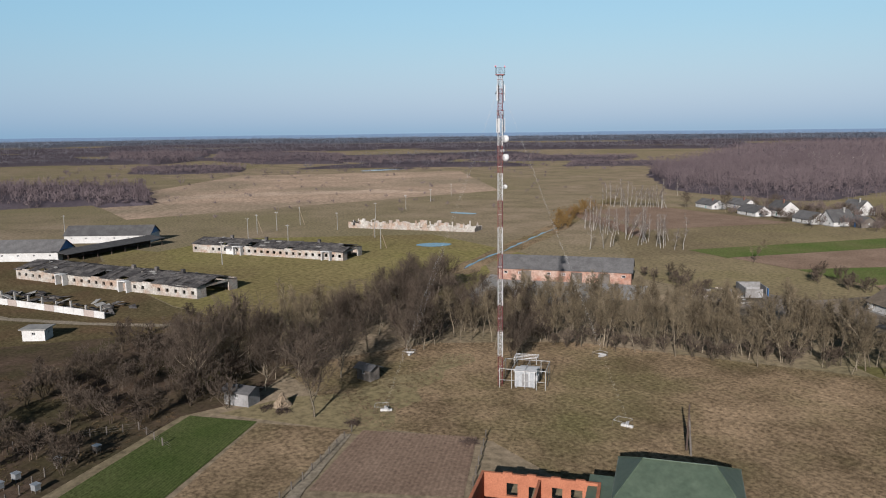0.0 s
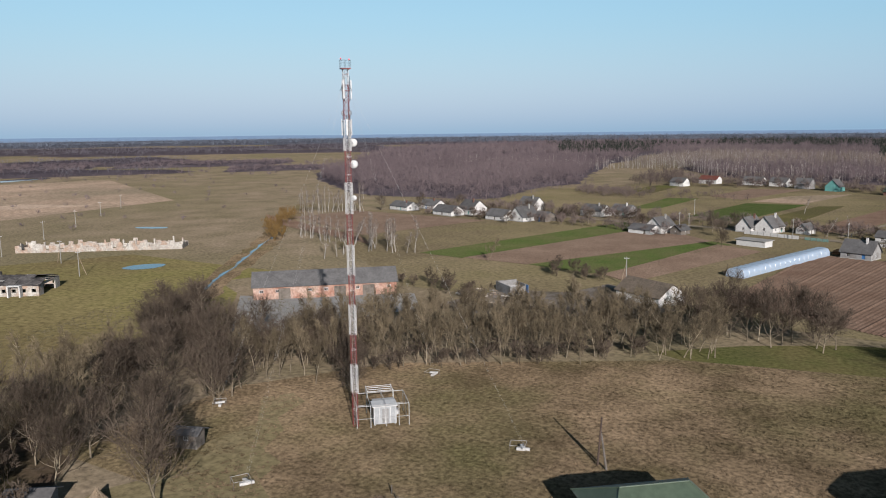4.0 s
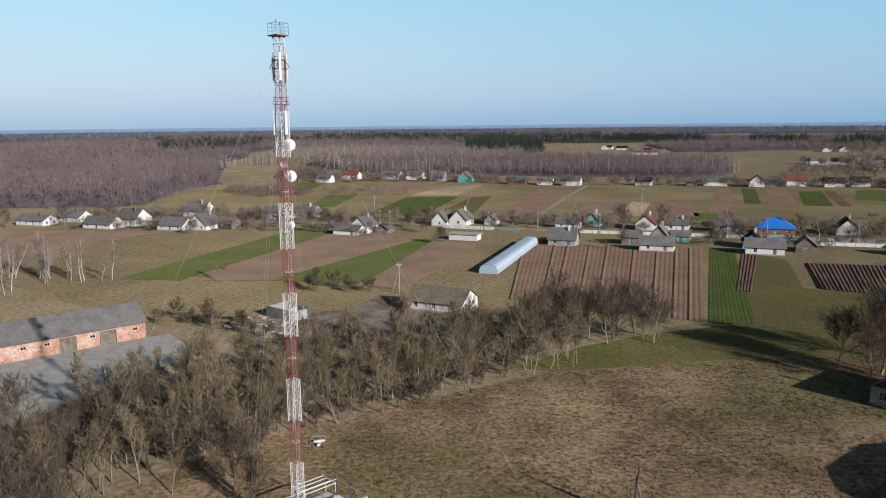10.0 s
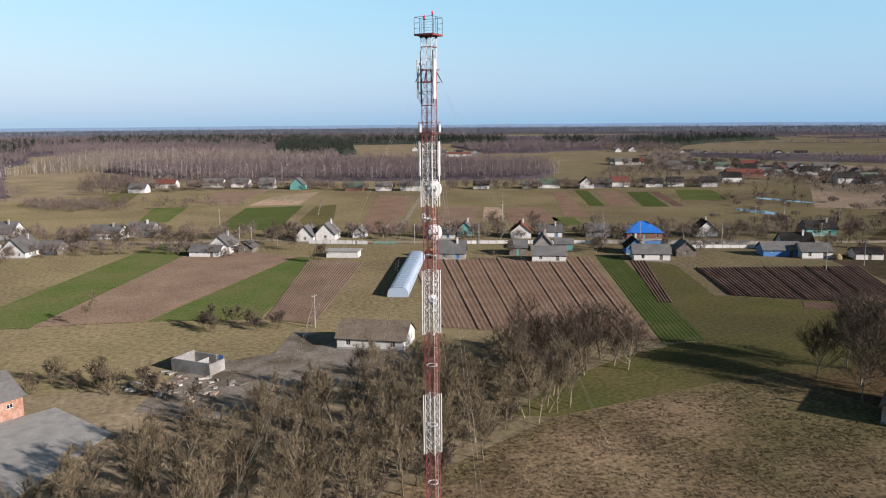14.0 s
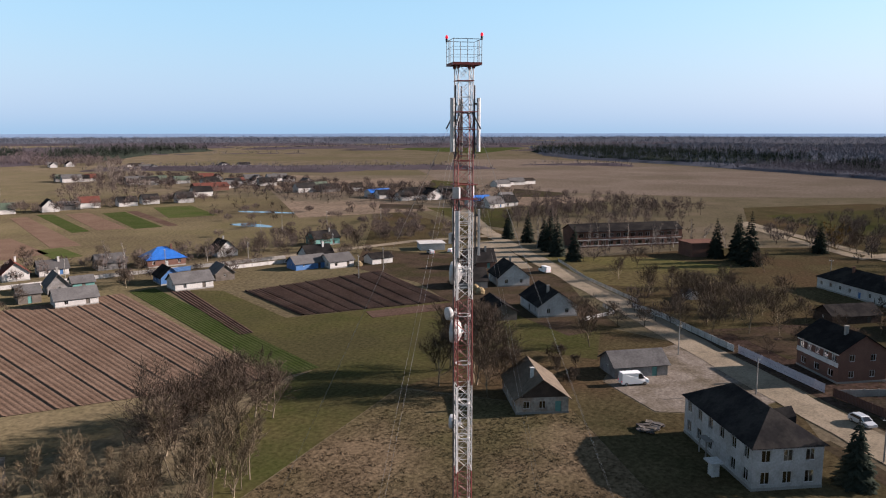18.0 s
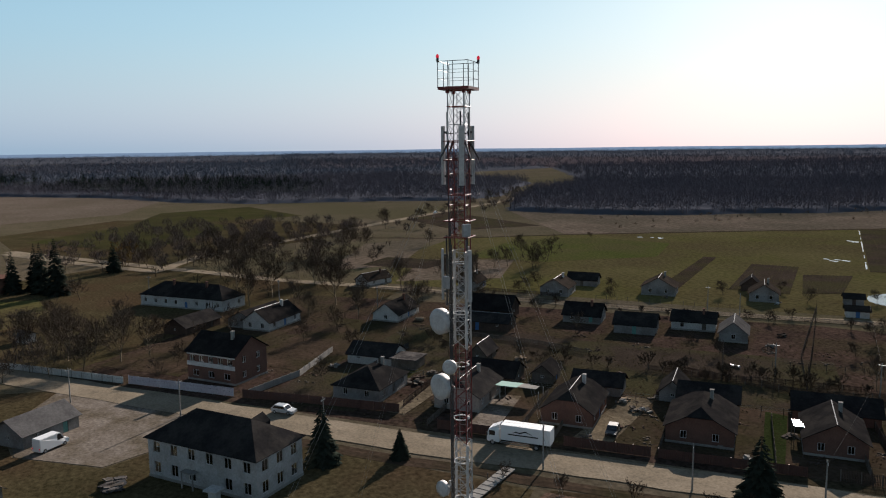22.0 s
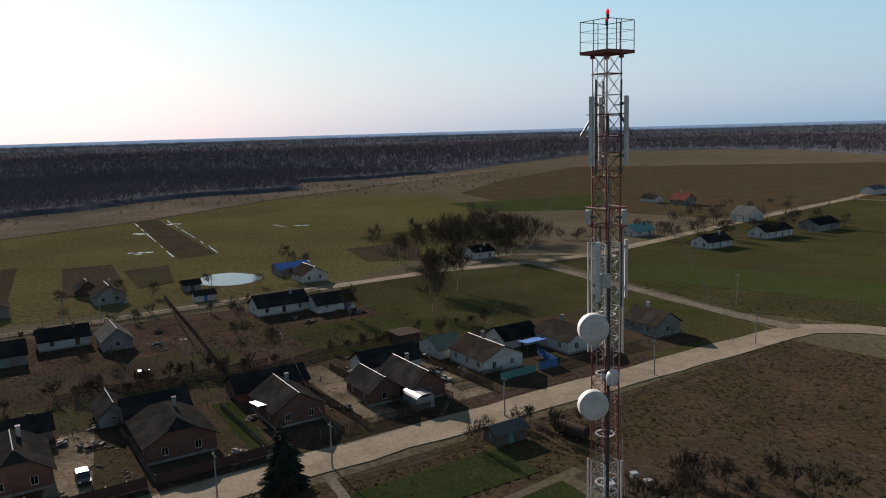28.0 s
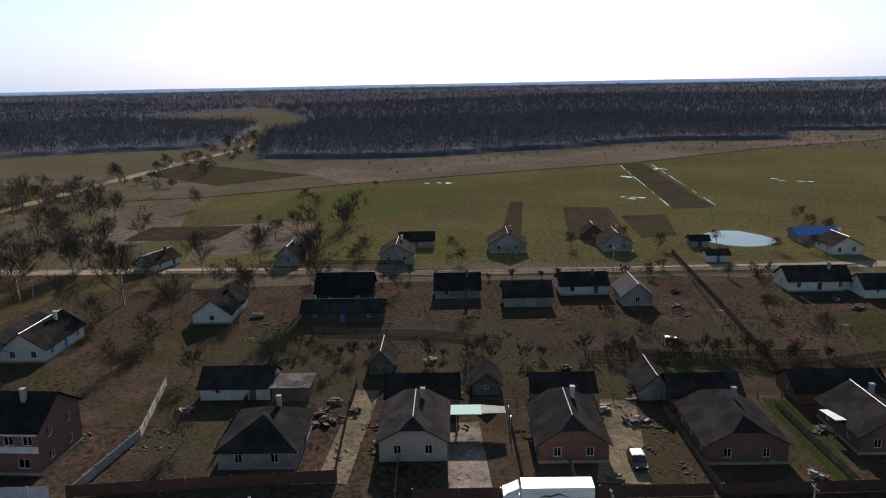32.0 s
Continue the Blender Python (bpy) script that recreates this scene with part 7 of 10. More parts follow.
BANDS = [(0.0, 4.8, "r"), (4.8, 8.8, "w"), (8.8, 13.0, "r"), (13.0, 17.1, "w"), (17.1, 21.2, "r"), (21.2, 25.3, "w"), (25.3, 29.4, "r"),
         (29.4, 33.6, "w"), (33.6, 37.7, "r"), (37.7, 41.7, "w"), (41.7, 46.1, "r"), (46.1, 48.2, "w")]


def mast_section(bm, z0, z1, h):
    """Four legs with crossed bracing and level bars."""
    c = [(h, h), (-h, h), (-h, -h), (h, -h)]
    for x, y in c:
        rod(bm, (x, y, z0), (x, y, z1), 0.026, n=6)
    n = max(2, round((z1 - z0) / 0.6))
    for i in range(n):
        a, b = z0 + (z1 - z0) * i / n, z0 + (z1 - z0) * (i + 1) / n
        for k in range(4):
            p, q = c[k], c[(k + 1) % 4]
            rod(bm, (*p, a), (*q, b), 0.0115, n=4)
            rod(bm, (*q, a), (*p, b), 0.0115, n=4)
            rod(bm, (*p, b), (*q, b), 0.0115, n=4)


mast = thing("radio_mast", pose(MX, MY, 0, 0, 0, MA), "tall guyed lattice radio mast in red and white bands", "mast")
for z0, z1, cl in BANDS:
    part("lattice_section", one(mast_section, z0 + 0.005, z1 - 0.005, HALF), WHITEST if cl == "w" else REDST, mast, "white painted lattice" if cl == "w" else "red-brown painted lattice")


def hoop(bm, z, r, w=0.05, n=20, t=0.03):
    pts = []
    for i in range(n):
        a = 2 * math.pi * i / n
        pts.append([bm.verts.new((math.cos(a) * q, math.sin(a) * q, zz)) for q, zz in ((r, z), (r + w, z), (r + w, z + t), (r, z + t))])
    for i in range(n):
        p, q = pts[i], pts[(i + 1) % n]
        for k in range(4):
            bm.faces.new((p[k], q[k], q[(k + 1) % 4], p[(k + 1) % 4]))


for zz in (2.4, 6.8, 10.9, 15.0, 19.1, 23.2, 27.3, 31.0, 32.7, 34.6, 36.9, 39.1, 41.2):
    part("stiffening_ring", one(hoop, zz, HALF * 0.86, 0.07), WHITEST, mast)
# outer cable pipes beside the white bands
for z0, z1, cl in BANDS[1:10]:
    if cl == "w":
        for s in (1, -1):
            part("cover_pipe", one(rod, (HALF * s + 0.09 * s, -HALF * s - 0.09 * s, z0), (HALF * s + 0.09 * s, -HALF * s - 0.09 * s, z1), 0.035, None, 8), WHITEST, mast)
# feeder cables and the climbing ladder inside
for i in range(3):
    part("feeder_cable", one(rod, (HALF - 0.03 + 0.05 * i - 0.1, HALF + 0.06, 1.0), (HALF - 0.03 + 0.05 * i - 0.1, HALF + 0.06, 42.0 + i), 0.022, None, 6), DARKST, mast, "black feeder cable")
bm = bmesh.new()
for s in (-0.17, 0.17):
    rod(bm, (s, -HALF + 0.06, 0.3), (s, -HALF + 0.06, 48.0), 0.014, n=4)
for i in range(150):
    rod(bm, (-0.17, -HALF + 0.06, 0.5 + i * 0.315), (0.17, -HALF + 0.06, 0.5 + i * 0.315), 0.009, n=4)
part("ladder", bm, GREYST, mast)


def top_platform(bm):
    s = 0.65
    box(bm, -s, s, -s, s, 48.22, 48.26)
    for a in (-s, s - 0.07):
        box(bm, a, a + 0.05, -s, s, 48.15, 48.22)
        box(bm, -s + 0.07, s - 0.07, a, a + 0.05, 48.15, 48.22)


part("platform", one(top_platform), REDST, mast, "dark red steel platform")
for sx in (1, -1):
    for sy in (1, -1):
        part("bracket", one(box, sx * HALF - 0.06, sx * HALF + 0.06, sy * HALF - 0.06, sy * HALF + 0.06, 48.02, 48.15), REDST, mast)
s = 0.63
posts = [(-s, -s), (0, -s), (s, -s), (s, 0), (s, s), (0, s), (-s, s), (-s, 0), (-s / 3, -s), (s / 3, s)]
for px, py in posts:
    part("railing_post", one(rod, (px, py, 48.26), (px, py, 49.24), 0.015, None, 5), DARKST, mast)
for z in (48.58, 48.91, 49.24):
    bm = bmesh.new()
    for a, b in (((-s, -s), (s, -s)), ((s, -s), (s, s)), ((s, s), (-s, s)), ((-s, s), (-s, -s))):
        rod(bm, (*a, z), (*b, z), 0.014 if z > 49 else 0.007, n=5)
    part("rail", bm, DARKST, mast)


def lamp(x, y):
    bm = bmesh.new()
    bmesh.ops.create_uvsphere(bm, u_segments=12, v_segments=8, radius=0.065, matrix=Matrix.Translation((x, y, 49.43)) @ Matrix.Diagonal((1, 1, 1.35, 1)))
    g = part("obstruction_lamp", bm, REDLAMP, mast, "red obstruction lamp")
    part("lamp_base", one(rod, (x, y, 49.2), (x, y, 49.36), 0.045, 0.06, 8), DARKST, g)


lamp(-s, -s)
lamp(s, s)


# collars, brackets and sector antennas
def square_frame(bm, z, r, t=0.024):
    for a, b in (((-r, -r), (r, -r)), ((r, -r), (r, r)), ((r, r), (-r, r)), ((-r, r), (-r, -r))):
        rod(bm, (*a, z), (*b, z), t, n=6)


for z, r, mt in ((47.5, HALF + 0.02, REDST), (46.15, HALF + 0.14, REDST), (45.4, HALF + 0.14, REDST), (44.0, HALF + 0.02, REDST), (42.95, HALF + 0.16, REDST), (42.3, HALF + 0.16, REDST)):
    part("collar", one(square_frame, z, r), mt, mast)


def panel_antenna(ang, dist, z0, z1, w=0.22, d=0.13):
    """A tall sector antenna on its pipe."""
    bm = bmesh.new()
    box(bm, -w / 2, w / 2, 0, d, 0, z1 - z0)
    bmesh.ops.bevel(bm, geom=[e for e in bm.edges if abs(e.verts[0].co.z - e.verts[1].co.z) > 0.5], offset=0.04, segments=2, affect='EDGES')
    a = part("panel_antenna", bm, WHITEST, mast, "tall white sector antenna")
    a.matrix_local = pose(0, 0, z0, 0, 0, ang) @ pose(0, dist, 0)
    part("mount_pipe", one(rod, (0, -0.12, -0.25), (0, -0.12, z1 - z0 + 0.55), 0.035, None, 8), DARKST, a, "dark mounting pipe")
    for zz in (0.3, z1 - z0 - 0.3):
        part("clamp", one(box, -0.05, 0.05, -0.16, 0, zz, zz + 0.09), DARKST, a)
        part("arm", one(rod, (0, -0.12, zz), (0, -dist + HALF * 0.7, zz), 0.022, None, 6), DARKST, a)
    bm = bmesh.new()
    for k in range(7):
        f0, f1 = k / 7, (k + 1) / 7
        rod(bm, (0.02, -0.02 - 0.2 * f0, -0.3 * math.sin(math.pi * f0)), (0.02, -0.02 - 0.2 * f1, -0.3 * math.sin(math.pi * f1)), 0.012, n=5)
    part("jumper_cable", bm, DARKST, a)


for ang in (45, 165, 285):
    panel_antenna(ang - MA + 30, 0.62, 44.4, 46.75)
for ang in (100, 220, 340):
    panel_antenna(ang - MA, 0.66, 39.7, 41.8, 0.2, 0.1)
for ang, z in ((90, 42.35), (270, 42.35), (0, 40.2)):
    bm = one(box, -0.17, 0.17, 0, 0.16, 0, 0.5)
    bmesh.ops.bevel(bm, geom=bm.edges[:], offset=0.02, segments=1, affect='EDGES')
    r = part("radio_unit", bm, METAL, mast, "pale grey radio unit")
    r.matrix_local = pose(0, 0, z, 0, 0, ang - 45) @ pose(0, HALF + 0.2, 0)
    part("bracket", one(box, -0.03, 0.03, -0.2, 0, 0.2, 0.28), DARKST, r)


def dish(world_ang, z, radius, off, depth=0.3):
    """A drum-shaped microwave dish facing world_ang."""
    bm = bmesh.new()
    n = 40
    prof = [(0.0, 0.0), (radius * 0.6, 0.015), (radius * 0.985, 0.03), (radius, 0.0), (radius, -depth), (radius * 0.8, -depth - radius * 0.16), (radius * 0.35, -depth - radius * 0.34), (0.12, -depth - radius * 0.36)]
    rings = []
    for r, y in prof:
        rings.append([bm.verts.new((r * math.cos(2 * math.pi * i / n), y, r * math.sin(2 * math.pi * i / n))) for i in range(n)] if r else [bm.verts.new((0, y + 0.03, 0))])
    for a, b in zip(rings, rings[1:]):
        for i in range(n):
            j = (i + 1) % n
            if len(a) == 1:
                bm.faces.new((a[0], b[j], b[i]))
            else:
                bm.faces.new((a[i], a[j], b[j], b[i]))
    bm.faces.new(rings[-1])
    bmesh.ops.recalc_face_normals(bm, faces=bm.faces)
    for f in bm.faces:
        f.smooth = True
    d = part("microwave_dish", bm, WHITEST, mast, "white drum-shaped microwave dish")
    d.matrix_local = pose(0, 0, z, 0, 0, world_ang - MA - 90) @ pose(off[0], off[1], 0)
    back = -depth - radius * 0.36
    bm = one(rod, (0, back + 0.02, 0), (0, back - 0.22, 0), 0.1, 0.07, 12)
    part("hub", bm, METAL, d)
    part("mount_arm", one(rod, (0, back - 0.15, 0), (-off[0] * 0.9, -off[1] + HALF * 0.8, 0), 0.04, None, 8), GREYST, d)
    part("mount_pipe", one(rod, (0, back - 0.18, -radius * 0.7), (0, back - 0.18, radius * 0.7), 0.045, None, 8), GREYST, d)


dish(DISH_A, 38.75, 0.54, (0.62, 0.66), 0.26)
dish(DISH_A, 35.95, 0.54, (0.62, 0.66), 0.26)
dish(DISH_B, 36.95, 0.3, (0.4, 0.6), 0.14)
dish(DISH_A, 31.5, 0.34, (0.5, 0.7), 0.16)

# guy ropes to the four anchors
ANCH = [(12.2, 70.0), (-11.4, 45.6), (-13.6, 90.2), (-34.0, 62.5)]
inv = mast.matrix_world.inverted()
for i, (gx, gy) in enumerate(ANCH):
    end = inv @ Vector((gx, gy, 1.0))
    for k, top in enumerate((46.1, 45.9)):
        st = Vector((end.x, end.y, 0)).normalized() * (HALF + 0.12) + Vector((0, 0, top))
        side = Vector((-end.y, end.x, 0)).normalized() * (0.18 if k else -0.18)
        part("guy_rope", one(rod, st + side * 0.4, end + side, 0.0035, None, 4), GREYST, mast, "thin steel guy rope")
    part("insulator_link", one(rod, Vector((end.x, end.y, 0)).normalized() * (HALF + 0.1) + Vector((0, 0, 46.15)), Vector((end.x, end.y, 0)).normalized() * (HALF + 0.55) + Vector((0, 0, 45.4)), 0.05, 0.03, 8), DARKST, mast)


def anchor(x, y, ang):
    """Concrete cross-shaped guy anchor with a small guard frame."""
    t = thing("guy_anchor", pose(x, y, 0, 0, 0, ang), "white concrete guy anchor with bent steel guard frame", "anchor", "guy anchors")
    bm = one(box, -0.85, 0.85, -0.2, 0.2, 0, 0.36)
    bmesh.ops.bevel(bm, geom=bm.edges[:], offset=0.05, segments=1, affect='EDGES')
    part("beam", bm, PLASTER, t)
    bm = one(box, -0.22, 0.22, -0.7, 0.7, 0.362, 0.6)
    bmesh.ops.bevel(bm, geom=bm.edges[:], offset=0.05, segments=1, affect='EDGES')
    part("block", bm, PLASTER, t).rotation_euler = (0, 0, 0.3)
    off = 0.7
    ring4 = [(-1.0 - off, -0.9), (1.0 - off, -0.9), (1.0 - off, 0.9), (-1.0 - off, 0.9)]
    for px, py in ring4:
        part("post", one(rod, (px, py, 0), (px + 0.06, py, 0.95), 0.025, None, 5), OLDWOOD, t)
    bm = bmesh.new()
    for a, b in zip(ring4, ring4[1:] + ring4[:1]):
        rod(bm, (a[0] + 0.06, a[1], 0.95), (b[0] + 0.06, b[1], 0.9), 0.024, n=5)
    part("guard_rail", bm, GREYST, t)
    part("tie_rod", one(rod, (0, 0, 0.58), (0.15, 0, 1.02), 0.04, None, 6), DARKST, t)


for i, (gx, gy) in enumerate(ANCH):
    anchor(gx, gy, 20 + 37 * i)

# equipment cabin inside its cage
CX, CY, CA = -9.6, 69.6, 43.0
cabin = thing("equipment_cabin", pose(CX + 1.0, CY - 0.6, 0, 0, 0, CA), "pale grey steel equipment cabin on feet", "cabin")
bm = one(box, -1.6, 1.6, -1.1, 1.1, 0.25, 2.75)
bmesh.ops.bevel(bm, geom=bm.edges[:], offset=0.04, segments=1, affect='EDGES')
part("body", bm, METAL, cabin)
part("roof", one(box, -1.75, 1.75, -1.25, 1.25, 2.752, 2.85), WHITEST, cabin)
for i in range(5):
    part("panel_rib", one(box, -1.55 + 0.75 * i, -1.47 + 0.75 * i, -1.14, -1.102, 0.3, 2.7), WHITEST, cabin)
part("door", one(box, -0.4, 0.5, -1.135, -1.103, 0.4, 2.4), GREYPL, cabin, "grey steel door")
for i in range(4):
    part("foot", one(box, -1.5 + 2.8 * (i % 2), -1.3 + 2.8 * (i % 2), -1.0 + 1.8 * (i // 2), -0.8 + 1.8 * (i // 2), 0, 0.26), CONCRETE, cabin)
part("air_unit", one(box, 1.62, 1.95, -0.4, 0.4, 1.2, 1.9), WHITEST, cabin, "white air-conditioning unit")
box_cab = thing("power_cabinet", pose(CX - 0.7, CY + 1.6, 0, 0, 0, CA), "second pale steel cabinet under the cage", "cabinet")
part("body", one(box, -1.5, 1.5, -0.5, 0.5, 0.2, 2.3), METAL, box_cab)
part("roof", one(box, -1.6, 1.6, -0.6, 0.6, 2.302, 2.38), GREYST, box_cab)
part("base", one(box, -1.4, 1.4, -0.45, 0.45, 0, 0.198), CONCRETE, box_cab)

cage = thing("cage", pose(CX, CY, 0, 0, 0, CA), "open steel tube cage over the cabin and mast foot", "cage")
X0, X1, Y0, Y1, CH = -3.6, 3.6, -2.6, 2.8, 3.1
for px in (X0, X0 + 1.9, 0.4, X1 - 1.4, X1):
    for py in (Y0, Y1):
        part("post", one(box, px - 0.04, px + 0.04, py - 0.04, py + 0.04, 0, CH), GREYST, cage)
for px in (X0, X1):
    part("post", one(box, px - 0.04, px + 0.04, 0.06, 0.14, 0, CH), GREYST, cage)
for py in (Y0, Y1):
    part("rail", one(box, X0 - 0.04, X1 + 0.04, py - 0.04, py + 0.04, CH, CH + 0.08), GREYST, cage)
    part("rail", one(box, X0, X1, py - 0.025, py + 0.025, 1.3, 1.35), GREYST, cage)
for px in (X0, -1.7, 0.4, X1):
    part("crossbar", one(box, px - 0.035, px + 0.035, Y0 + 0.04, Y1 - 0.04, CH, CH + 0.07), GREYST, cage)
# raised roof frame above the cabinet
for px in (-1.8, 1.8):
    for py in (0.4, 2.7):
        part("post", one(box, px - 0.035, px + 0.035, py - 0.035, py + 0.035, CH + 0.08, CH + 1.0), GREYST, cage)
for py in (0.4, 1.2, 2.0, 2.7):
    part("roof_bar", one(box, -1.9, 1.9, py - 0.03, py + 0.03, CH + 1.0, CH + 1.06), WHITEST, cage)
for px in (-1.8, 1.8):
    part("roof_bar", one(box, px - 0.03, px + 0.03, 0.3, 2.8, CH + 1.06, CH + 1.12), WHITEST, cage)


# ---- fences, poles, vehicles ----
def fence(line, h, style, material, label, bay=2.6, cat="fence"):
    """Posts with a panel, boards or pickets in each bay."""
    t = thing("fence", Matrix.Identity(4), label, cat)
    pm = {}
    for (x0, y0), (x1, y1) in zip(line, line[1:]):
        ln = math.hypot(x1 - x0, y1 - y0)
        n = max(1, round(ln / bay))
        ang = math.degrees(math.atan2(y1 - y0, x1 - x0))
        w = ln / n
        key = round(w, 3)
        if key not in pm:
            bm = bmesh.new()
            if style == "sheet":
                k = 9
                xs = [0.06 + (w - 0.12) * i / (2 * k) for i in range(2 * k + 1)]
                a = [bm.verts.new((xx, 0.025 if i % 2 else -0.025, 0.05)) for i, xx in enumerate(xs)]
                b = [bm.verts.new((xx, 0.025 if i % 2 else -0.025, h)) for i, xx in enumerate(xs)]
                for i in range(len(xs) - 1):
                    bm.faces.new((a[i], a[i + 1], b[i + 1], b[i]))
            elif style == "concrete":
                box(bm, 0.06, w - 0.06, -0.05, 0.05, 0.0, h)
                bmesh.ops.bevel(bm, geom=bm.edges[:], offset=0.03, segments=1, affect='EDGES')
            elif style == "picket":
                for z in (h * 0.3, h * 0.8):
                    box(bm, 0.03, w - 0.03, -0.02, 0.02, z, z + 0.07)
                k = int(w / 0.2)
                for i in range(k):
                    xx = 0.08 + (w - 0.16) * i / k
                    box(bm, xx, xx + 0.09, 0.022, 0.045, 0.06, h)
            elif style == "wire":
                for z in (h * 0.35, h * 0.65, h * 0.95):
                    rod(bm, (0, 0, z), (w, 0, z), 0.012, n=4)
            me = bpy.data.meshes.new("panel")
            bm.to_mesh(me)
            bm.free()
            me.materials.append(material)
            bp = bmesh.new()
            r = 0.06 if style != "concrete" else 0.09
            box(bp, -r, r, -r, r, 0, h + 0.08)
            mp = bpy.data.meshes.new("post")
            bp.to_mesh(mp)
            bp.free()
            mp.materials.append(CONCRETE if style == "concrete" else (OLDWOOD if style in ("wire", "picket") else material))
            pm[key] = (me, mp)
        me, mp = pm[key]
        for i in range(n):
            f = i / n
            px, py = x0 + (x1 - x0) * f, y0 + (y1 - y0) * f
            q = hung("post", mp, None, t)
            q.matrix_local = pose(px, py, 0, random.uniform(-1, 1), random.uniform(-1, 1), ang)
            q = hung({"sheet": "panel", "concrete": "panel", "picket": "picket_bay", "wire": "wire_bay"}[style], me, None, t)
            q.matrix_local = pose(px, py, 0, 0, 0, ang)
            if style in ("picket", "wire"):
                q["kind"] = "stuff"
    return t


def on_main(s, off):
    """A point s metres along the main road from its middle, off metres to its far side."""
    d = Vector((0.686, 0.728))
    n = Vector((0.728, -0.686))
    p = Vector((37.7, 7.9)) + d * s + n * off
    return (p.x, p.y)


fence([(146.3, 113.9), (139.9, 104.2), (119.9, 82.6)], 1.4, "concrete", PLASTER, "white concrete panel fence along the road", 2.8)
fence([(119.3, 81.6), (102.5, 63.3)], 1.7, "sheet", LILAC, "faded lilac sheet fence along the road")
fence([(101.4, 61.9), (91.3, 49.3), (81.8, 37.8)], 1.6, "sheet", BROWNF, "dark brown metal fence along the road")
fence([(101.4, 61.4), (110.4, 49.5), (125.9, 38.8)], 1.3, "concrete", CONCRETE, "grey concrete panel fence between gardens")
fence([on_main(43, 6.8), on_main(30, 6.8)], 1.6, "sheet", BROWNF, "brown metal fence with brick posts")
fence([on_main(22, 6.6), on_main(9, 6.6)], 1.6, "sheet", BROWNF, "dark red-brown metal fence before the brick house")
fence([on_main(8, 6.6), on_main(-12, 6.8)], 1.5, "sheet", BROWNF, "dark red-brown metal fence before the long house")
fence([on_main(-16, 7), on_main(-36, 7.2)], 1.6, "picket", DARKWD, "dark board fence beside the road")
fence([(17.4, -35.4), (9.5, -44.1)], 1.4, "picket", DARKWD, "dark board fence before the yard")
fence([(9.2, -39.5), (3.4, -45.8)], 1.5, "sheet", TEAL, "turquoise metal fence before the white cottage")
fence([(2.9, -46.3), (-0.2, -49.6), (4.4, -56.8)], 1.7, "sheet", BLUEP, "bright blue metal fence between cottages")
fence([(-0.8, -50.1), (-16.0, -65.9)], 1.3, "picket", BROWNF, "low brown fence before the hip-roofed cottage")
fence([(-16.0, -65.9), (-26.5, -77.5)], 1.2, "wire", GREYST, "wire fence by the lane")
for s in (45, 30, 24, 8, -8, -20):
    fence([on_main(s, 7.2), on_main(s, 30)], 1.2, "picket", OLDWOOD, "grey picket fence between yards")
for s in (-24, -33, -41.5, -50):
    fence([on_main(s, 9), on_main(s + 1, 38)], 1.4, "picket", DARKWD, "dark board fence beside a sandy yard", 3.0)
fence([(114.1, -95.1), (82.9, -59.4), (60.1, -32.7)], 1.5, "picket", DARKWD, "dark board fence between long gardens", 3.2)
fence([(80.2, -21.7), (67, -29.1), (57.8, -32.5), (48.7, -49.7), (36.8, -62.4)], 1.5, "picket", DARKWD, "dark board fence behind brick houses", 3.2)
fence([(103.2, 18.4), (95.3, 26.2), (84, 36.5)], 1.4, "picket", DARKWD, "dark board fence along the cart lane", 3.0)
fence([(114, -95), (78.8, -51.6), (59.5, -32.7)], 1.2, "wire", DARKWD, "dark post and wire fence across the gardens", 2.6)
fence([(93.9, -44.2), (72.9, -25.2)], 1.2, "wire", DARKWD, "dark post and wire fence across the gardens", 2.6)
fence([(84.9, -16.7), (75.2, -23.2), (68.5, -31.8), (57, -43.3)], 1.3, "picket", DARKWD, "dark board fence behind the farmyards", 3.0)
fence([(130, 8), (112, -6), (100, -12)], 1.2, "picket", OLDWOOD, "grey picket fence behind the barns", 3.0)
fence([(98, 45), (112, 32), (122, 22)], 1.3, "sheet", DARKST, "dark green sheet fence between gardens", 2.6)
fence([on_main(-38, 32), on_main(60, 33)], 1.1, "wire", GREYST, "garden boundary of posts and wire", 3.5)
fence([(77.2, -42.1), (53.1, -65.1), (38.6, -54.4)], 1.1, "wire", OLDWOOD, "post and wire fence round a paddock", 3.2)
fence([(194.6, 7.6), (155.8, -29.7), (114.0, -68.8), (73.1, -111.0)], 1.1, "picket", OLDWOOD, "grey picket fence along the back street", 3.0)
fence([(186.6, -14.1), (158.4, -39.8)], 1.2, "picket", DARKWD, "dark picket fence along the back street", 2.8)
fence([(151.0, -47.5), (119.6, -78.1)], 1.2, "wire", DARKWD, "dark fence along the back street", 3.2)
fence([(0, 294.5), (20, 286.5)], 1.3, "concrete", PLASTER, "white wall before white cottages", 2.6)
fence([(22, 286), (30, 283)], 1.1, "picket", TEAL, "pale green picket fence by the street", 2.2)
fence([(44, 279.6), (96, 264)], 1.2, "concrete", PLASTER, "white concrete street fence", 3.0)
fence([(96, 264), (152, 244)], 1.2, "concrete", CONCRETE, "pale concrete street fence", 3.0)
fence([(112, 255), (118, 253)], 1.5, "sheet", BLUEP, "blue sheet fence by the street", 2.0)
fence([(120, 246), (150, 236)], 1.2, "concrete", PLASTER, "white concrete street fence", 3.0)
fence([(-26, -1), (-25, 8), (-24, 14), (-14, 16)], 1.1, "wire", OLDWOOD, "leaning garden fence of poles and wire", 2.4)
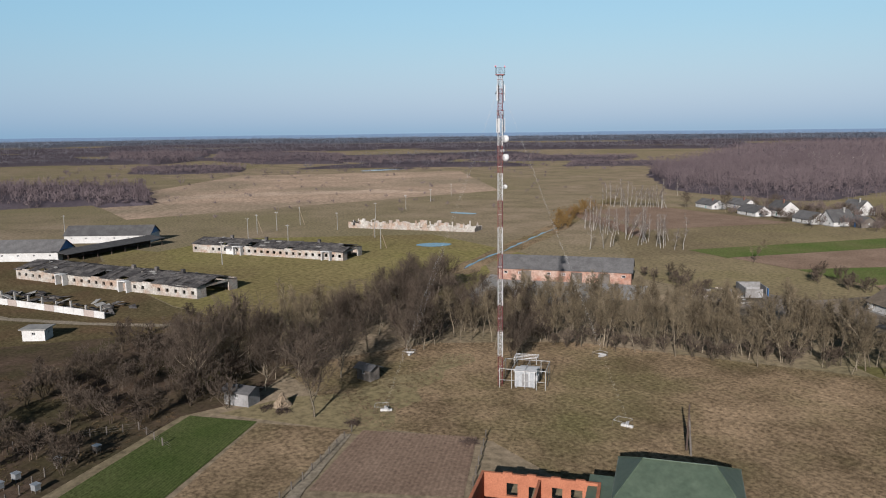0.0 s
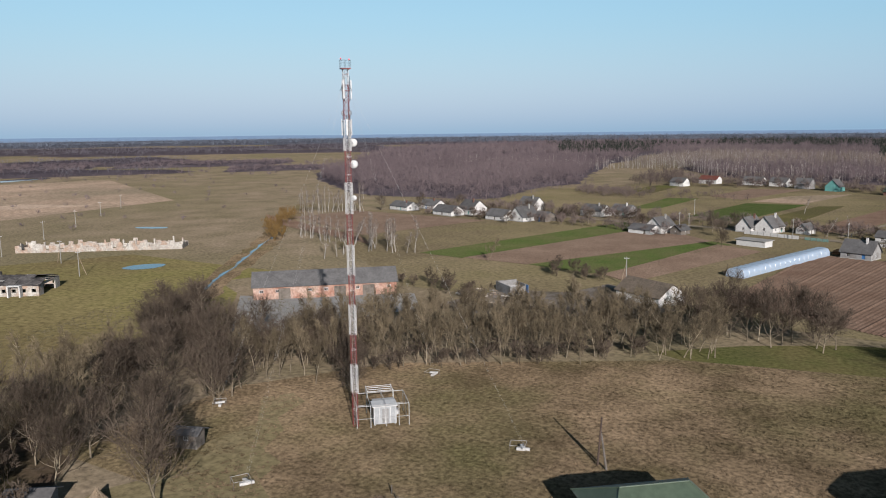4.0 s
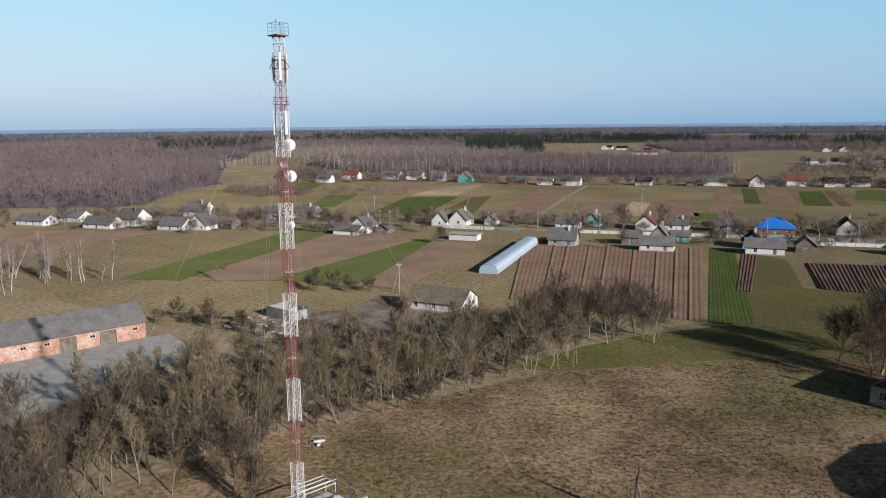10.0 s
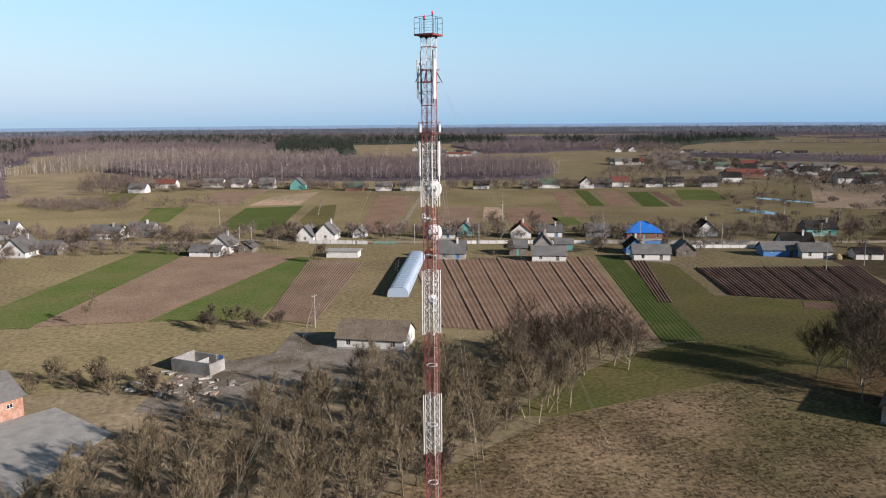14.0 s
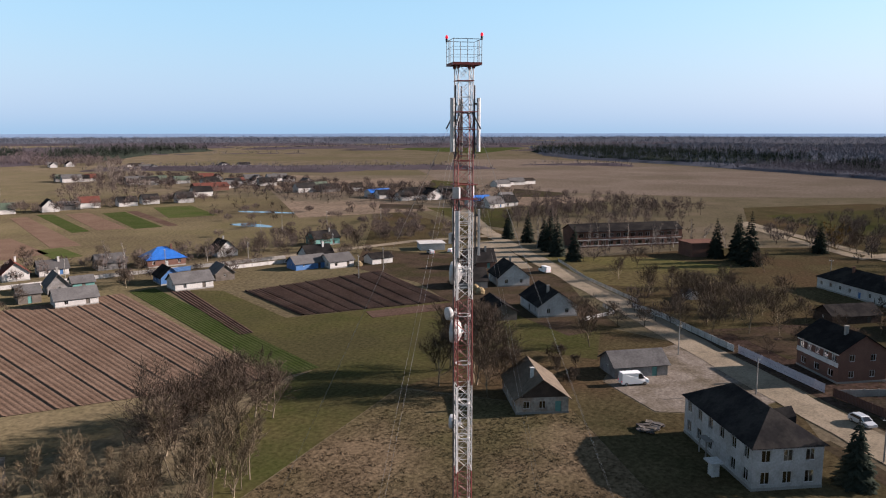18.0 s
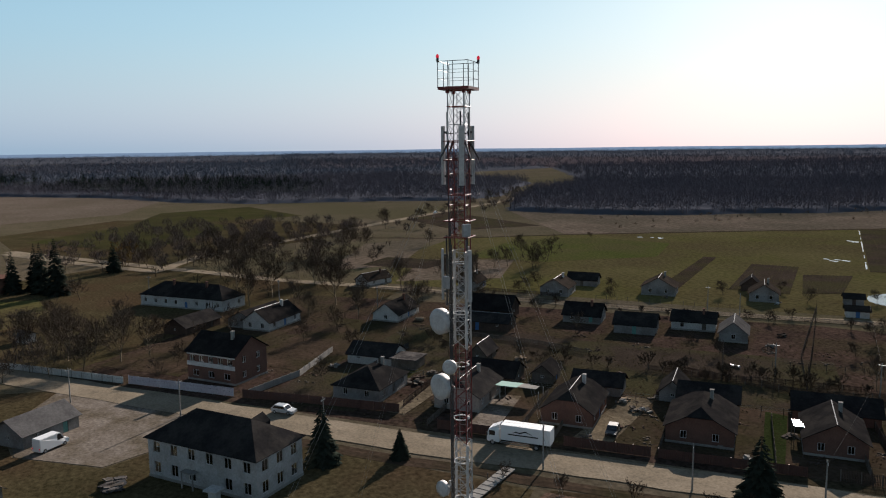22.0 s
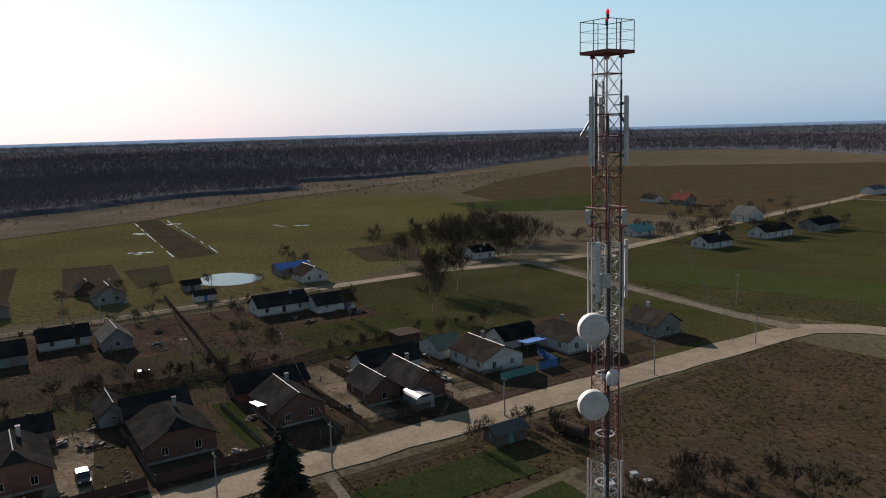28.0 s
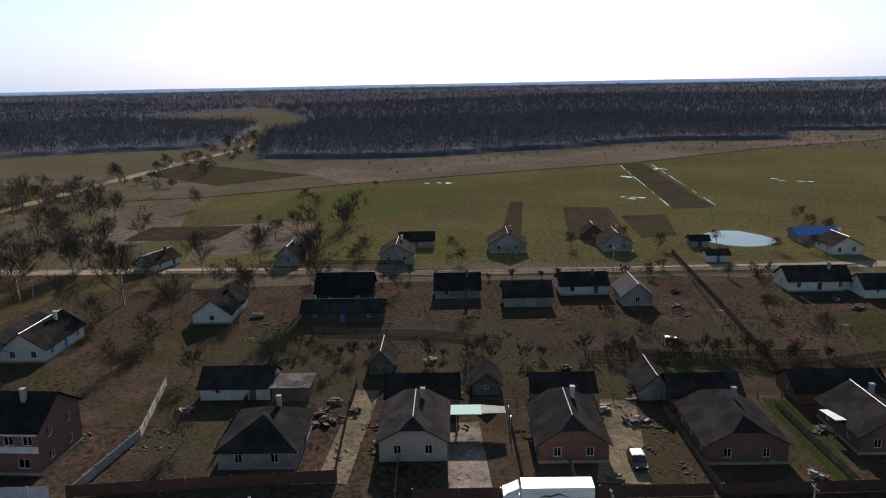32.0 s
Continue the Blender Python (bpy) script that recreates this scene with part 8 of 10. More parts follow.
fence([(-20, 6), (-8, -4)], 1.1, "wire", OLDWOOD, "leaning garden fence of poles and wire", 2.4)
fence([(-7, 38), (3, 27), (14.2, 13.1)], 1.0, "wire", OLDWOOD, "low fence beside the garden path", 2.6)
fence([(4.5, 52), (17, 41)], 1.0, "wire", OLDWOOD, "low fence beside the raked plot", 2.6)
fence([(126.5, 118.8), (137.4, 115.3), (143.7, 121.0)], 1.0, "picket", PLASTER, "white picket fence round the cottage", 2.2)
fence([(152.4, 114.6), (175.5, 139.6), (200.5, 160.5)], 1.1, "picket", PLASTER, "low white picket fence by the school", 2.8)


def pole_meshes():
    bm = one(rod, (0, 0, 0), (0, 0, 7.0), 0.13, 0.085, 8)
    a = bpy.data.meshes.new("shaft")
    bm.to_mesh(a)
    bm.free()
    a.materials.append(CONCRETE)
    bm = one(box, -0.7, 0.7, -0.05, 0.05, 6.5, 6.6)
    b = bpy.data.meshes.new("crossarm")
    bm.to_mesh(b)
    bm.free()
    b.materials.append(GREYST)
    bm = one(rod, (0, 0, 6.6), (0, 0, 6.78), 0.045, 0.03, 6)
    c = bpy.data.meshes.new("insulator")
    bm.to_mesh(c)
    bm.free()
    c.materials.append(PLASTER)
    bm = one(rod, (0, 0, 0), (0, 0, 1), 0.09, 0.07, 6)
    d = bpy.data.meshes.new("stay")
    bm.to_mesh(d)
    bm.free()
    d.materials.append(PALEWD)
    return a, b, c, d


PM = pole_meshes()


def pole(x, y, ang=48, h=7.0, stay=None, label="pale concrete utility pole with crossarm"):
    t = thing("utility_pole", pose(x, y, 0, 0, 0, ang) @ Matrix.Diagonal((1, 1, h / 7.0, 1)), label, "utility pole", "utility poles")
    hung("shaft", PM[0], None, t)
    hung("crossarm", PM[1], None, t)
    for px in (-0.6, 0.0, 0.6):
        hung("insulator", PM[2], None, t).location = (px, 0, 0)
    if stay is not None:
        s = hung("stay", PM[3], None, t)
        s.matrix_local = look((2.2 * math.cos(stay), 2.2 * math.sin(stay), 0), (0.1 * math.cos(stay), 0.1 * math.sin(stay), 5.6)) @ Matrix.Rotation(math.pi, 4, 'X') @ Matrix.Diagonal((1, 1, 5.95, 1))
    return t


def wire(a, b, za, zb, sag=0.6, off=0.0):
    t = thing("overhead_wire", Matrix.Identity(4), "thin dark overhead power wire", "wire", "overhead wires")
    d = Vector((b[0] - a[0], b[1] - a[1]))
    n = Vector((-d.y, d.x)).normalized() * off
    bm = bmesh.new()
    k = 8
    pts = []
    for i in range(k + 1):
        f = i / k
        pts.append((a[0] + d.x * f + n.x, a[1] + d.y * f + n.y, za + (zb - za) * f - 4 * sag * f * (1 - f)))
    e = Vector((-d.y, d.x, 0)).normalized() * 0.009
    rings = [[bm.verts.new(Vector(p) + o) for o in (e, -e, Vector((0, 0, 0.014)))] for p in pts]
    for p, q in zip(rings, rings[1:]):
        for i in range(3):
            bm.faces.new((p[i], p[(i + 1) % 3], q[(i + 1) % 3], q[i]))
    part("strand", bm, RUBBER, t)


LINE_A = [(111.3, 91.5), (95.4, 73.2), (76.0, 52.5), (51.3, 26.6), (37.6, 11.7), (26.6, 0.2), (6.0, -22.4), (-18.1, -46.8), (-39.2, -69.9)]
for i, (px, py) in enumerate(LINE_A):
    pole(px, py, 139, 6.6)
for a, b in zip(LINE_A, LINE_A[1:]):
    for o in (-0.6, 0.6):
        wire(a, b, 6.35, 6.35, 0.5, o)
LINE_B = [(188.0, 39.9), (165.9, 15.9), (149.0, -4.3), (114.1, -67.8), (69.1, -109.8), (33.1, -152.2)]
for px, py in LINE_B:
    pole(px, py, 139, 6.6)
for a, b in zip(LINE_B, LINE_B[1:]):
    wire(a, b, 6.35, 6.35, 0.9, 0.3)
LINE_C = [(43.2, 3.5), (54.1, -44.1), (72.4, -37.9), (109.6, -78.6)]
for px, py in LINE_C[1:3]:
    pole(px, py, 20, 6.4)
for a, b in zip((LINE_A[5], LINE_C[1]), (LINE_C[1], (102.6, -100.3))):
    wire(a, b, 6.0, 6.0, 0.9)
for px, py, st in ((-9, 178, 2.0), (-150, 117, 1.0), (-176, 128, 2.5), (130.4, -148.6, None), (122.2, -64.2, None), (-41.0, -108.8, None)):
    pole(px, py, 30, 7.5, st, "wooden utility pole with slanting stay" if st else "pale concrete utility pole with crossarm")
for px, py in ((-32, 352), (18, 286), (36, 281), (-24, 292), (-20, 291), (58, 275), (84, 268), (112, 258), (138, 248), (170.6, 238.4), (208.7, 76.0), (179.7, 187.5), (202.5, 204.4), (153.4, 201.0), (183, 290), (205, 300), (228.7, 294.3), (255.7, 283.1), (137.6, 198.2)):
    pole(px, py, 70, 7.5)
for i in range(7):
    pole(-150 - 28 * i, 62 + 32 * i, 40, 7.5)
for px, py, st in ((-215, 95, 1.0), (-220, 105, 2.0), (-232, 120, 1.0), (-205, 88, None), (-262, 30, None)):
    pole(px, py, 40, 8, st, "wooden utility pole with slanting stay" if st else "pale concrete utility pole with crossarm")


def wheel(parent, x, y, r=0.33, w=0.22):
    bm = bmesh.new()
    rod(bm, (x, y - w / 2, r), (x, y + w / 2, r), r, n=18)
    wh = part("wheel", bm, RUBBER, parent)
    bm = bmesh.new()
    rod(bm, (x, y - w / 2 - 0.012, r), (x, y + w / 2 + 0.012, r), r * 0.58, n=12)
    part("rim", bm, METAL, wh)


def car(x, y, ang, paint, label, L=4.3, W=1.75, H=1.5, van=False):
    t = thing("van" if van else "car", pose(x, y, 0.1, 0, 0, ang), label, "van" if van else "car")
    bm = bmesh.new()
    h0 = 0.28
    if van:
        side = [(-L / 2, h0), (L / 2 - 0.05, h0), (L / 2, 0.95), (L / 2 - 0.75, 1.15), (L / 2 - 1.5, H), (-L / 2 + 0.05, H)]
    else:
        side = [(-L / 2, h0), (L / 2, h0), (L / 2, 0.72), (L / 2 - 1.05, 0.92), (L / 2 - 1.75, H), (-L / 2 + 0.7, H), (-L / 2 + 0.02, 0.95)]
    a = [bm.verts.new((px, -W / 2 + (0.12 if pz > 1.1 else 0), pz)) for px, pz in side]
    b = [bm.verts.new((px, W / 2 - (0.12 if pz > 1.1 else 0), pz)) for px, pz in side]
    bm.faces.new(a)
    bm.faces.new(b[::-1])
    k = len(side)
    for i in range(k):
        bm.faces.new((a[i], b[i], b[(i + 1) % k], a[(i + 1) % k]))
    bmesh.ops.recalc_face_normals(bm, faces=bm.faces)
    bmesh.ops.bevel(bm, geom=bm.edges[:], offset=0.07, segments=2, affect='EDGES')
    part("body", bm, paint, t)
    for s in (-1, 1):
        y0 = s * (W / 2 - 0.06)
        if van:
            pts = [(L / 2 - 1.35, 1.2), (L / 2 - 0.95, 1.2), (L / 2 - 1.5, H - 0.2), (L / 2 - 2.1, H - 0.2), (L / 2 - 2.1, 1.2)]
        else:
            pts = [(L / 2 - 1.3, 0.97), (L / 2 - 1.85, H - 0.1), (-L / 2 + 0.85, H - 0.1), (-L / 2 + 0.4, 1.0)]
        bm = bmesh.new()
        p = [bm.verts.new((px, y0 + s * (0.035 if pz < 1.1 else -0.02), pz)) for px, pz in pts]
        q = [bm.verts.new((px, y0 + s * (0.055 if pz < 1.1 else 0.0), pz)) for px, pz in pts]
        bm.faces.new(p)
        bm.faces.new(q[::-1])
        for i in range(len(pts)):
            bm.faces.new((p[i], q[i], q[(i + 1) % len(pts)], p[(i + 1) % len(pts)]))
        bmesh.ops.recalc_face_normals(bm, faces=bm.faces)
        part("side_window", bm, CARGLASS, t)
        for hx in (L / 2 - 0.02,):
            part("headlight", one(box, hx - 0.06, hx + 0.03, s * (W / 2 - 0.28) - 0.13, s * (W / 2 - 0.28) + 0.13, 0.62, 0.76), METAL, t)
            part("tail_light", one(box, -L / 2 - 0.02, -L / 2 + 0.06, s * (W / 2 - 0.22) - 0.1, s * (W / 2 - 0.22) + 0.1, 0.72, 0.9), REDLAMP, t)
        for wx in (L / 2 - 0.85, -L / 2 + 0.8):
            wheel(t, wx, s * (W / 2 - 0.1), 0.32)
    if van:
        ws = [(L / 2 - 0.74, 1.2), (L / 2 - 1.4, H - 0.12)]
    else:
        ws = [(L / 2 - 1.05, 0.98), (L / 2 - 1.7, H - 0.07)]
    bm = bmesh.new()
    slab(bm, [(ws[0][0] + 0.05, -W / 2 + 0.2, ws[0][1]), (ws[0][0] + 0.05, W / 2 - 0.2, ws[0][1]), (ws[1][0] + 0.05, W / 2 - 0.26, ws[1][1]), (ws[1][0] + 0.05, -W / 2 + 0.26, ws[1][1])], 0.02)
    part("windscreen", bm, CARGLASS, t)
    return t


car(88.6, 92.7, -45.6, WHITECAR, "white panel van parked on the forecourt", 5.2, 1.95, 2.3, True)
car(89.7, 56.4, 226.4, SILVER, "silver estate car on the road", 4.4, 1.75, 1.5)
car(178.7, 155.0, 57.4, WHITECAR, "white minibus by the roadside", 5.0, 1.9, 2.1, True)
car(58.7, 9.8, 135.4, BLACKCAR, "dark car parked in the drive", 4.2, 1.72, 1.45)
car(196.4, 202.7, 17.4, WHITECAR, "white car at the shop", 4.3, 1.72, 1.45)
car(189.5, 207.2, 57.5, SILVER, "silver car at the shop", 4.3, 1.72, 1.45)
car(448.4, -113.0, -45.6, WHITECAR, "white car on the country road", 4.3, 1.75, 1.5)

# the white box truck
truck = thing("box_truck", pose(60.2, 25.6, 0.1, 0, 0, 45.4) @ Matrix.Diagonal((0.95, 0.94, 0.88, 1)), "white box truck parked at the roadside", "truck")
bm = one(box, -5.3, 2.95, -1.25, 1.25, 1.15, 3.85)
bmesh.ops.bevel(bm, geom=bm.edges[:], offset=0.04, segments=1, affect='EDGES')
cargo = part("cargo_box", bm, WHITECAR, truck)
part("chassis", one(box, -5.2, 4.9, -0.45, 0.45, 0.7, 1.14), DARKST, truck)
bm = bmesh.new()
solid(bm, [(3.15, -1.2, 0.55), (5.25, -1.2, 0.55), (5.3, -1.2, 1.7), (4.95, -1.2, 2.95), (3.15, -1.2, 3.0), (3.15, 1.2, 0.55), (5.25, 1.2, 0.55), (5.3, 1.2, 1.7), (4.95, 1.2, 2.95), (3.15, 1.2, 3.0)],
      [(0, 1, 2, 3, 4), (9, 8, 7, 6, 5), (0, 5, 6, 1), (1, 6, 7, 2), (2, 7, 8, 3), (3, 8, 9, 4), (4, 9, 5, 0)])
bmesh.ops.recalc_face_normals(bm, faces=bm.faces)
bmesh.ops.bevel(bm, geom=bm.edges[:], offset=0.1, segments=2, affect='EDGES')
cab = part("cab", bm, WHITECAR, truck)
bm = bmesh.new()
solid(bm, [(3.2, -1.0, 3.0), (4.7, -1.0, 3.0), (3.2, -1.0, 3.75), (3.2, 1.0, 3.0), (4.7, 1.0, 3.0), (3.2, 1.0, 3.75)], [(0, 1, 2), (5, 4, 3), (1, 4, 5, 2), (0, 3, 4, 1), (0, 2, 5, 3)])
part("wind_deflector", bm, WHITECAR, truck)
bm = bmesh.new()
slab(bm, [(5.32, -1.0, 1.75), (5.32, 1.0, 1.75), (5.0, 1.0, 2.75), (5.0, -1.0, 2.75)], 0.03)
part("windscreen", bm, CARGLASS, cab)
for s in (-1, 1):
    part("side_window", one(box, 3.9, 4.9, s * 1.2 - 0.02, s * 1.2 + 0.02, 1.75, 2.6), CARGLASS, cab)
    part("mirror", one(box, 5.1, 5.25, s * 1.4 - 0.09, s * 1.4 + 0.09, 1.8, 2.4), DARKST, cab)
    part("headlight", one(box, 5.26, 5.34, s * 0.9 - 0.18, s * 0.9 + 0.18, 0.75, 0.98), METAL, cab)
    for wx in (4.3, -3.0):
        wheel(truck, wx, s * 1.05, 0.48, 0.3)
    part("side_guard", one(box, -1.9, 3.0, s * 1.2 - 0.03, s * 1.2 + 0.03, 0.5, 0.6), METAL, truck)
    part("side_guard", one(box, -1.9, 3.0, s * 1.2 - 0.03, s * 1.2 + 0.03, 0.8, 0.9), METAL, truck)
    yy = 1.262 * s
    bm = bmesh.new()
    solid(bm, [(p[0], yy, p[1]) for p in ((-2.6, 2.55), (-1.2, 3.2), (-0.3, 2.85), (0.4, 2.95), (1.0, 2.55), (0.4, 2.72), (-0.3, 2.62), (-1.2, 2.95))], [(0, 1, 7), (1, 2, 6, 7), (2, 3, 5, 6), (3, 4, 5)])
    part("emblem", bm, BLACKCAR, cargo, "black mountain-shaped emblem")
    part("lettering_bar", one(box, -3.3, 1.7, yy - 0.006, yy + 0.006, 2.2, 2.42), BLACKCAR, cargo, "dark bar in place of lettering")

# bus shelter slab, shed and tank by the road, concrete heap, hut, stacks
house(4.6, -13.3, 45.4, 5.4, 3.4, 2.1, 2.9, "P", OLDWOOD, SLATE, "small weathered roadside shed", "shed", "", 0, False, name="shed")
tank = thing("water_tank", pose(-5.0, -16.1, 0.05, 0, 0, 147.9), "rusty dark cylindrical tank lying in the grass", "tank")
part("shell", one(rod, (-2.6, 0, 1.05), (2.6, 0, 1.05), 1.0, None, 20), DARKWD, tank)
for s in (-2.62, 2.62):
    part("end_cap", one(rod, (s, 0, 1.05), (s * 1.06, 0, 1.05), 0.9, 0.6, 20), DARKWD, tank)
for s in (-1.4, 1.4):
    part("cradle", one(box, s - 0.15, s + 0.15, -0.8, 0.8, -0.05, 0.16), CONCRETE, tank)
heap = thing("concrete_heap", pose(69.9, 83.3, 0), "dark heap of broken slabs on the forecourt", "rubble")
for k in range(26):
    bm = one(box, -random.uniform(0.3, 1.1), random.uniform(0.3, 1.1), -0.4, 0.4, 0, 0.18)
    part("slab", bm, random.choice((BITUMEN, SLATE, OLDWOOD)), heap).matrix_local = pose(random.uniform(-2, 2), random.uniform(-1.2, 1.2), random.uniform(0.02, 0.45), random.uniform(-12, 12), random.uniform(-12, 12), random.uniform(0, 180))
house(59.0, 71.0, 43.0, 1.2, 1.0, 1.3, 1.4, "F", PLASTER, PLASTER, "tiny white booth before the apartment block", "garage", "", 0, False, name="booth")
house(166.0, 105.0, 45.4, 3.6, 3, 2.0, 2.9, "P", PLASTER, SLATE, "little white pavilion on the lawn", "shed", "", 0, False, name="shed")
walkway = thing("boardwalk", pose(0, 0, 0), "pale concrete footbridge over the roadside ditch", "walkway")
for k in range(10):
    f = k / 10
    part("slab", one(box, -0.55, 0.55, -0.9, 0.9, 0.25, 0.42), CONCRETE, walkway).matrix_local = pose(45.4 + 8.0 * f, 41.4 - 10.9 * f, 0, 0, 0, -53.6)
for k in range(4):
    part("post", one(box, -0.06, 0.06, -0.06, 0.06, 0, 1.1), OLDWOOD, walkway).location = (46.2 + 2.5 * k, 42.0 - 3.3 * k, 0)

# canopy, white sheet roofs, piles in the yards
can = thing("yard_canopy", pose(79.3, 15.3, 0, 0, 0, 45.4), "translucent green and white sheet canopy over the drive", "canopy")
for px in (-3.6, 3.6):
    for py in (-1.6, 1.6):
        part("post", one(box, px - 0.06, px + 0.06, py - 0.06, py + 0.06, 0, 2.4), METAL, can)
bm = bmesh.new()
slab(bm, [(0.2, -2.0, 2.5), (4.4, -2.0, 2.5), (4.4, 2.0, 2.9), (0.2, 2.0, 2.9)], 0.05)
part("green_sheet", bm, GREENTR, can)
bm = bmesh.new()
slab(bm, [(-3.0, -1.4, 2.45), (0.18, -2.0, 2.5), (0.18, 2.0, 3.0), (-3.0, 1.2, 2.7)], 0.05)
part("white_sheet", bm, CONCRETE, can)
tin = thing("metal_garage", pose(21.0, -25.2, 0, 0, 0, 45.4), "silver sheet-metal garage with rounded roof beside a brick house", "garage")
for wx in (-1.62, 1.62):
    part("wall", one(box, wx - 0.04, wx + 0.04, -2.4, 2.4, 0, 2.0), METAL, tin)
part("wall", one(box, -1.57, 1.57, -2.4, -2.32, 0, 2.2), METAL, tin)
for wx in (-0.79, 0.79):
    part("door", one(box, wx - 0.77, wx + 0.77, 2.3, 2.36, 0.05, 2.2), METAL, tin, "grey steel garage door leaf")
for k in range(6):
    bm = bmesh.new()
    p = [(1.72 * math.cos(math.pi * j / 6), 2.02 + 0.62 * math.sin(math.pi * j / 6)) for j in (k, k + 1)]
    slab(bm, [(p[1][0], -2.5, p[1][1]), (p[0][0], -2.5, p[0][1]), (p[0][0], 2.5, p[0][1]), (p[1][0], 2.5, p[1][1])], 0.04)
    part("roof_sheet", bm, BRIGHTZN, tin)
for x, y, a, l, w, z in ((44.4, -15.6, 48, 3.6, 4.0, 2.6),):
    sh = thing("lean_to", pose(x, y, 0, 0, 0, a), "white sheet roofed lean-to in the yard", "lean-to")
    bm = bmesh.new()
    slab(bm, [(-l / 2, -w / 2, z), (l / 2, -w / 2, z), (l / 2, w / 2, z + 0.35), (-l / 2, w / 2, z + 0.35)], 0.06)
    part("roof_sheet", bm, BRIGHTZN, sh)
    for px in (-l / 2 + 0.1, l / 2 - 0.1):
        for py in (-w / 2 + 0.1, w / 2 - 0.1):
            part("post", one(box, px - 0.05, px + 0.05, py - 0.05, py + 0.05, 0, z - 0.07 + 0.35 * (py > 0)), OLDWOOD, sh)
sh = thing("lean_to", pose(5.6, -57.9, 0, 0, 0, 45.4), "blue sheet canopy between white cottages", "canopy")
bm = bmesh.new()
slab(bm, [(-2.6, -1.6, 2.5), (2.6, -1.6, 2.5), (2.6, 1.6, 2.8), (-2.6, 1.6, 2.8)], 0.05)
part("roof_sheet", bm, BLUERF, sh)
for px in (-2.4, 2.4):
    for py in (-1.4, 1.4):
        part("post", one(box, px - 0.05, px + 0.05, py - 0.05, py + 0.05, 0, 2.44 + 0.2 * (py > 0)), OLDWOOD, sh)


def pile(x, y, mat, label, n=14, w=2.2, h=0.8, log=False, name="pile"):
    t = thing(name, pose(x, y, 0, 0, 0, random.uniform(0, 180)), label, "pile")
    for k in range(n):
        z = h * (k / n) * 0.8
        if log:
            bm = one(rod, (-random.uniform(0.8, 1.4), 0, 0.14), (random.uniform(0.8, 1.4), 0, 0.14), 0.13, 0.11, 7)
            p = part("log", bm, mat, t)
            p.matrix_local = pose(random.uniform(-0.2, 0.2), random.uniform(-w / 2, w / 2) * (1 - z / h * 0.7), z, 0, 0, random.uniform(-14, 14))
        else:
            bm = one(box, -random.uniform(0.2, 0.7), random.uniform(0.2, 0.7), -random.uniform(0.15, 0.4), random.uniform(0.15, 0.4), 0, random.uniform(0.1, 0.35))
            p = part("piece", bm, mat if k % 3 else OLDWOOD, t)
            p.matrix_local = pose(random.uniform(-w, w) * (1 - z / h * 0.7), random.uniform(-w / 2, w / 2), z, random.uniform(-15, 15), random.uniform(-15, 15), random.uniform(0, 180))


pile(35.0, 257.0, LOGWD, "heap of orange-brown cut logs", 40, 6, 1.6, True, "log_pile")
pile(38.0, 261.0, LOGWD, "heap of orange-brown cut logs", 30, 5, 1.5, True, "log_pile")
for x, y in ((88.1, 21.5), (90.9, 18.3), (102.5, 30.8), (75.1, -1.0), (65.0, -1.5), (58.7, 14.8), (46.4, -14.7), (33.0, -22.1), (22.2, -41.6), (88.7, -52.7), (102.5, -57.3), (79.5, -34.2), (69.1, -87.8), (56.1, -87.2), (123.1, -90.3), (144.1, -67.2), (25.1, -43.8), (31.3, -38.0), (41.9, -2.5), (86.4, 27.5)):
    pile(x, y, random.choice((OLDWOOD, CONCRETE, DARKWD, PALEWD, METAL)), "heap of timber and scrap in the yard", 7, 1.3, 0.5, False, "scrap_heap")
for x, y in ((139.2, 155.3), (142.4, 159.1), (153.9, 211.9)):
    t = thing("haystack", pose(x, y, 0), "small conical straw stack", "haystack")
    bm = bmesh.new()
    bmesh.ops.create_uvsphere(bm, u_segments=14, v_segments=8, radius=1.3, matrix=Matrix.Translation((0, 0, 0.7)) @ Matrix.Diagonal((1, 1, 0.95, 1)))
    for v in bm.verts:
        v.co += Vector((random.uniform(-.12, .12), random.uniform(-.12, .12), random.uniform(-.1, .1)))
        v.co.z = max(0, v.co.z)
    part("straw", bm, STRAW, t)

for x, y in ((61.9, -75.4), (53.0, -86.9), (94.9, -62.6), (66.9, -78.4), (96, 29.4), (98.7, 28.4), (100.5, 24.3), (106, 36.2), (113.7, 41.5), (36, -36), (38, -40), (27, -52), (23, -44), (19, -38), (30, -24), (71, -9), (66, 0.5), (90, 10), (84, -9), (103, 3)):
    pile(x, y, random.choice((OLDWOOD, DARKWD, DARKWD, CONCRETE, PALEWD)), "untidy heap of firewood and scrap in a yard", 9, 1.5, 0.7, False, "scrap_heap")
pile(146.7, 10.1, PALEWD, "low stack of split firewood", 20, 2.4, 0.9, True, "log_pile")

# beehives and little things in the garden by the start
for x, y in ((-15.5, -1.2), (-13.8, -3.0), (-17.5, 3.4), (-19, 8), (-11, 0.5)):
    t = thing("beehive", pose(x, y, 0, 0, 0, 30), "small weathered wooden beehive on legs", "beehive", "beehives")
    part("body", one(box, -0.4, 0.4, -0.35, 0.35, 0.35, 1.0), METAL if x > -16 else OLDWOOD, t)
    part("lid", one(box, -0.47, 0.47, -0.42, 0.42, 1.002, 1.1), METAL, t)
    for px in (-0.33, 0.33):
        for py in (-0.28, 0.28):
            part("leg", one(box, px - 0.04, px + 0.04, py - 0.04, py + 0.04, 0, 0.348), OLDWOOD, t)
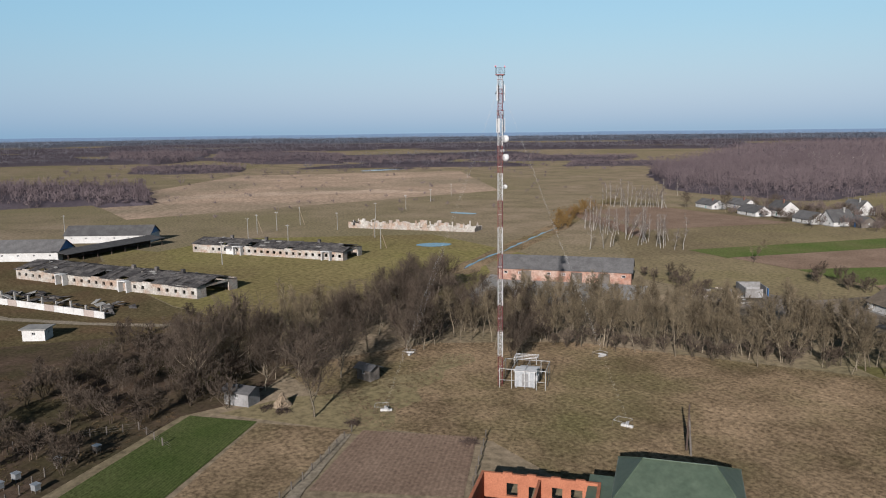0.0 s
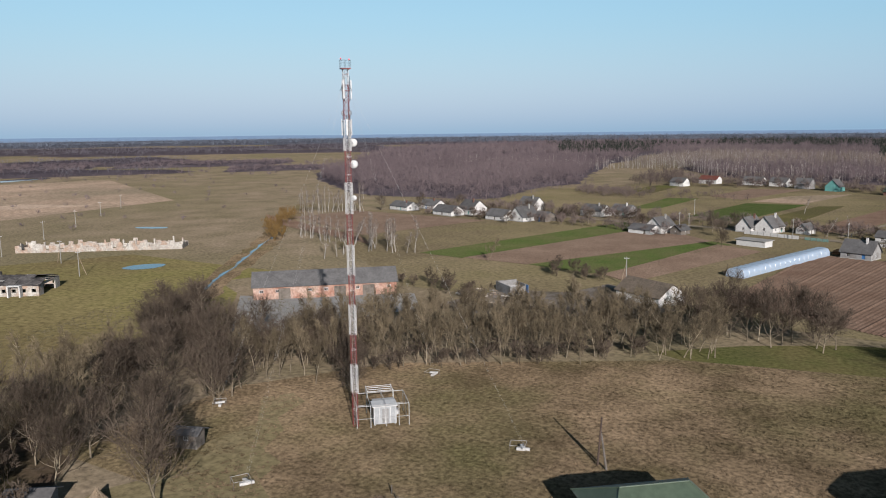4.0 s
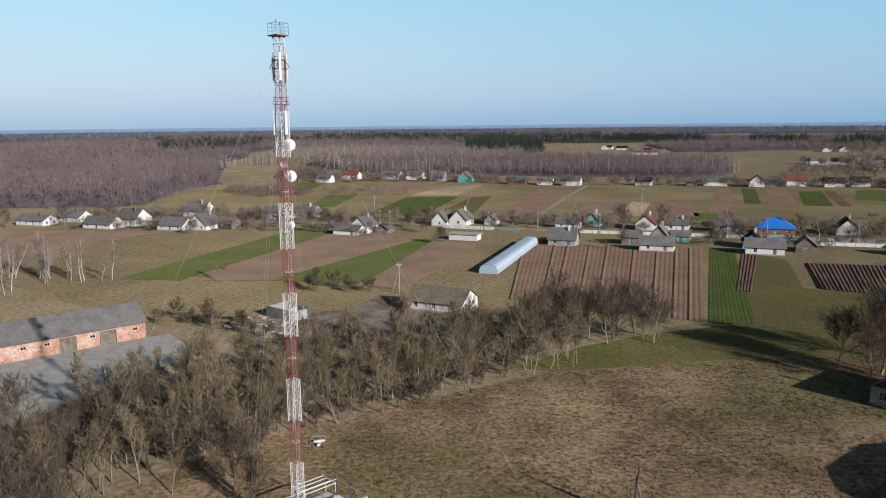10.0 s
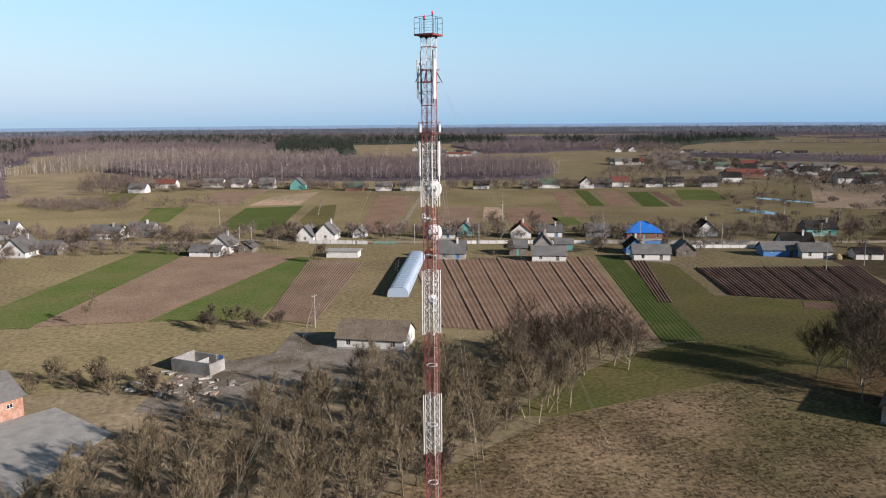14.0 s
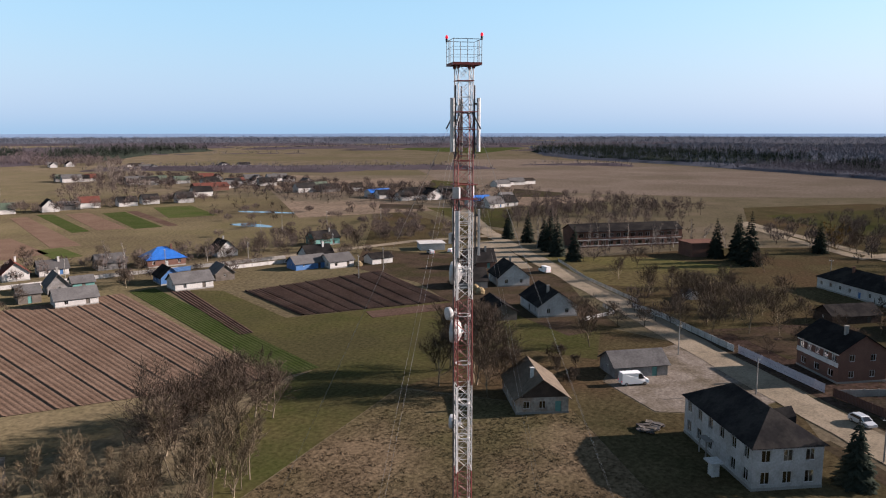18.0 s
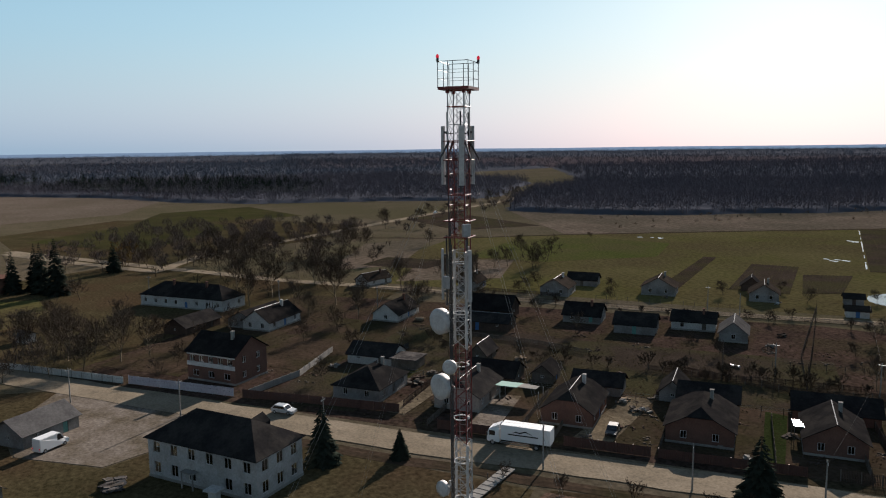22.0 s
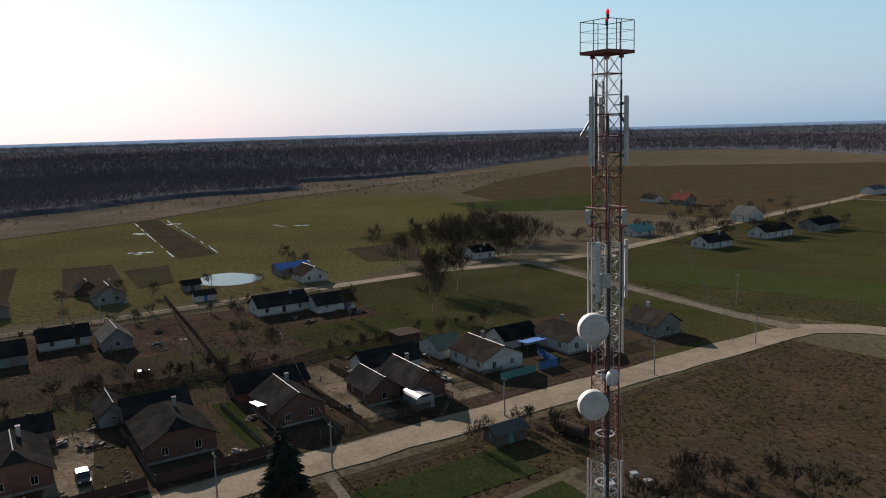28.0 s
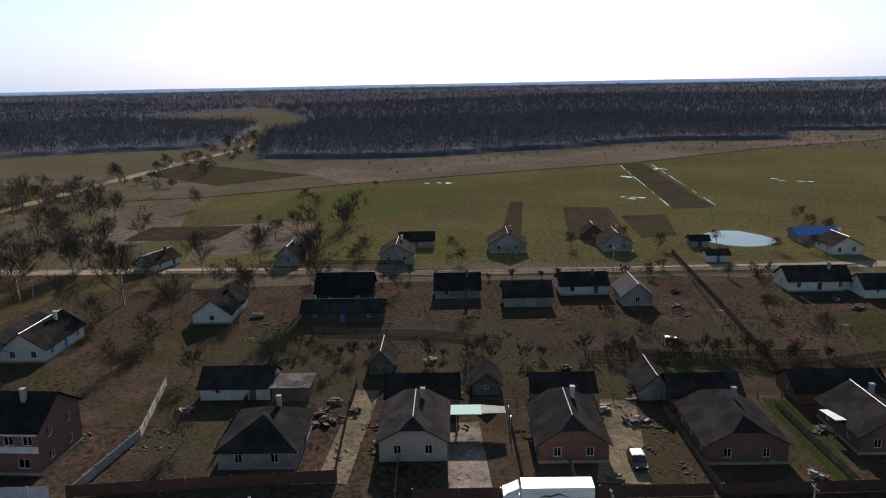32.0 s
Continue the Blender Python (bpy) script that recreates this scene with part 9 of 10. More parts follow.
for x, y in ((-22, 31.5), (4.8, 49.2), (-9.5, 39.4), (-19.5, 33)):
    t = thing("brush_heap", pose(x, y, 0), "low heap of cut branches", "brush heap")
    segs = [((random.uniform(-1.2, 1.2), random.uniform(-1.2, 1.2), 0.05), (random.uniform(-1.2, 1.2), random.uniform(-1.2, 1.2), random.uniform(0.2, 0.9)), 0.03, 0.01) for _ in range(60)]
    v, f = prisms(segs, 3)
    hung("brush", tri_mesh("brush", v, f), DARKWD, t)

stack = thing("stick_stack", pose(-22.1, 33.8, 0), "conical stack of dry sticks and hay by the hut", "stick stack")
v, f = prisms([((1.5 * math.cos(a * 2.4), 1.5 * math.sin(a * 2.4), 0), (0.15 * math.cos(a), 0.15 * math.sin(a), random.uniform(1.6, 2.0)), 0.07, 0.03) for a in range(110)], 3)
hung("sticks", tri_mesh("sticks", v, f), PALEWD, stack)
for x, y, n in ((-60, 62, 1), (-70, 74, 1)):
    pile(x, y, OLDWOOD, "heap of old boards under bare trees", 10, 2.0, 0.6, False, "scrap_heap")

# dark A-shaped wooden pole near the green-roofed building
apole = thing("utility_pole", pose(22.3, 70.2, 0, 0, 0, -35), "dark weathered wooden A-frame pole in the grass", "utility pole", "utility poles")
part("leg", one(rod, (-0.55, 0, 0), (0.12, 0, 6.3), 0.14, 0.1, 8), DARKWD, apole)
part("leg", one(rod, (1.05, 0.15, 0), (-0.25, 0.1, 4.9), 0.15, 0.11, 8), OLDWOOD, apole, "paler slanting prop")
part("tie", one(rod, (-0.35, 0.05, 4.4), (0.3, 0.1, 4.4), 0.05, None, 6), DARKWD, apole)

for k in range(22):
    q = on_main(random.uniform(-60, 70), random.choice((random.uniform(14, 30), random.uniform(30, 36))))
    pile(q[0], q[1], random.choice((OLDWOOD, CONCRETE, DARKWD, PALEWD, OLDWOOD)), "untidy heap of boards and scrap by a shed", 6, 1.6, 0.6, False, "scrap_heap")


# ---- planting ----
def poly(pts):
    pts = np.array(pts, float)

    def inside(x, y):
        r = np.zeros(x.shape, bool)
        j = len(pts) - 1
        for i in range(len(pts)):
            (xi, yi), (xj, yj) = pts[i], pts[j]
            r ^= ((yi > y) != (yj > y)) & (x < (xj - xi) * (y - yi) / (yj - yi + 1e-12) + xi)
            j = i
        return r
    return inside


# the open yard before the barn
OPEN = poly([(-60, 82), (-97, 122), (-86, 136), (-50, 140), (-44, 124), (-52, 98)])


def spread_along(kinds, line, count, width, lo=0.8, hi=1.2, group=""):
    """Trees scattered along a line of points."""
    seg = [(Vector(a), Vector(b)) for a, b in zip(line, line[1:])]
    tot = sum((b - a).length for a, b in seg)
    for i in range(count):
        s = (i + random.random()) / count * tot
        for a, b in seg:
            l = (b - a).length
            if s <= l:
                d = (b - a) / l
                p = a + d * s + Vector((-d.y, d.x)) * random.uniform(-width / 2, width / 2)
                if OPEN(np.array([p.x]), np.array([p.y]))[0]:
                    break
                plant(random.choice(kinds), p.x, p.y, random.uniform(lo, hi), None, group)
                break
            s -= l


spread_along(BELT, [(-38, 84), (-30, 92), (-16, 101), (2, 112), (14, 121), (24, 128)], 95, 12, 0.75, 1.1, "tree belt beside the mast field")
spread_along(BELT, [(-46, 96), (-30, 112), (-12, 124), (8, 136)], 60, 12, 0.65, 1.0, "tree belt beside the mast field")
spread_along(SHRUB, [(-36, 82), (-14, 99), (14, 118)], 30, 8, 0.8, 1.3)
spread_along(CLUMP, [(-78, 98), (-62, 86), (-48, 68), (-38, 56)], 48, 20, 0.6, 1.0, "wood beside the mast")
spread_along(BELT, [(-66, 62), (-50, 42), (-36, 32)], 34, 16, 0.7, 1.1)
spread_along(SHRUB, [(-66, 34), (-46, 24), (-32, 28), (-26, 24)], 30, 13, 0.9, 1.6)
spread_along(SHRUB, [(-60, 10), (-34, 2), (-20, -8)], 16, 14, 0.9, 1.4)
spread_along(CLUMP, [(18, 133), (26, 137), (36, 138), (44, 136)], 14, 9, 0.8, 1.15, "trees by the ploughed plot")
spread_along(SHRUB, [(-34, 183), (-24, 182), (-14, 180)], 9, 5, 0.9, 1.4)
spread_along(SHRUB, [(-62, 152), (-46, 152), (-30, 140)], 12, 10, 0.9, 1.4)
for x, y, s in ((-15, 36, 1.0), (-35.6, 24.3, 0.95), (-41, 32.7, 1.0), (-38, 36.4, 0.85), (-29, 46.5, 0.85), (-33.7, 41, 0.75), (-30, 34, 0.7), (-21, 78, 0.62), (-18, 74, 0.5)):
    plant(BIG[0], x, y, s)
for x, y, s in ((-57, 192, 0.8), (-47, 151, 0.75), (-54, 156, 0.6)):
    plant(BELT[2], x, y, s)
spread_along(BIRCH, [(-152, 211), (-126, 206), (-104, 199), (-87, 194)], 30, 7, 0.85, 1.2, "birches by the canal")
spread_along(BIRCH, [(-109, 172), (-106, 190), (-104, 214)], 10, 6, 0.85, 1.15, "birches by the canal")
spread_along(BIRCH, [(-212, 280), (-182, 297)], 24, 9, 1.0, 1.3, "birches by the canal")
spread_along(OSIER, [(-150, 196), (-166, 214), (-186, 238), (-206, 270)], 26, 7, 0.9, 1.4, "willows by the canal")
for x, y, s in ((12, 380, 0.9), (89, 338, 1.0), (100, 262, 1.0), (58, 320, 0.9), (28, 300, 0.9), (105, 276, 1.0), (132, 262, 0.8), (66, 276, 0.9), (-231, 360, 0.9), (36, 302, 0.8)):
    plant(random.choice(BIRCH), x, y, s)
for x, y in ((-120, 318), (-146, 318), (-78, 318), (-66, 322), (-42, 296), (-50, 322), (-14, 300), (28, 296), (40, 290), (54, 302), (70, 292), (98, 274), (96, 288), (110, 290), (128, 280), (136, 268), (156, 262), (168, 248), (112, 242), (92, 250), (58, 246), (48, 262), (18, 312), (-6, 312), (180.4, 249.6), (-20, 280), (0, 254), (-96, 280), (150, 240)):
    plant(random.choice(ROUND), x + random.uniform(-2, 2), y + random.uniform(-2, 2), random.uniform(0.55, 0.9))
for x, y, s in ((-176, 306, 0.9), (-152, 304, 1.0), (-146, 330, 1.0), (-120, 300, 0.9), (-112, 288, 0.8), (-98, 308, 1.0), (-78, 302, 1.1), (-70, 312, 1.0), (-64, 296, 0.8), (-54, 306, 1.0), (-46, 290, 0.9), (-40, 300, 0.9), (-12, 292, 0.9), (-4, 282, 0.7), (14, 300, 0.8), (30, 308, 0.9), (44, 298, 0.9), (56, 282, 0.7), (72, 300, 1.0), (84, 296, 0.9), (98, 254, 0.8), (108, 262, 0.7), (126, 246, 0.8), (134, 280, 1.0), (150, 256, 0.9), (160, 226, 0.8), (172, 232, 0.9), (178, 268, 1.1), (192, 246, 1.0), (200, 262, 1.1), (204, 238, 0.9), (52, 244, 0.6), (88, 244, 0.6)):
    plant(random.choice(CLUMP + ROUND), x + random.uniform(-3, 3), y + random.uniform(-3, 3), s * 0.8)
for x, y, s in ((73.4, 117.2, 1.05), (77.8, 125.0, 0.9), (75.2, 112.1, 0.8), (81.5, 119.8, 0.9), (68.6, 121.5, 0.8)):
    plant(random.choice(BIG), x, y, s)
for x, y, s in ((136.9, 83.3, 1.0), (146.2, 88.9, 0.9), (142.4, 94.1, 0.9), (170.9, 104.8, 0.7), (173.6, 96.6, 0.7), (151.6, 97.6, 0.8), (133.3, 90.5, 0.8), (138.7, 77.2, 0.8), (130.5, 96.6, 0.7), (162.4, 114.2, 0.6), (178.3, 113.5, 0.6), (156.0, 84.4, 0.7), (239.6, 51.6, 1.3), (233.3, 45.9, 1.1), (217.1, 19.6, 1.2), (223.9, 13.3, 1.0), (164.8, 36.0, 0.7), (178.9, 37.3, 0.8)):
    plant(random.choice(CLUMP), x, y, s)
for x, y, s in ((166, 116, 0.8), (161, 107, 0.85), (148, 98, 0.9), (107, 109, 0.7), (122, 118, 0.6), (181, 131, 0.7), (154, 104, 0.7)):
    plant(CLUMP[1], x, y, s)
spread_along(CLUMP, [(201.8, 12.3), (230.8, 33.0), (261.9, 57.6), (301.2, 85.8)], 12, 18, 0.7, 1.1, "trees along the school road")
spread_along(ROUND, [(247.6, 8.2), (289.0, 36.4), (329.4, 44.5)], 14, 40, 0.8, 1.3)
spread_along(BIRCH, [(217.4, 179.7), (255.9, 146.0), (264.6, 117.5)], 14, 14, 0.9, 1.2)
for x, y, s in ((66.1, 55.0, 1.0), (63.1, 44.1, 0.79), (30.6, 7.0, 1.18)):
    plant(SPRUCE[2] if s < 0.8 else SPRUCE[0], x, y, s)
for x, y, s in ((204.3, 156.3, 1.0), (219.1, 172.7, 1.15), (227.4, 179.3, 1.0), (235.9, 190.9, 1.05), (240.5, 202.7, 0.95), (270.3, 87.3, 1.0), (234.2, 107.9, 1.2), (228.9, 103.1, 1.3), (238.6, 116.7, 1.0), (210.8, 166.0, 1.1), (242.3, 110.5, 1.1)):
    plant(SPRUCE[1], x, y, s, None, "spruces round the school")
for x, y, s in ((176.4, 25.5, 1.05), (148.9, -5.3, 1.15), (212.3, 23.8, 0.8), (186.6, -14.1, 0.8), (155.3, 24.4, 0.7), (34.1, -88.2, 0.8), (53.4, -81.1, 0.5), (204.5, 50.2, 0.9), (196.1, 40.6, 0.9), (185.4, 49.1, 0.8)):
    plant(random.choice(BIG), x, y, s)
for x, y, s in ((80.6, -76.3, 0.7), (106.0, -69.5, 0.5), (55.7, -31.1, 0.5), (91.6, -32.8, 0.6), (55.6, -77.2, 0.5), (111.9, -115.8, 0.6), (95.8, -117.0, 0.6), (89.5, -122.8, 0.7), (94.4, -147.0, 0.8), (139.3, -85.0, 0.7), (160.5, -59.9, 0.6), (171.5, -36.4, 0.7), (127.5, 7.6, 0.6), (126.7, 33.7, 0.7), (144.7, 32.9, 0.8), (137.1, 43.2, 0.7), (151.8, 58.6, 0.8), (120.6, 76.0, 0.5)):
    plant(random.choice(ROUND), x, y, s)
spread_along(CLUMP, [(19.1, -175.6), (33.3, -170.3), (48.5, -189.0), (58.0, -199.4)], 14, 16, 0.8, 1.1, "grove beyond the crossroads")
spread_along(CLUMP, [(78.8, -182.3), (47.9, -203.0), (17.2, -216.6)], 8, 16, 0.6, 0.9)
spread_along(ROUND, [(-23.1, -221.8), (-52.9, -218.4), (-76.3, -247.4), (-104.8, -258.1)], 12, 20, 0.7, 1.2)
spread_along(ROUND, [(357.3, -2.8), (433.4, -90.3), (528.6, -196.8), (624.5, -291.2)], 26, 18, 0.7, 1.2, "roadside trees")
spread_along(SHRUB, [(10.5, -11.1), (-4.0, -22.4), (-6, -14)], 8, 6, 0.7, 1.1)
spread_along(SHRUB, [(50.6, 33.2), (27.3, 6.2)], 5, 3, 0.6, 1.0)

for x, y, s in ((72.5, 116, 1.0), (68, 111, 0.6), (75, 110, 0.55), (40, -111, 1.0)):
    plant(BIG[1], x, y, s)
for x, y, s in ((214, -63, 1.0), (223, -72, 1.2), (240, -70, 0.9), (268, -82, 0.8), (126, 116, 0.8), (126, 110, 0.8), (130, 105, 0.7), (203, 133, 1.0), (163, 83, 1.0), (217, 96, 1.1), (154, 74, 0.9), (176, 82, 0.9), (160, 95, 0.9), (186, 100, 0.8)):
    plant(random.choice(ROUND), x, y, s)
spread_along(CLUMP, [(-46, 78), (-36, 86), (-28, 92)], 12, 10, 0.6, 0.9, "wood beside the mast")
spread_along(BELT, [(-42, 70), (-30, 80)], 10, 8, 0.7, 1.0, "wood beside the mast")
spread_along(CLUMP, [(54, -205), (20, -212)], 9, 12, 0.9, 1.2, "grove beyond the crossroads")
spread_along(SHRUB, [(-14, 2), (-36, 8), (-60, 20), (-74, 40)], 34, 22, 0.8, 1.5)
spread_along(ROUND, [(-28, 18), (-44, 14), (-64, 26)], 12, 16, 0.5, 0.8)
for x, y, s in ((188, 1, 0.8), (154.4, 8.1, 0.6), (33.4, -115.9, 1.0), (40, -112, 0.9), (62, -156, 0.8), (62, -178, 0.9), (57.6, -47.7, 0.45), (278, -6, 0.9), (284, -14, 0.8)):
    plant(random.choice(BIG), x, y, s)
for x, y, s in ((217, -46, 0.9), (218, -52, 1.0), (207, -57, 1.0), (211, -60, 0.8), (288, -47, 0.9), (247, -7, 1.1), (211, -34, 0.9), (237, -43, 0.6), (278, -128, 0.5), (109, -162, 0.7), (100, -150, 0.7), (74, -62, 0.55), (88, -38, 0.5), (118, -20, 0.6), (140, -22, 0.6), (163, -14, 0.6), (166, -30, 0.7), (176, -42, 0.7), (148, -50, 0.6), (120, -98, 0.6), (136, -104, 0.5), (96, 2, 0.5), (112, 16, 0.55), (122, 22, 0.6), (105, 46, 0.6), (132, 60, 0.7), (146, 66, 0.7), (128, 72, 0.6)):
    plant(random.choice(ROUND), x, y, s)
spread_along(SHRUB, [(86, -17), (75, -24), (68, -32), (56, -44)], 16, 4, 0.7, 1.2)
spread_along(SHRUB, [(124, 18), (104, 0), (90, -12)], 14, 6, 0.6, 1.1)
spread_along(SHRUB, [(50, -52), (34, -66), (18, -82)], 12, 6, 0.6, 1.1)
spread_along(SHRUB, [(180, -2), (150, -30), (118, -62), (80, -100)], 20, 10, 0.5, 0.9)
spread_along(SHRUB, [(78, 101), (88, 106), (98, 112)], 10, 6, 0.7, 1.2)
plant(OSIER[1], 283, 84, 2.6, None, "", "tall orange-brown leafless willow by the road")


# ---- woods: one object each ----
def woods(name, inside, box4, step, h, material, seed, label, puffs=13, width=2.6, thin=0.0, size=1.0, trunk=True, canopy=0.0, mass=0.32):
    """Many bare trees, each a thin trunk under a haze of fine twig slivers."""
    rng = np.random.default_rng(seed)
    x0, y0, x1, y1 = box4
    nx, ny = int((x1 - x0) / step), int((y1 - y0) / step)
    gx, gy = np.meshgrid(np.arange(nx), np.arange(ny))
    px = x0 + (gx + rng.uniform(0, 1, gx.shape)) * step
    py = y0 + (gy + rng.uniform(0, 1, gx.shape)) * step
    p = np.stack([px.ravel(), py.ravel()], 1)
    p = p[inside(p[:, 0], p[:, 1])]
    if thin:
        p = p[rng.uniform(0, 1, len(p)) > thin]
    if canopy and len(p) < 60000:
        lump = np.array([noise.noise((x * 0.021, y * 0.021, seed)) + 0.5 * noise.noise((x * 0.07, y * 0.07, seed)) for x, y in p])
        p, lump = p[lump > -0.62], lump[lump > -0.62]
    else:
        lump = np.zeros(len(p))
    n = len(p)
    hh = h * rng.uniform(0.6, 1.15, n) * (1 + 0.5 * lump)
    base = np.concatenate([p, np.zeros((n, 1))], 1)
    vs = []
    if trunk:
        az = rng.uniform(0, 2 * math.pi, n)
        w = 0.16 * size
        o = np.stack([np.cos(az) * w, np.sin(az) * w, 0 * az], 1)
        top = base + np.stack([rng.normal(0, 0.4, n), rng.normal(0, 0.4, n), hh * 0.9], 1)
        vs += [np.stack([base - o, base + o, top], 1)]
        o2 = np.stack([-np.sin(az) * w, np.cos(az) * w, 0 * az], 1)
        vs += [np.stack([base - o2, base + o2, top], 1)]
    for b in range(puffs):
        d = rng.normal(0, 1, (n, 3))
        d /= np.linalg.norm(d, axis=1, keepdims=True)
        r = rng.uniform(0.25, 1.0, n)[:, None] ** 0.5
        c = base + d * r * np.stack([np.full(n, width), np.full(n, width), hh * (0.44 if canopy else 0.36)], 1)
        c[:, 2] += hh * (0.53 if canopy else 0.62)
        up = d * 0.6 + rng.normal(0, 0.5, (n, 3)) + np.array([0, 0, 0.9])
        up /= np.linalg.norm(up, axis=1, keepdims=True)
        sd = np.cross(up, rng.normal(0, 1, (n, 3)))
        sd /= np.linalg.norm(sd, axis=1, keepdims=True)
        ln = (rng.uniform(1.2, 2.8, n) * size)[:, None]
        wd = (rng.uniform(0.07, 0.16, n) * size)[:, None]
        vs.append(np.stack([c - up * ln * 0.5 - sd * wd, c - up * ln * 0.5 + sd * wd, c + up * ln * 0.5], 1))
    v = np.concatenate(vs).reshape(-1, 3)
    v[:, 2] = np.maximum(v[:, 2], 0)
    f = np.arange(len(v)).reshape(-1, 3)
    if canopy:
        # a sheet standing in for the closed mass of fine branches and their shade
        st = step * canopy
        nx, ny = int((x1 - x0) / st) + 3, int((y1 - y0) / st) + 3
        gx, gy = np.meshgrid(np.arange(nx), np.arange(ny))
        cx = x0 + (gx - 1 + rng.uniform(-0.35, 0.35, gx.shape)) * st
        cy = y0 + (gy - 1 + rng.uniform(-0.35, 0.35, gx.shape)) * st
        on = inside(cx.ravel(), cy.ravel()).reshape(gx.shape)
        soft = on.astype(float)
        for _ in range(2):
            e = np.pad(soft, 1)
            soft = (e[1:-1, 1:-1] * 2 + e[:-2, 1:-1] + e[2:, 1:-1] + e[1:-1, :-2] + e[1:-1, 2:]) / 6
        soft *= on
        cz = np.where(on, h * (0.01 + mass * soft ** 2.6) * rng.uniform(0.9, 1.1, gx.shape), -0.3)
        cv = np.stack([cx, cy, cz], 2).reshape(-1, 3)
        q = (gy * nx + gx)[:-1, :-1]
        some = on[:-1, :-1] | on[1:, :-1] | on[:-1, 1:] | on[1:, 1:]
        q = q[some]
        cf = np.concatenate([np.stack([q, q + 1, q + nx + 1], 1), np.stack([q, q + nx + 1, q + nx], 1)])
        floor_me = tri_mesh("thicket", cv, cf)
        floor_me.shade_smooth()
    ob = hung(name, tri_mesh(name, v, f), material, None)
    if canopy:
        hung("thicket", floor_me, {"pine_wood": PINE}.get(name, HAZETHICK if material in (BLUEHAZE, BACKLITHAZE) else SHADETHICK), ob, "sheet standing in for low branches and the shade among them")
    return tagged(ob, label, "woods", kind="stuff")


def wood_poly(name, pts, step, h, material, seed, label, **k):
    xs, ys = [p[0] for p in pts], [p[1] for p in pts]
    return woods(name, poly(pts), (min(xs), min(ys), max(xs), max(ys)), step, h, material, seed, label, **k)


wood_poly("woods", [(-379, 498), (-340, 462), (-259, 390), (-228, 384), (-200, 388), (-167, 381), (-160, 398), (-168, 450), (-171, 487), (-160, 530), (-176, 580), (-192, 640), (-250, 868), (-420, 900), (-534, 752), (-444, 570)], 6.2, 14.5, WOODS, 1, "bare purple-brown deciduous wood", puffs=56, size=0.95, width=2.7, canopy=0.8, mass=0.24)
wood_poly("woods", [(-250, 868), (-260, 1000), (-300, 1150), (-200, 1400), (300, 1500), (700, 2300), (-760, 2300), (-985, 1562), (-864, 1286), (-656, 917), (-534, 752), (-420, 900)], 15, 14, WOODS, 42, "bare wood reaching back to the skyline", width=7, size=3.0, puffs=12, canopy=0.6, mass=0.24)
wood_poly("woods", [(-150, 790), (-81, 652), (-6, 612), (79, 575), (150, 560), (196, 552), (244, 640), (250, 720), (200, 790), (60, 820), (-60, 860)], 5.6, 13, WOODS, 4, "strip of bare birches and alders", puffs=34, size=1.1, width=2.6, canopy=0.8, mass=0.14)
wood_poly("woods", [(-225, 980), (-194, 1134), (5, 1041), (84, 886), (122, 1139), (14, 1439), (-281, 1687), (-328, 1486)], 10, 12, WOODS, 70, "bare purple-brown wood behind the birches", puffs=26, size=1.9, width=4.5, canopy=0.7, mass=0.2)
wood_poly("birch_grove", [(-202, 756), (-119, 747), (-2, 728), (71, 772), (86, 900), (6, 1060), (-201, 1177), (-225, 980)], 7, 13, BIRCHTW, 71, "open grove of pale birches", thin=0.25, size=1.2, width=2.0, puffs=26)
wood_poly("birch_grove", [(-202, 756), (-119, 747), (-2, 728), (71, 772), (86, 900), (6, 1060), (-201, 1177), (-225, 980)], 8, 14, BIRCHB, 72, "pale birch trunks in front of the wood", thin=0.3, size=1.0, width=1.2, puffs=3)
wood_poly("pine_wood", [(22, 1000), (64, 952), (127, 1052), (159, 1280), (91, 1372), (38, 1274)], 7, 21, PINE, 73, "dark pine clump behind the far gardens", puffs=34, width=3.0, size=2.0, canopy=0.8, mass=0.4, thin=0.2)
wood_poly("pine_wood", [(-340, 1906), (-154, 1815), (180, 1603), (485, 1456), (559, 1670), (219, 1915), (-184, 2208), (-399, 2251)], 15, 18, PINE, 74, "long dark pine belt behind bare woods", puffs=22, width=5, size=3.2, canopy=0.7, mass=0.4, thin=0.3)
wood_poly("pine_wood", [(513, 1322), (588, 1252), (727, 1526), (637, 1628)], 11, 16, PINE, 75, "dark pine copse behind far hamlets", puffs=22, width=4, size=2.6, canopy=0.7, mass=0.4, thin=0.3)
wood_poly("copse", [(-118, 531), (-97, 509), (-83, 534), (-96, 626), (-122, 646), (-131, 612)], 7, 10, GARDENTW, 76, "dense bare trees beside far cottages", puffs=70, size=0.9, width=3.0, thin=0.25)
wood_poly("copse", [(-130, 450), (-103, 426), (-86, 428), (-94, 472), (-117, 485), (-138, 491)], 5, 4.5, GARDENTW, 77, "dark bare bushes along a ditch", puffs=70, size=0.7, width=2.2, thin=0.2)
wood_poly("copse", [(467, 1003), (524, 902), (640, 1077), (557, 1169)], 13, 9, GARDENTW, 78, "bare copse among far fields", puffs=50, size=1.8, width=4.0, thin=0.2)
wood_poly("copse", [(206, 476), (250, 514), (285, 515), (399, 695), (322, 661), (253, 573)], 9, 8, GARDENTW, 79, "bare trees round far farmyards", puffs=60, size=1.0, width=3.0, thin=0.5)
wood_poly("copse", [(329, 624), (312, 543), (478, 790), (523, 940), (426, 808)], 10, 9, BIRCHTW, 80, "bare birches round far farmyards", puffs=50, size=1.2, width=3.0, thin=0.4)
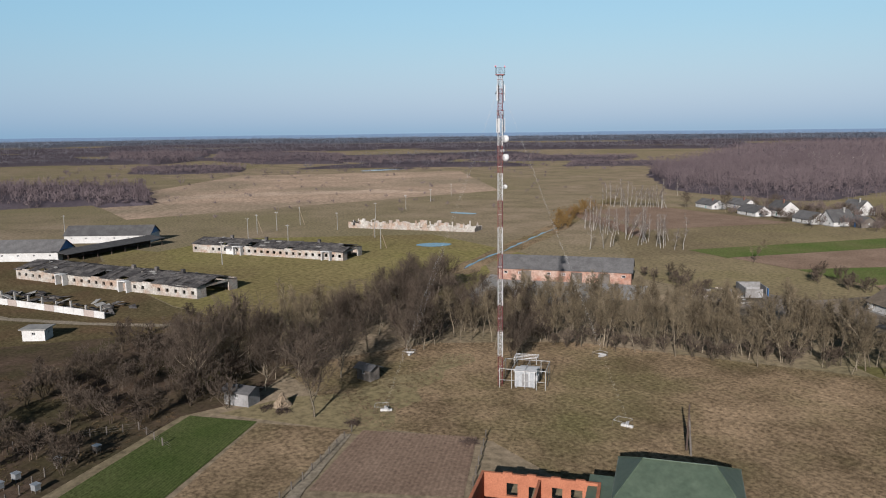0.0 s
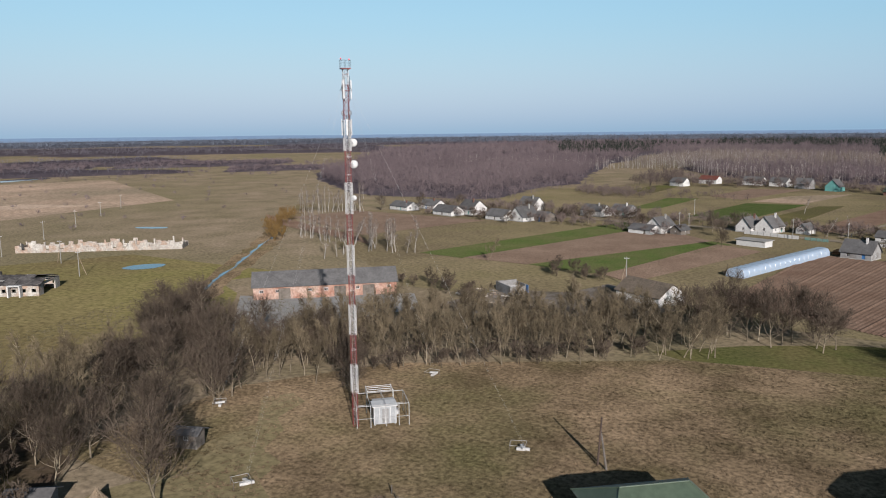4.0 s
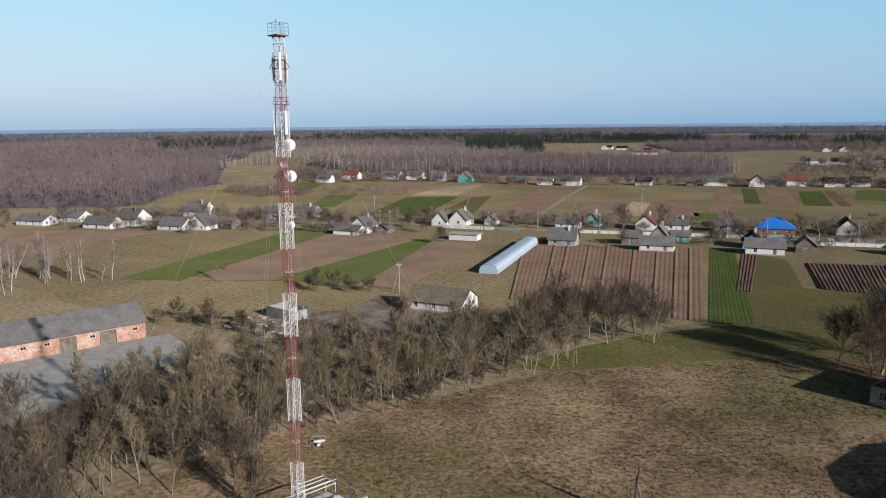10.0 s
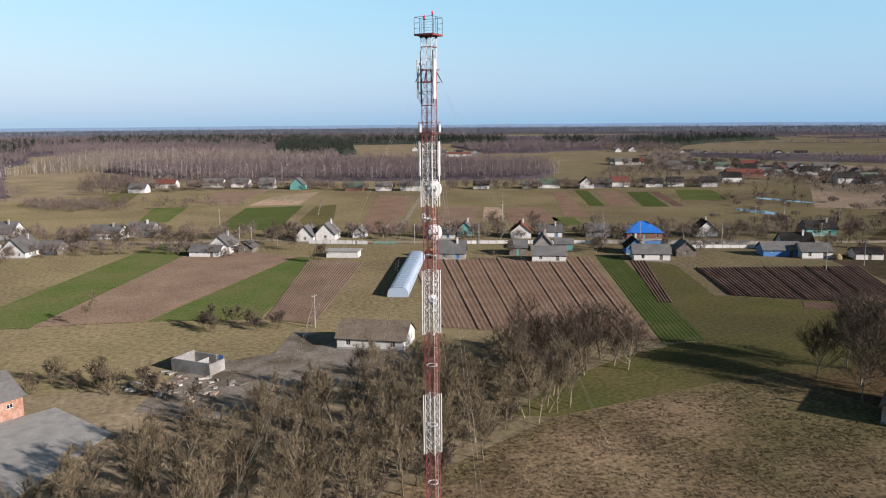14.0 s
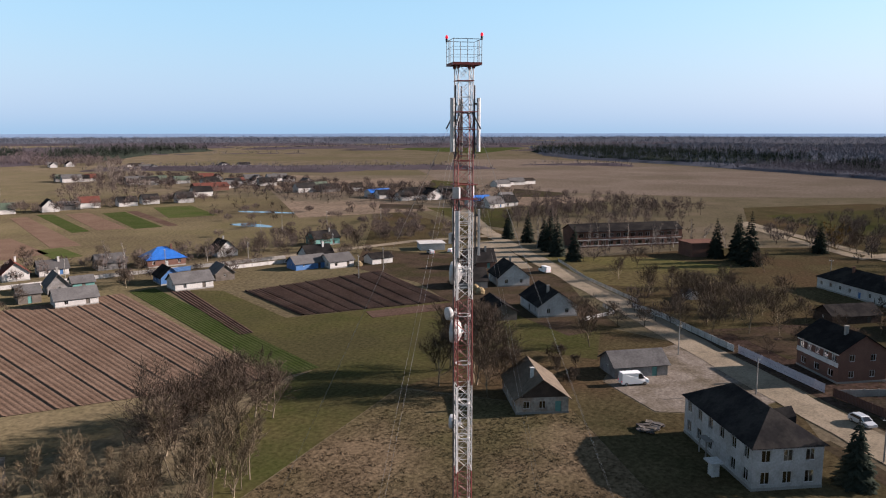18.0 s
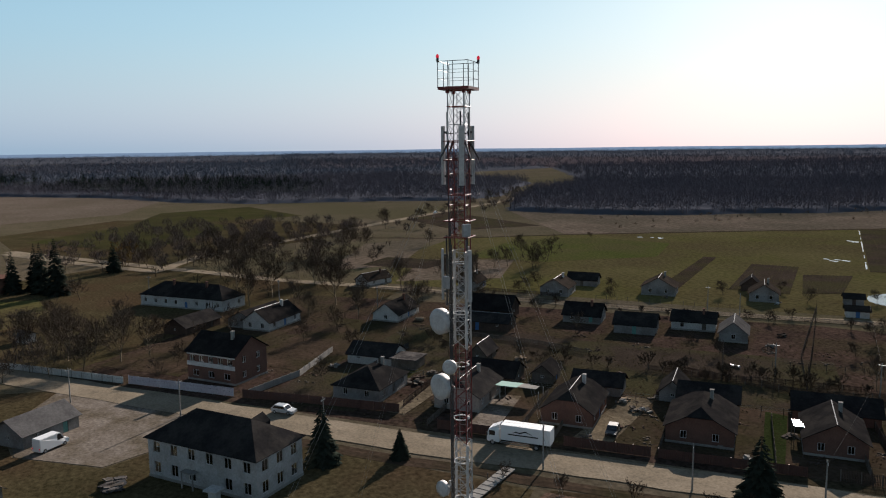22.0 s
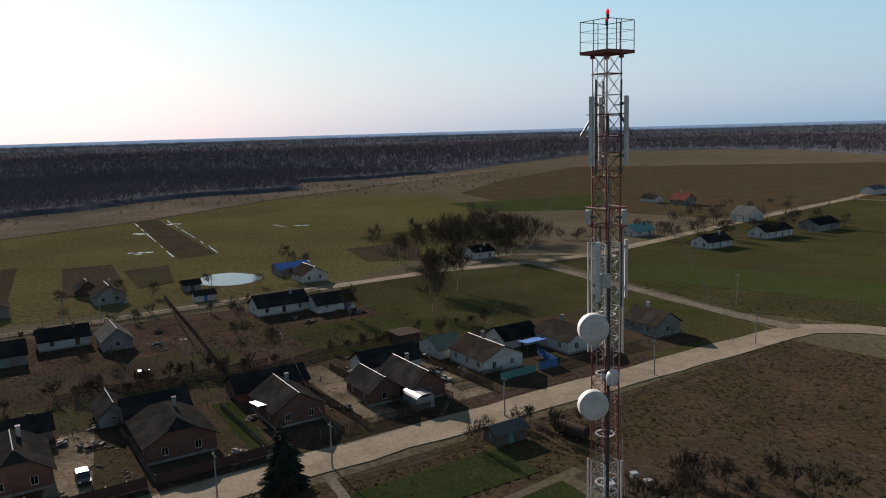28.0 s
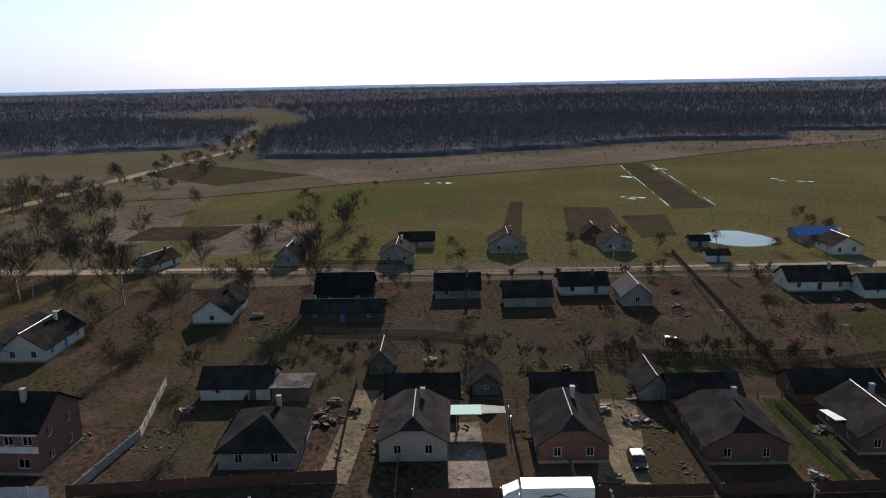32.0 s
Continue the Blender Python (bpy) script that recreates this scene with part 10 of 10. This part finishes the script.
wood_poly("birch_grove", [(-200, 770), (-152, 786), (-81, 646), (-6, 610), (79, 582), (178, 572), (232, 600), (244, 655), (178, 604), (79, 612), (-6, 640), (-70, 676), (-140, 800)], 5.5, 14, BIRCHB, 14, "row of pale birches behind the houses", thin=0.35, size=0.9, width=1.4, puffs=5)
wood_poly("birch_grove", [(-430, 735), (-320, 735), (-213, 712), (-190, 790), (-320, 800), (-430, 800)], 7, 13, BIRCHB, 44, "pale birches at the wood's edge", thin=0.4, size=1.0, width=1.6, puffs=5)
wood_poly("copse", [(-300, 420), (-240, 372), (-160, 368), (-145, 400), (-150, 540), (-172, 560), (-168, 400), (-230, 384)], 6, 8, WOODS, 52, "young bare trees along the wood's edge", puffs=30, size=0.9, width=2.4, thin=0.5)
wood_poly("copse", [(-120, 560), (-60, 575), (20, 560), (60, 540), (30, 575), (-60, 640), (-130, 620)], 7, 8, GARDENTW, 53, "bare bushes and trees behind the far houses", puffs=50, size=0.8, width=2.6, thin=0.35)
wood_poly("copse", [(-120, 440), (-60, 420), (-20, 430), (-40, 470), (-110, 480)], 7, 5, GARDENTW, 54, "bare bushes on a field edge", puffs=50, size=0.7, width=2.2, thin=0.45)
wood_poly("copse", [(305, 425), (330, 330), (345, 260), (420, 210), (470, 300), (440, 470), (400, 640), (330, 620)], 15, 7, GARDENTW, 55, "bare trees among scattered farms", puffs=60, size=1.0, width=3.0, thin=0.4)
wood_poly("woods", [(440, -165), (388, -200), (358, -240), (345, -292), (325, -330), (318, -385), (296, -430), (262, -450), (240, -480), (280, -560), (222, -605), (170, -690), (560, -740), (760, -440), (610, -272), (500, -200)], 5.5, 13, BACKLITHAZE, 2, "dark bare wood beyond the pasture", puffs=34, size=1.1, width=3.4, canopy=0.8, mass=0.24)
wood_poly("woods", [(170, -690), (125, -863), (68, -1039), (-13, -1228), (300, -1700), (1200, -1500), (1300, -700), (760, -440), (560, -740)], 12, 14, BACKLITHAZE, 6, "bare wood rolling on to the skyline", puffs=12, width=6, size=2.6, canopy=0.7, mass=0.24)
wood_poly("woods", [(553, -172), (582, -113), (606, -12), (658, 45), (763, 106), (843, 203), (900, 270), (1040, 160), (1100, -300), (790, -372), (640, -262), (585, -230)], 8, 12, BACKLITHAZE, 3, "bare wood along the country road", puffs=40, width=4.5, size=1.3, canopy=0.7, mass=0.24)
wood_poly("woods", [(900, 270), (980, 364), (1078, 540), (1200, 660), (1600, 900), (2300, 700), (2300, -600), (1300, -700), (1100, -300), (1040, 160)], 17, 13, BLUEHAZE, 41, "broad bare wood beyond the stubble field", width=8, size=3.2, puffs=12, canopy=0.6, mass=0.24)
wood_poly("woods", [(-13, -1228), (-148, -1222), (-261, -1154), (-330, -913), (-420, -930), (-700, -1150), (-900, -1800), (300, -2100), (300, -1700)], 14, 12, BACKLITHAZE, 45, "bare wood on the plain", puffs=12, width=6, size=2.8, canopy=0.7, mass=0.24)
wood_poly("pine_wood", [(1010, 400), (1090, 530), (1220, 650), (1420, 800), (1560, 720), (1300, 400), (1080, 180), (960, 250)], 10, 19, PINE, 46, "dark pine wood behind the stubble field", puffs=26, width=3.4, size=2.4, canopy=0.8, mass=0.3, thin=0.35)
wood_poly("pine_wood", [(720, 20), (800, 90), (900, 180), (1000, 120), (900, -60), (760, -120), (690, -80)], 10, 17, PINE, 47, "dark pine wood by the country road", puffs=26, width=3.4, size=2.4, canopy=0.8, mass=0.3, thin=0.35)
wood_poly("pine_wood", [(-430, 1160), (-318, 1225), (-318, 1330), (-520, 1350), (-470, 1240)], 8, 19, PINE, 48, "dark pine clump among bare woods", puffs=26, width=3.2, size=2.2, canopy=0.8, mass=0.3, thin=0.35)
wood_poly("pine_wood", [(-700, 1700), (-300, 1560), (100, 1480), (500, 1500), (560, 1640), (100, 1620), (-300, 1700), (-680, 1840)], 16, 20, PINE, 49, "dark pine belt on the skyline", puffs=22, width=5, size=3.4, canopy=0.7, mass=0.3, thin=0.35)
wood_poly("pine_wood", [(541, 1160), (610, 1085), (830, 1290), (1100, 1420), (1050, 1520), (760, 1420)], 13, 19, PINE, 50, "dark pine wood behind far hamlets", puffs=22, width=4.4, size=3.0, canopy=0.7, mass=0.3, thin=0.35)
wood_poly("woods", [(300, 1000), (600, 1080), (690, 1180), (680, 1520), (330, 1300)], 11, 11, WOODS, 51, "bare copse behind far hamlets", puffs=16, width=5, size=2.4, canopy=0.7, mass=0.24)
# copses, scrub lines and thickets on the western plain
for k, (pts, h, st, lab) in enumerate((
        ([(-1120, 180), (-1500, 240), (-1560, 330), (-1400, 400), (-1075, 288), (-985, 215)], 11, 9, "bare copse on the plain"),
        ([(-1060, 312), (-1400, 420), (-1300, 560), (-1130, 558), (-818, 405), (-884, 329)], 8, 9, "bare thicket on the plain"),
        ([(-752, 141), (-900, 178), (-860, 262), (-789, 274), (-706, 241), (-711, 172)], 5, 6, "low purple-brown scrub"),
        ([(-378, 58), (-430, 66), (-422, 94), (-377, 88)], 5, 4, "dense dark willow scrub"),
        ([(-900, 420), (-1000, 520), (-880, 640), (-800, 560), (-720, 480)], 5, 8, "low purple-brown scrub"),
        ([(-760, 560), (-860, 700), (-700, 820), (-640, 700)], 6, 8, "low purple-brown scrub"),
        ([(-560, 560), (-640, 640), (-560, 720), (-500, 640)], 4, 7, "low purple-brown scrub"))):
    wood_poly("copse", pts, st, h, WOODS, 60 + k, lab, puffs=16, size=1.4 + 0.05 * st, width=0.45 * st, thin=0.12, canopy=0.8, mass=0.5)
wood_poly("woods", [(-415, -20), (-400, 20), (-398, 50), (-388, 90), (-520, 110), (-620, 10), (-520, -60)], 6, 9, WOODS, 5, "bare wood on the plain", puffs=18, size=1.7, canopy=0.8)
wood_poly("scrub", [(290.3, -153.9), (317.6, -215.2), (272.6, -323.3), (189.1, -399.6), (95.1, -485.4), (67.9, -644.3), (287.6, -654.3), (452.9, -321.5), (418.8, -189.8)], 9, 2.6, HEATH, 7, "low dry scrub on the heath", thin=0.75, width=1.2, trunk=False)
wood_poly("scrub", [(-300, 60), (-420, 40), (-760, 160), (-700, 520), (-330, 420), (-230, 230)], 16, 2.6, WOODS, 8, "scattered bushes on the plain", thin=0.8, width=1.6, trunk=False)
wood_poly("scrub", [(-420, -20), (-900, 100), (-1100, 500), (-700, 900), (-430, 620), (-640, 300)], 20, 5, WOODS, 9, "scattered bushes and copses on the plain", thin=0.72, width=4, size=2.0)
wood_poly("scrub", [(197.7, 10.5), (325.3, -45.4), (347.1, 103.8), (275.8, 187.1), (208.1, 130.1), (150.9, 82.7)], 13, 4.5, TWIG, 10, "bare garden bushes", thin=0.7, width=1.8)
wood_poly("scrub", [(-170, 325), (-110, 350), (-60, 345), (-55, 322), (-110, 312), (-160, 312)], 6, 4.5, TWIG, 15, "bare bushes between cottages", thin=0.4, width=1.8)
wood_poly("scrub", [(200, 300), (308.5, 245.7), (431.5, 310.2), (422.5, 467.3), (290, 560), (230, 440)], 15, 5, TWIG, 16, "bare bushes between far gardens", thin=0.72, width=2.2, size=1.3)
wood_poly("scrub", [(-74.3, -247.5), (3.4, -301.0), (-62.0, -418.2), (-170.1, -373.2)], 13, 4.5, TWIG, 17, "bare bushes in far gardens", thin=0.75, width=2)


GARDENS = [
    ("garden_trees", [(-172, 330), (-50, 316), (20, 297), (90, 277), (172, 250), (180, 264), (95, 294), (25, 314), (-50, 334), (-165, 350)], 5.6, 5.8, 0.12, 2.2, 1.1, 21, "bare orchard trees behind the street cottages"),
    ("garden_trees", [(95, 262), (182, 232), (178, 220), (90, 248)], 6.0, 4.5, 0.42, 2.0, 1.0, 22, "bare garden trees between cottages"),
    ("garden_trees", [(165, 264), (232, 236), (242, 264), (182, 292)], 6.5, 6.5, 0.35, 2.5, 1.2, 23, "bare trees at the end of the street"),
    ("garden_trees", [(-150, 300), (-40, 280), (-20, 262), (-30, 292), (-90, 306), (-150, 318)], 5.6, 5.0, 0.2, 2.0, 1.0, 24, "bare fruit trees beside white cottages"),
    ("garden_trees", [(-95, 528), (0, 535), (60, 488), (290, 442), (295, 468), (60, 514), (0, 562), (-95, 562)], 7.0, 7.0, 0.25, 3.0, 1.5, 25, "bare trees round the far row of houses"),
    ("garden_trees", [(330, 270), (430, 330), (470, 560), (430, 720), (320, 730), (345, 520), (335, 380)], 13.0, 8.0, 0.45, 3.6, 2.0, 26, "bare trees among scattered hamlets"),
    ("garden_trees", [(255, 168), (300, 142), (420, 180), (440, 270), (350, 295), (272, 238)], 9.0, 9.0, 0.72, 2.2, 1.2, 27, "tall bare trees behind the school"),
    ("garden_trees", [(262, 66), (300, 18), (345, 0), (410, 10), (430, 60), (335, 120), (285, 108)], 9.0, 8.0, 0.5, 3.0, 1.5, 28, "bare trees round the road junction"),
    ("garden_trees", [(205, 165), (262, 130), (258, 120), (200, 152)], 7.0, 7.0, 0.5, 2.5, 1.2, 29, "bare trees before the school"),
    ("garden_trees", [(-10, -200), (-60, -270), (-110, -350), (-80, -360), (-20, -260), (30, -215)], 9.0, 5.5, 0.7, 2.4, 1.2, 32, "bare trees along the southern lane"),
    ("garden_trees", [(300, -20), (420, -130), (520, -235), (535, -220), (430, -105), (320, 0)], 9.0, 6.5, 0.72, 2.4, 1.3, 33, "bare trees lining the country road"),
    ("garden_trees", [(150, 124), (178, 112), (192, 96), (152, 86), (132, 88), (132, 104)], 5.5, 6.0, 0.45, 2.3, 1.0, 35, "bare trees and bushes behind the road fence"),
    ("garden_trees", [(272, 46), (390, 32), (430, -24), (366, -36), (285, -8), (244, 20)], 9.0, 8.0, 0.55, 3.0, 1.4, 36, "bare trees round the road junction"),
    ("garden_trees", [(200, 18), (222, -4), (205, -20), (170, 4), (172, 20)], 7.0, 5.0, 0.7, 2.2, 1.0, 37, "bare garden trees in back gardens"),
    ("garden_trees", [(380, 283), (385, 200), (352, 165), (275, 158), (288, 225)], 9.0, 8.5, 0.75, 2.2, 1.2, 38, "bare trees behind the school"),
    ("garden_trees", [(62, -210), (66, -290), (38, -275), (24, -180)], 8.0, 9.5, 0.45, 2.8, 1.3, 40, "grove of bare trees beyond the crossroads"),
    ("garden_trees", [(303.9, 323.4), (275.2, 264.1), (263.5, 228.5), (226.0, 210.9), (207.2, 230.5), (197.1, 244.7)], 8.0, 4.5, 0.3, 2.4, 1.1, 39, "dense bare scrub behind the street"),
    ("garden_trees", [(259.3, 217.5), (285.7, 218.6), (317.7, 207.2), (342.6, 192.4), (371.7, 156.6), (402.4, 163.4), (383.8, 212.7), (339.7, 243.7), (304.5, 241.7)], 6.0, 9.0, 0.35, 2.6, 1.2, 43, "tall bare trees round the crossroads"),
    ("garden_trees", [(160, 290), (300, 262), (330, 340), (230, 420)], 14.0, 4.0, 0.7, 2.6, 1.3, 34, "bare bushes on wet meadow"),
]
for gname, gpts, gstep, gh_, gthin, gw, gs, gseed, glab in GARDENS:
    wood_poly(gname, gpts, gstep, gh_, GARDENTW, gseed, glab, puffs=150, width=gw, thin=gthin, size=gs * 0.55)


def far_band(r0, r1, seed, step, h, material, label, cut, size, width, turn=0.0, lo=0, hi=360):
    """Woods in long uneven patches all round."""
    def inside(x, y):
        d = np.hypot(x, y - 60)
        a = np.degrees(np.arctan2(y - 60, x)) % 360
        ok = (d > r0) & (d < r1) & ((a - lo) % 360 <= hi - lo)
        out = np.zeros(x.shape, bool)
        for i in np.nonzero(ok)[0]:
            # patches stretched across the line of sight
            q = (a[i] / 57.3 * 1500 / 520, d[i] / 210.0, seed * 7.3)
            out[i] = noise.noise(q) + 0.45 * noise.noise((q[0] * 2.7, q[1] * 2.7, q[2])) > cut
        return out
    return woods("woods", inside, (-r1, 60 - r1, r1, 60 + r1), step, h, material, seed, label, puffs=8, width=width, size=size, mass=0.4, trunk=False, canopy=0.8)


far_band(760, 1500, 16, 14, 8, HAZEWOOD, "distant bare copses between fields", 0.3, 2.4, 6, lo=112, hi=240)
far_band(700, 1300, 26, 14, 8, HAZEWOOD, "distant bare copses between fields", 0.34, 2.4, 6, lo=20, hi=70)
far_band(1500, 2600, 17, 24, 12, HAZEWOOD, "distant bare woods and copses", 0.05, 4.0, 10, lo=-12, hi=246)
far_band(1500, 2600, 12, 24, 14, HAZEWOOD, "distant bare woods and copses", -0.3, 4.0, 10, lo=225, hi=350)
far_band(2600, 4600, 13, 44, 16, BLUEHAZE, "distant woods on the plain", -0.1, 7.0, 24, lo=-12, hi=246)
far_band(2300, 4600, 18, 44, 17, BLUEHAZE, "distant woods on the plain", -0.4, 7.0, 24, lo=225, hi=350)


# ---- grass tufts on the rough field round the mast ----
def tufts(name, pts, count, h, material, seed, label):
    """Dry tussocks: fans of bent blades."""
    rng = np.random.default_rng(seed)
    xs, ys = [p[0] for p in pts], [p[1] for p in pts]
    p = np.stack([rng.uniform(min(xs), max(xs), count), rng.uniform(min(ys), max(ys), count)], 1)
    p = p[poly(pts)(p[:, 0], p[:, 1])]
    keep = np.array([noise.noise((x * 0.11, y * 0.11, seed)) + 0.5 * noise.noise((x * 0.5, y * 0.5, seed)) for x, y in p]) > -0.3
    p = p[keep]
    n = len(p)
    base = np.concatenate([p, np.full((n, 1), 0.02)], 1)
    vs = []
    for k in range(5):
        a = rng.uniform(0, 2 * math.pi, n)
        d = np.stack([np.cos(a), np.sin(a), 0 * a], 1)
        s = np.stack([-np.sin(a), np.cos(a), 0 * a], 1)
        w = rng.uniform(0.06, 0.16, n)[:, None]
        r = rng.uniform(0.2, 0.6, n)[:, None]
        top = base + d * r + np.stack([0 * a, 0 * a, h * rng.uniform(0.4, 1.0, n)], 1)
        vs.append(np.stack([base - s * w, base + s * w, top], 1))
    v = np.concatenate(vs).reshape(-1, 3)
    ob = hung(name, tri_mesh(name, v, np.arange(len(v)).reshape(-1, 3)), material, None)
    return tagged(ob, label, "grass", kind="stuff")


tufts("grass_tufts", [(-40, 40), (-8, 40), (6, 52), (24, 52), (71.5, 97.3), (63.8, 125.9), (20, 118), (-24, 92), (-38, 70)], 19000, 0.2, TUSSOCK, 21, "matted dry grass tussocks round the mast")
tufts("grass_tufts", [(-67.7, -57.6), (-46.4, -74.5), (-0.0, -22.6), (31.5, 10.0), (19.4, 19.6), (-6, -6), (-26, 20), (-60, 10)], 9000, 0.2, ROUGH, 22, "dry grass tussocks beside the road")
tufts("grass_tufts", [(-100, 60), (-40, 40), (-40, 100), (-76, 122), (-110, 110)], 6000, 0.2, GRASS, 23, "dry grass under the trees")

VILLAGE = [on_main(s, o) for s, o in ((-70, 7), (125, 7), (125, 80), (60, 84), (-70, 80))]
tufts("dry_weeds", VILLAGE, 13000, 0.16, ROUGH, 24, "dead brown weeds in the village gardens")
tufts("grass_tufts", [(-14, -139), (-90, -105), (-60, -88), (-40, -92), (10, -150)], 3500, 0.25, GRASS, 25, "dry grass tussocks by the lane")


# ---- small loose things lying about the yards ----
def litter(name, clusters, each, material, seed, label):
    """Boards, bricks and buckets too small to tell apart, in untidy groups."""
    rng = np.random.default_rng(seed)
    c = np.array([on_main(rng.uniform(-70, 118), rng.choice((rng.uniform(10, 34), rng.uniform(18, 30), rng.uniform(62, 80)))) for _ in range(clusters)])
    p = np.repeat(c, each, 0) + rng.normal(0, 1.0, (clusters * each, 2))
    n = len(p)
    a = rng.uniform(0, math.pi, n)
    hl, hw, hz = rng.uniform(0.1, 0.6, n), rng.uniform(0.04, 0.11, n), rng.uniform(0.04, 0.16, n)
    ux, uy = np.cos(a), np.sin(a)
    vs = []
    for sx, sy, z in ((-1, -1, 0), (1, -1, 0), (1, 1, 0), (-1, 1, 0), (-1, -1, 1), (1, -1, 1), (1, 1, 1), (-1, 1, 1)):
        vs.append(np.stack([p[:, 0] + ux * hl * sx - uy * hw * sy, p[:, 1] + uy * hl * sx + ux * hw * sy, 0.04 + hz * z], 1))
    v = np.stack(vs, 1).reshape(-1, 3)
    q = np.array([(0, 1, 5), (0, 5, 4), (1, 2, 6), (1, 6, 5), (2, 3, 7), (2, 7, 6), (3, 0, 4), (3, 4, 7), (4, 5, 6), (4, 6, 7)])
    f = (q[None] + 8 * np.arange(n)[:, None, None]).reshape(-1, 3)
    return tagged(hung(name, tri_mesh(name, v, f), material, None), label, "debris", kind="stuff")


litter("yard_debris", 34, 9, OLDWOOD, 31, "loose grey boards lying about yards")
litter("yard_debris", 36, 9, DARKWD, 33, "dark scrap wood lying about yards")
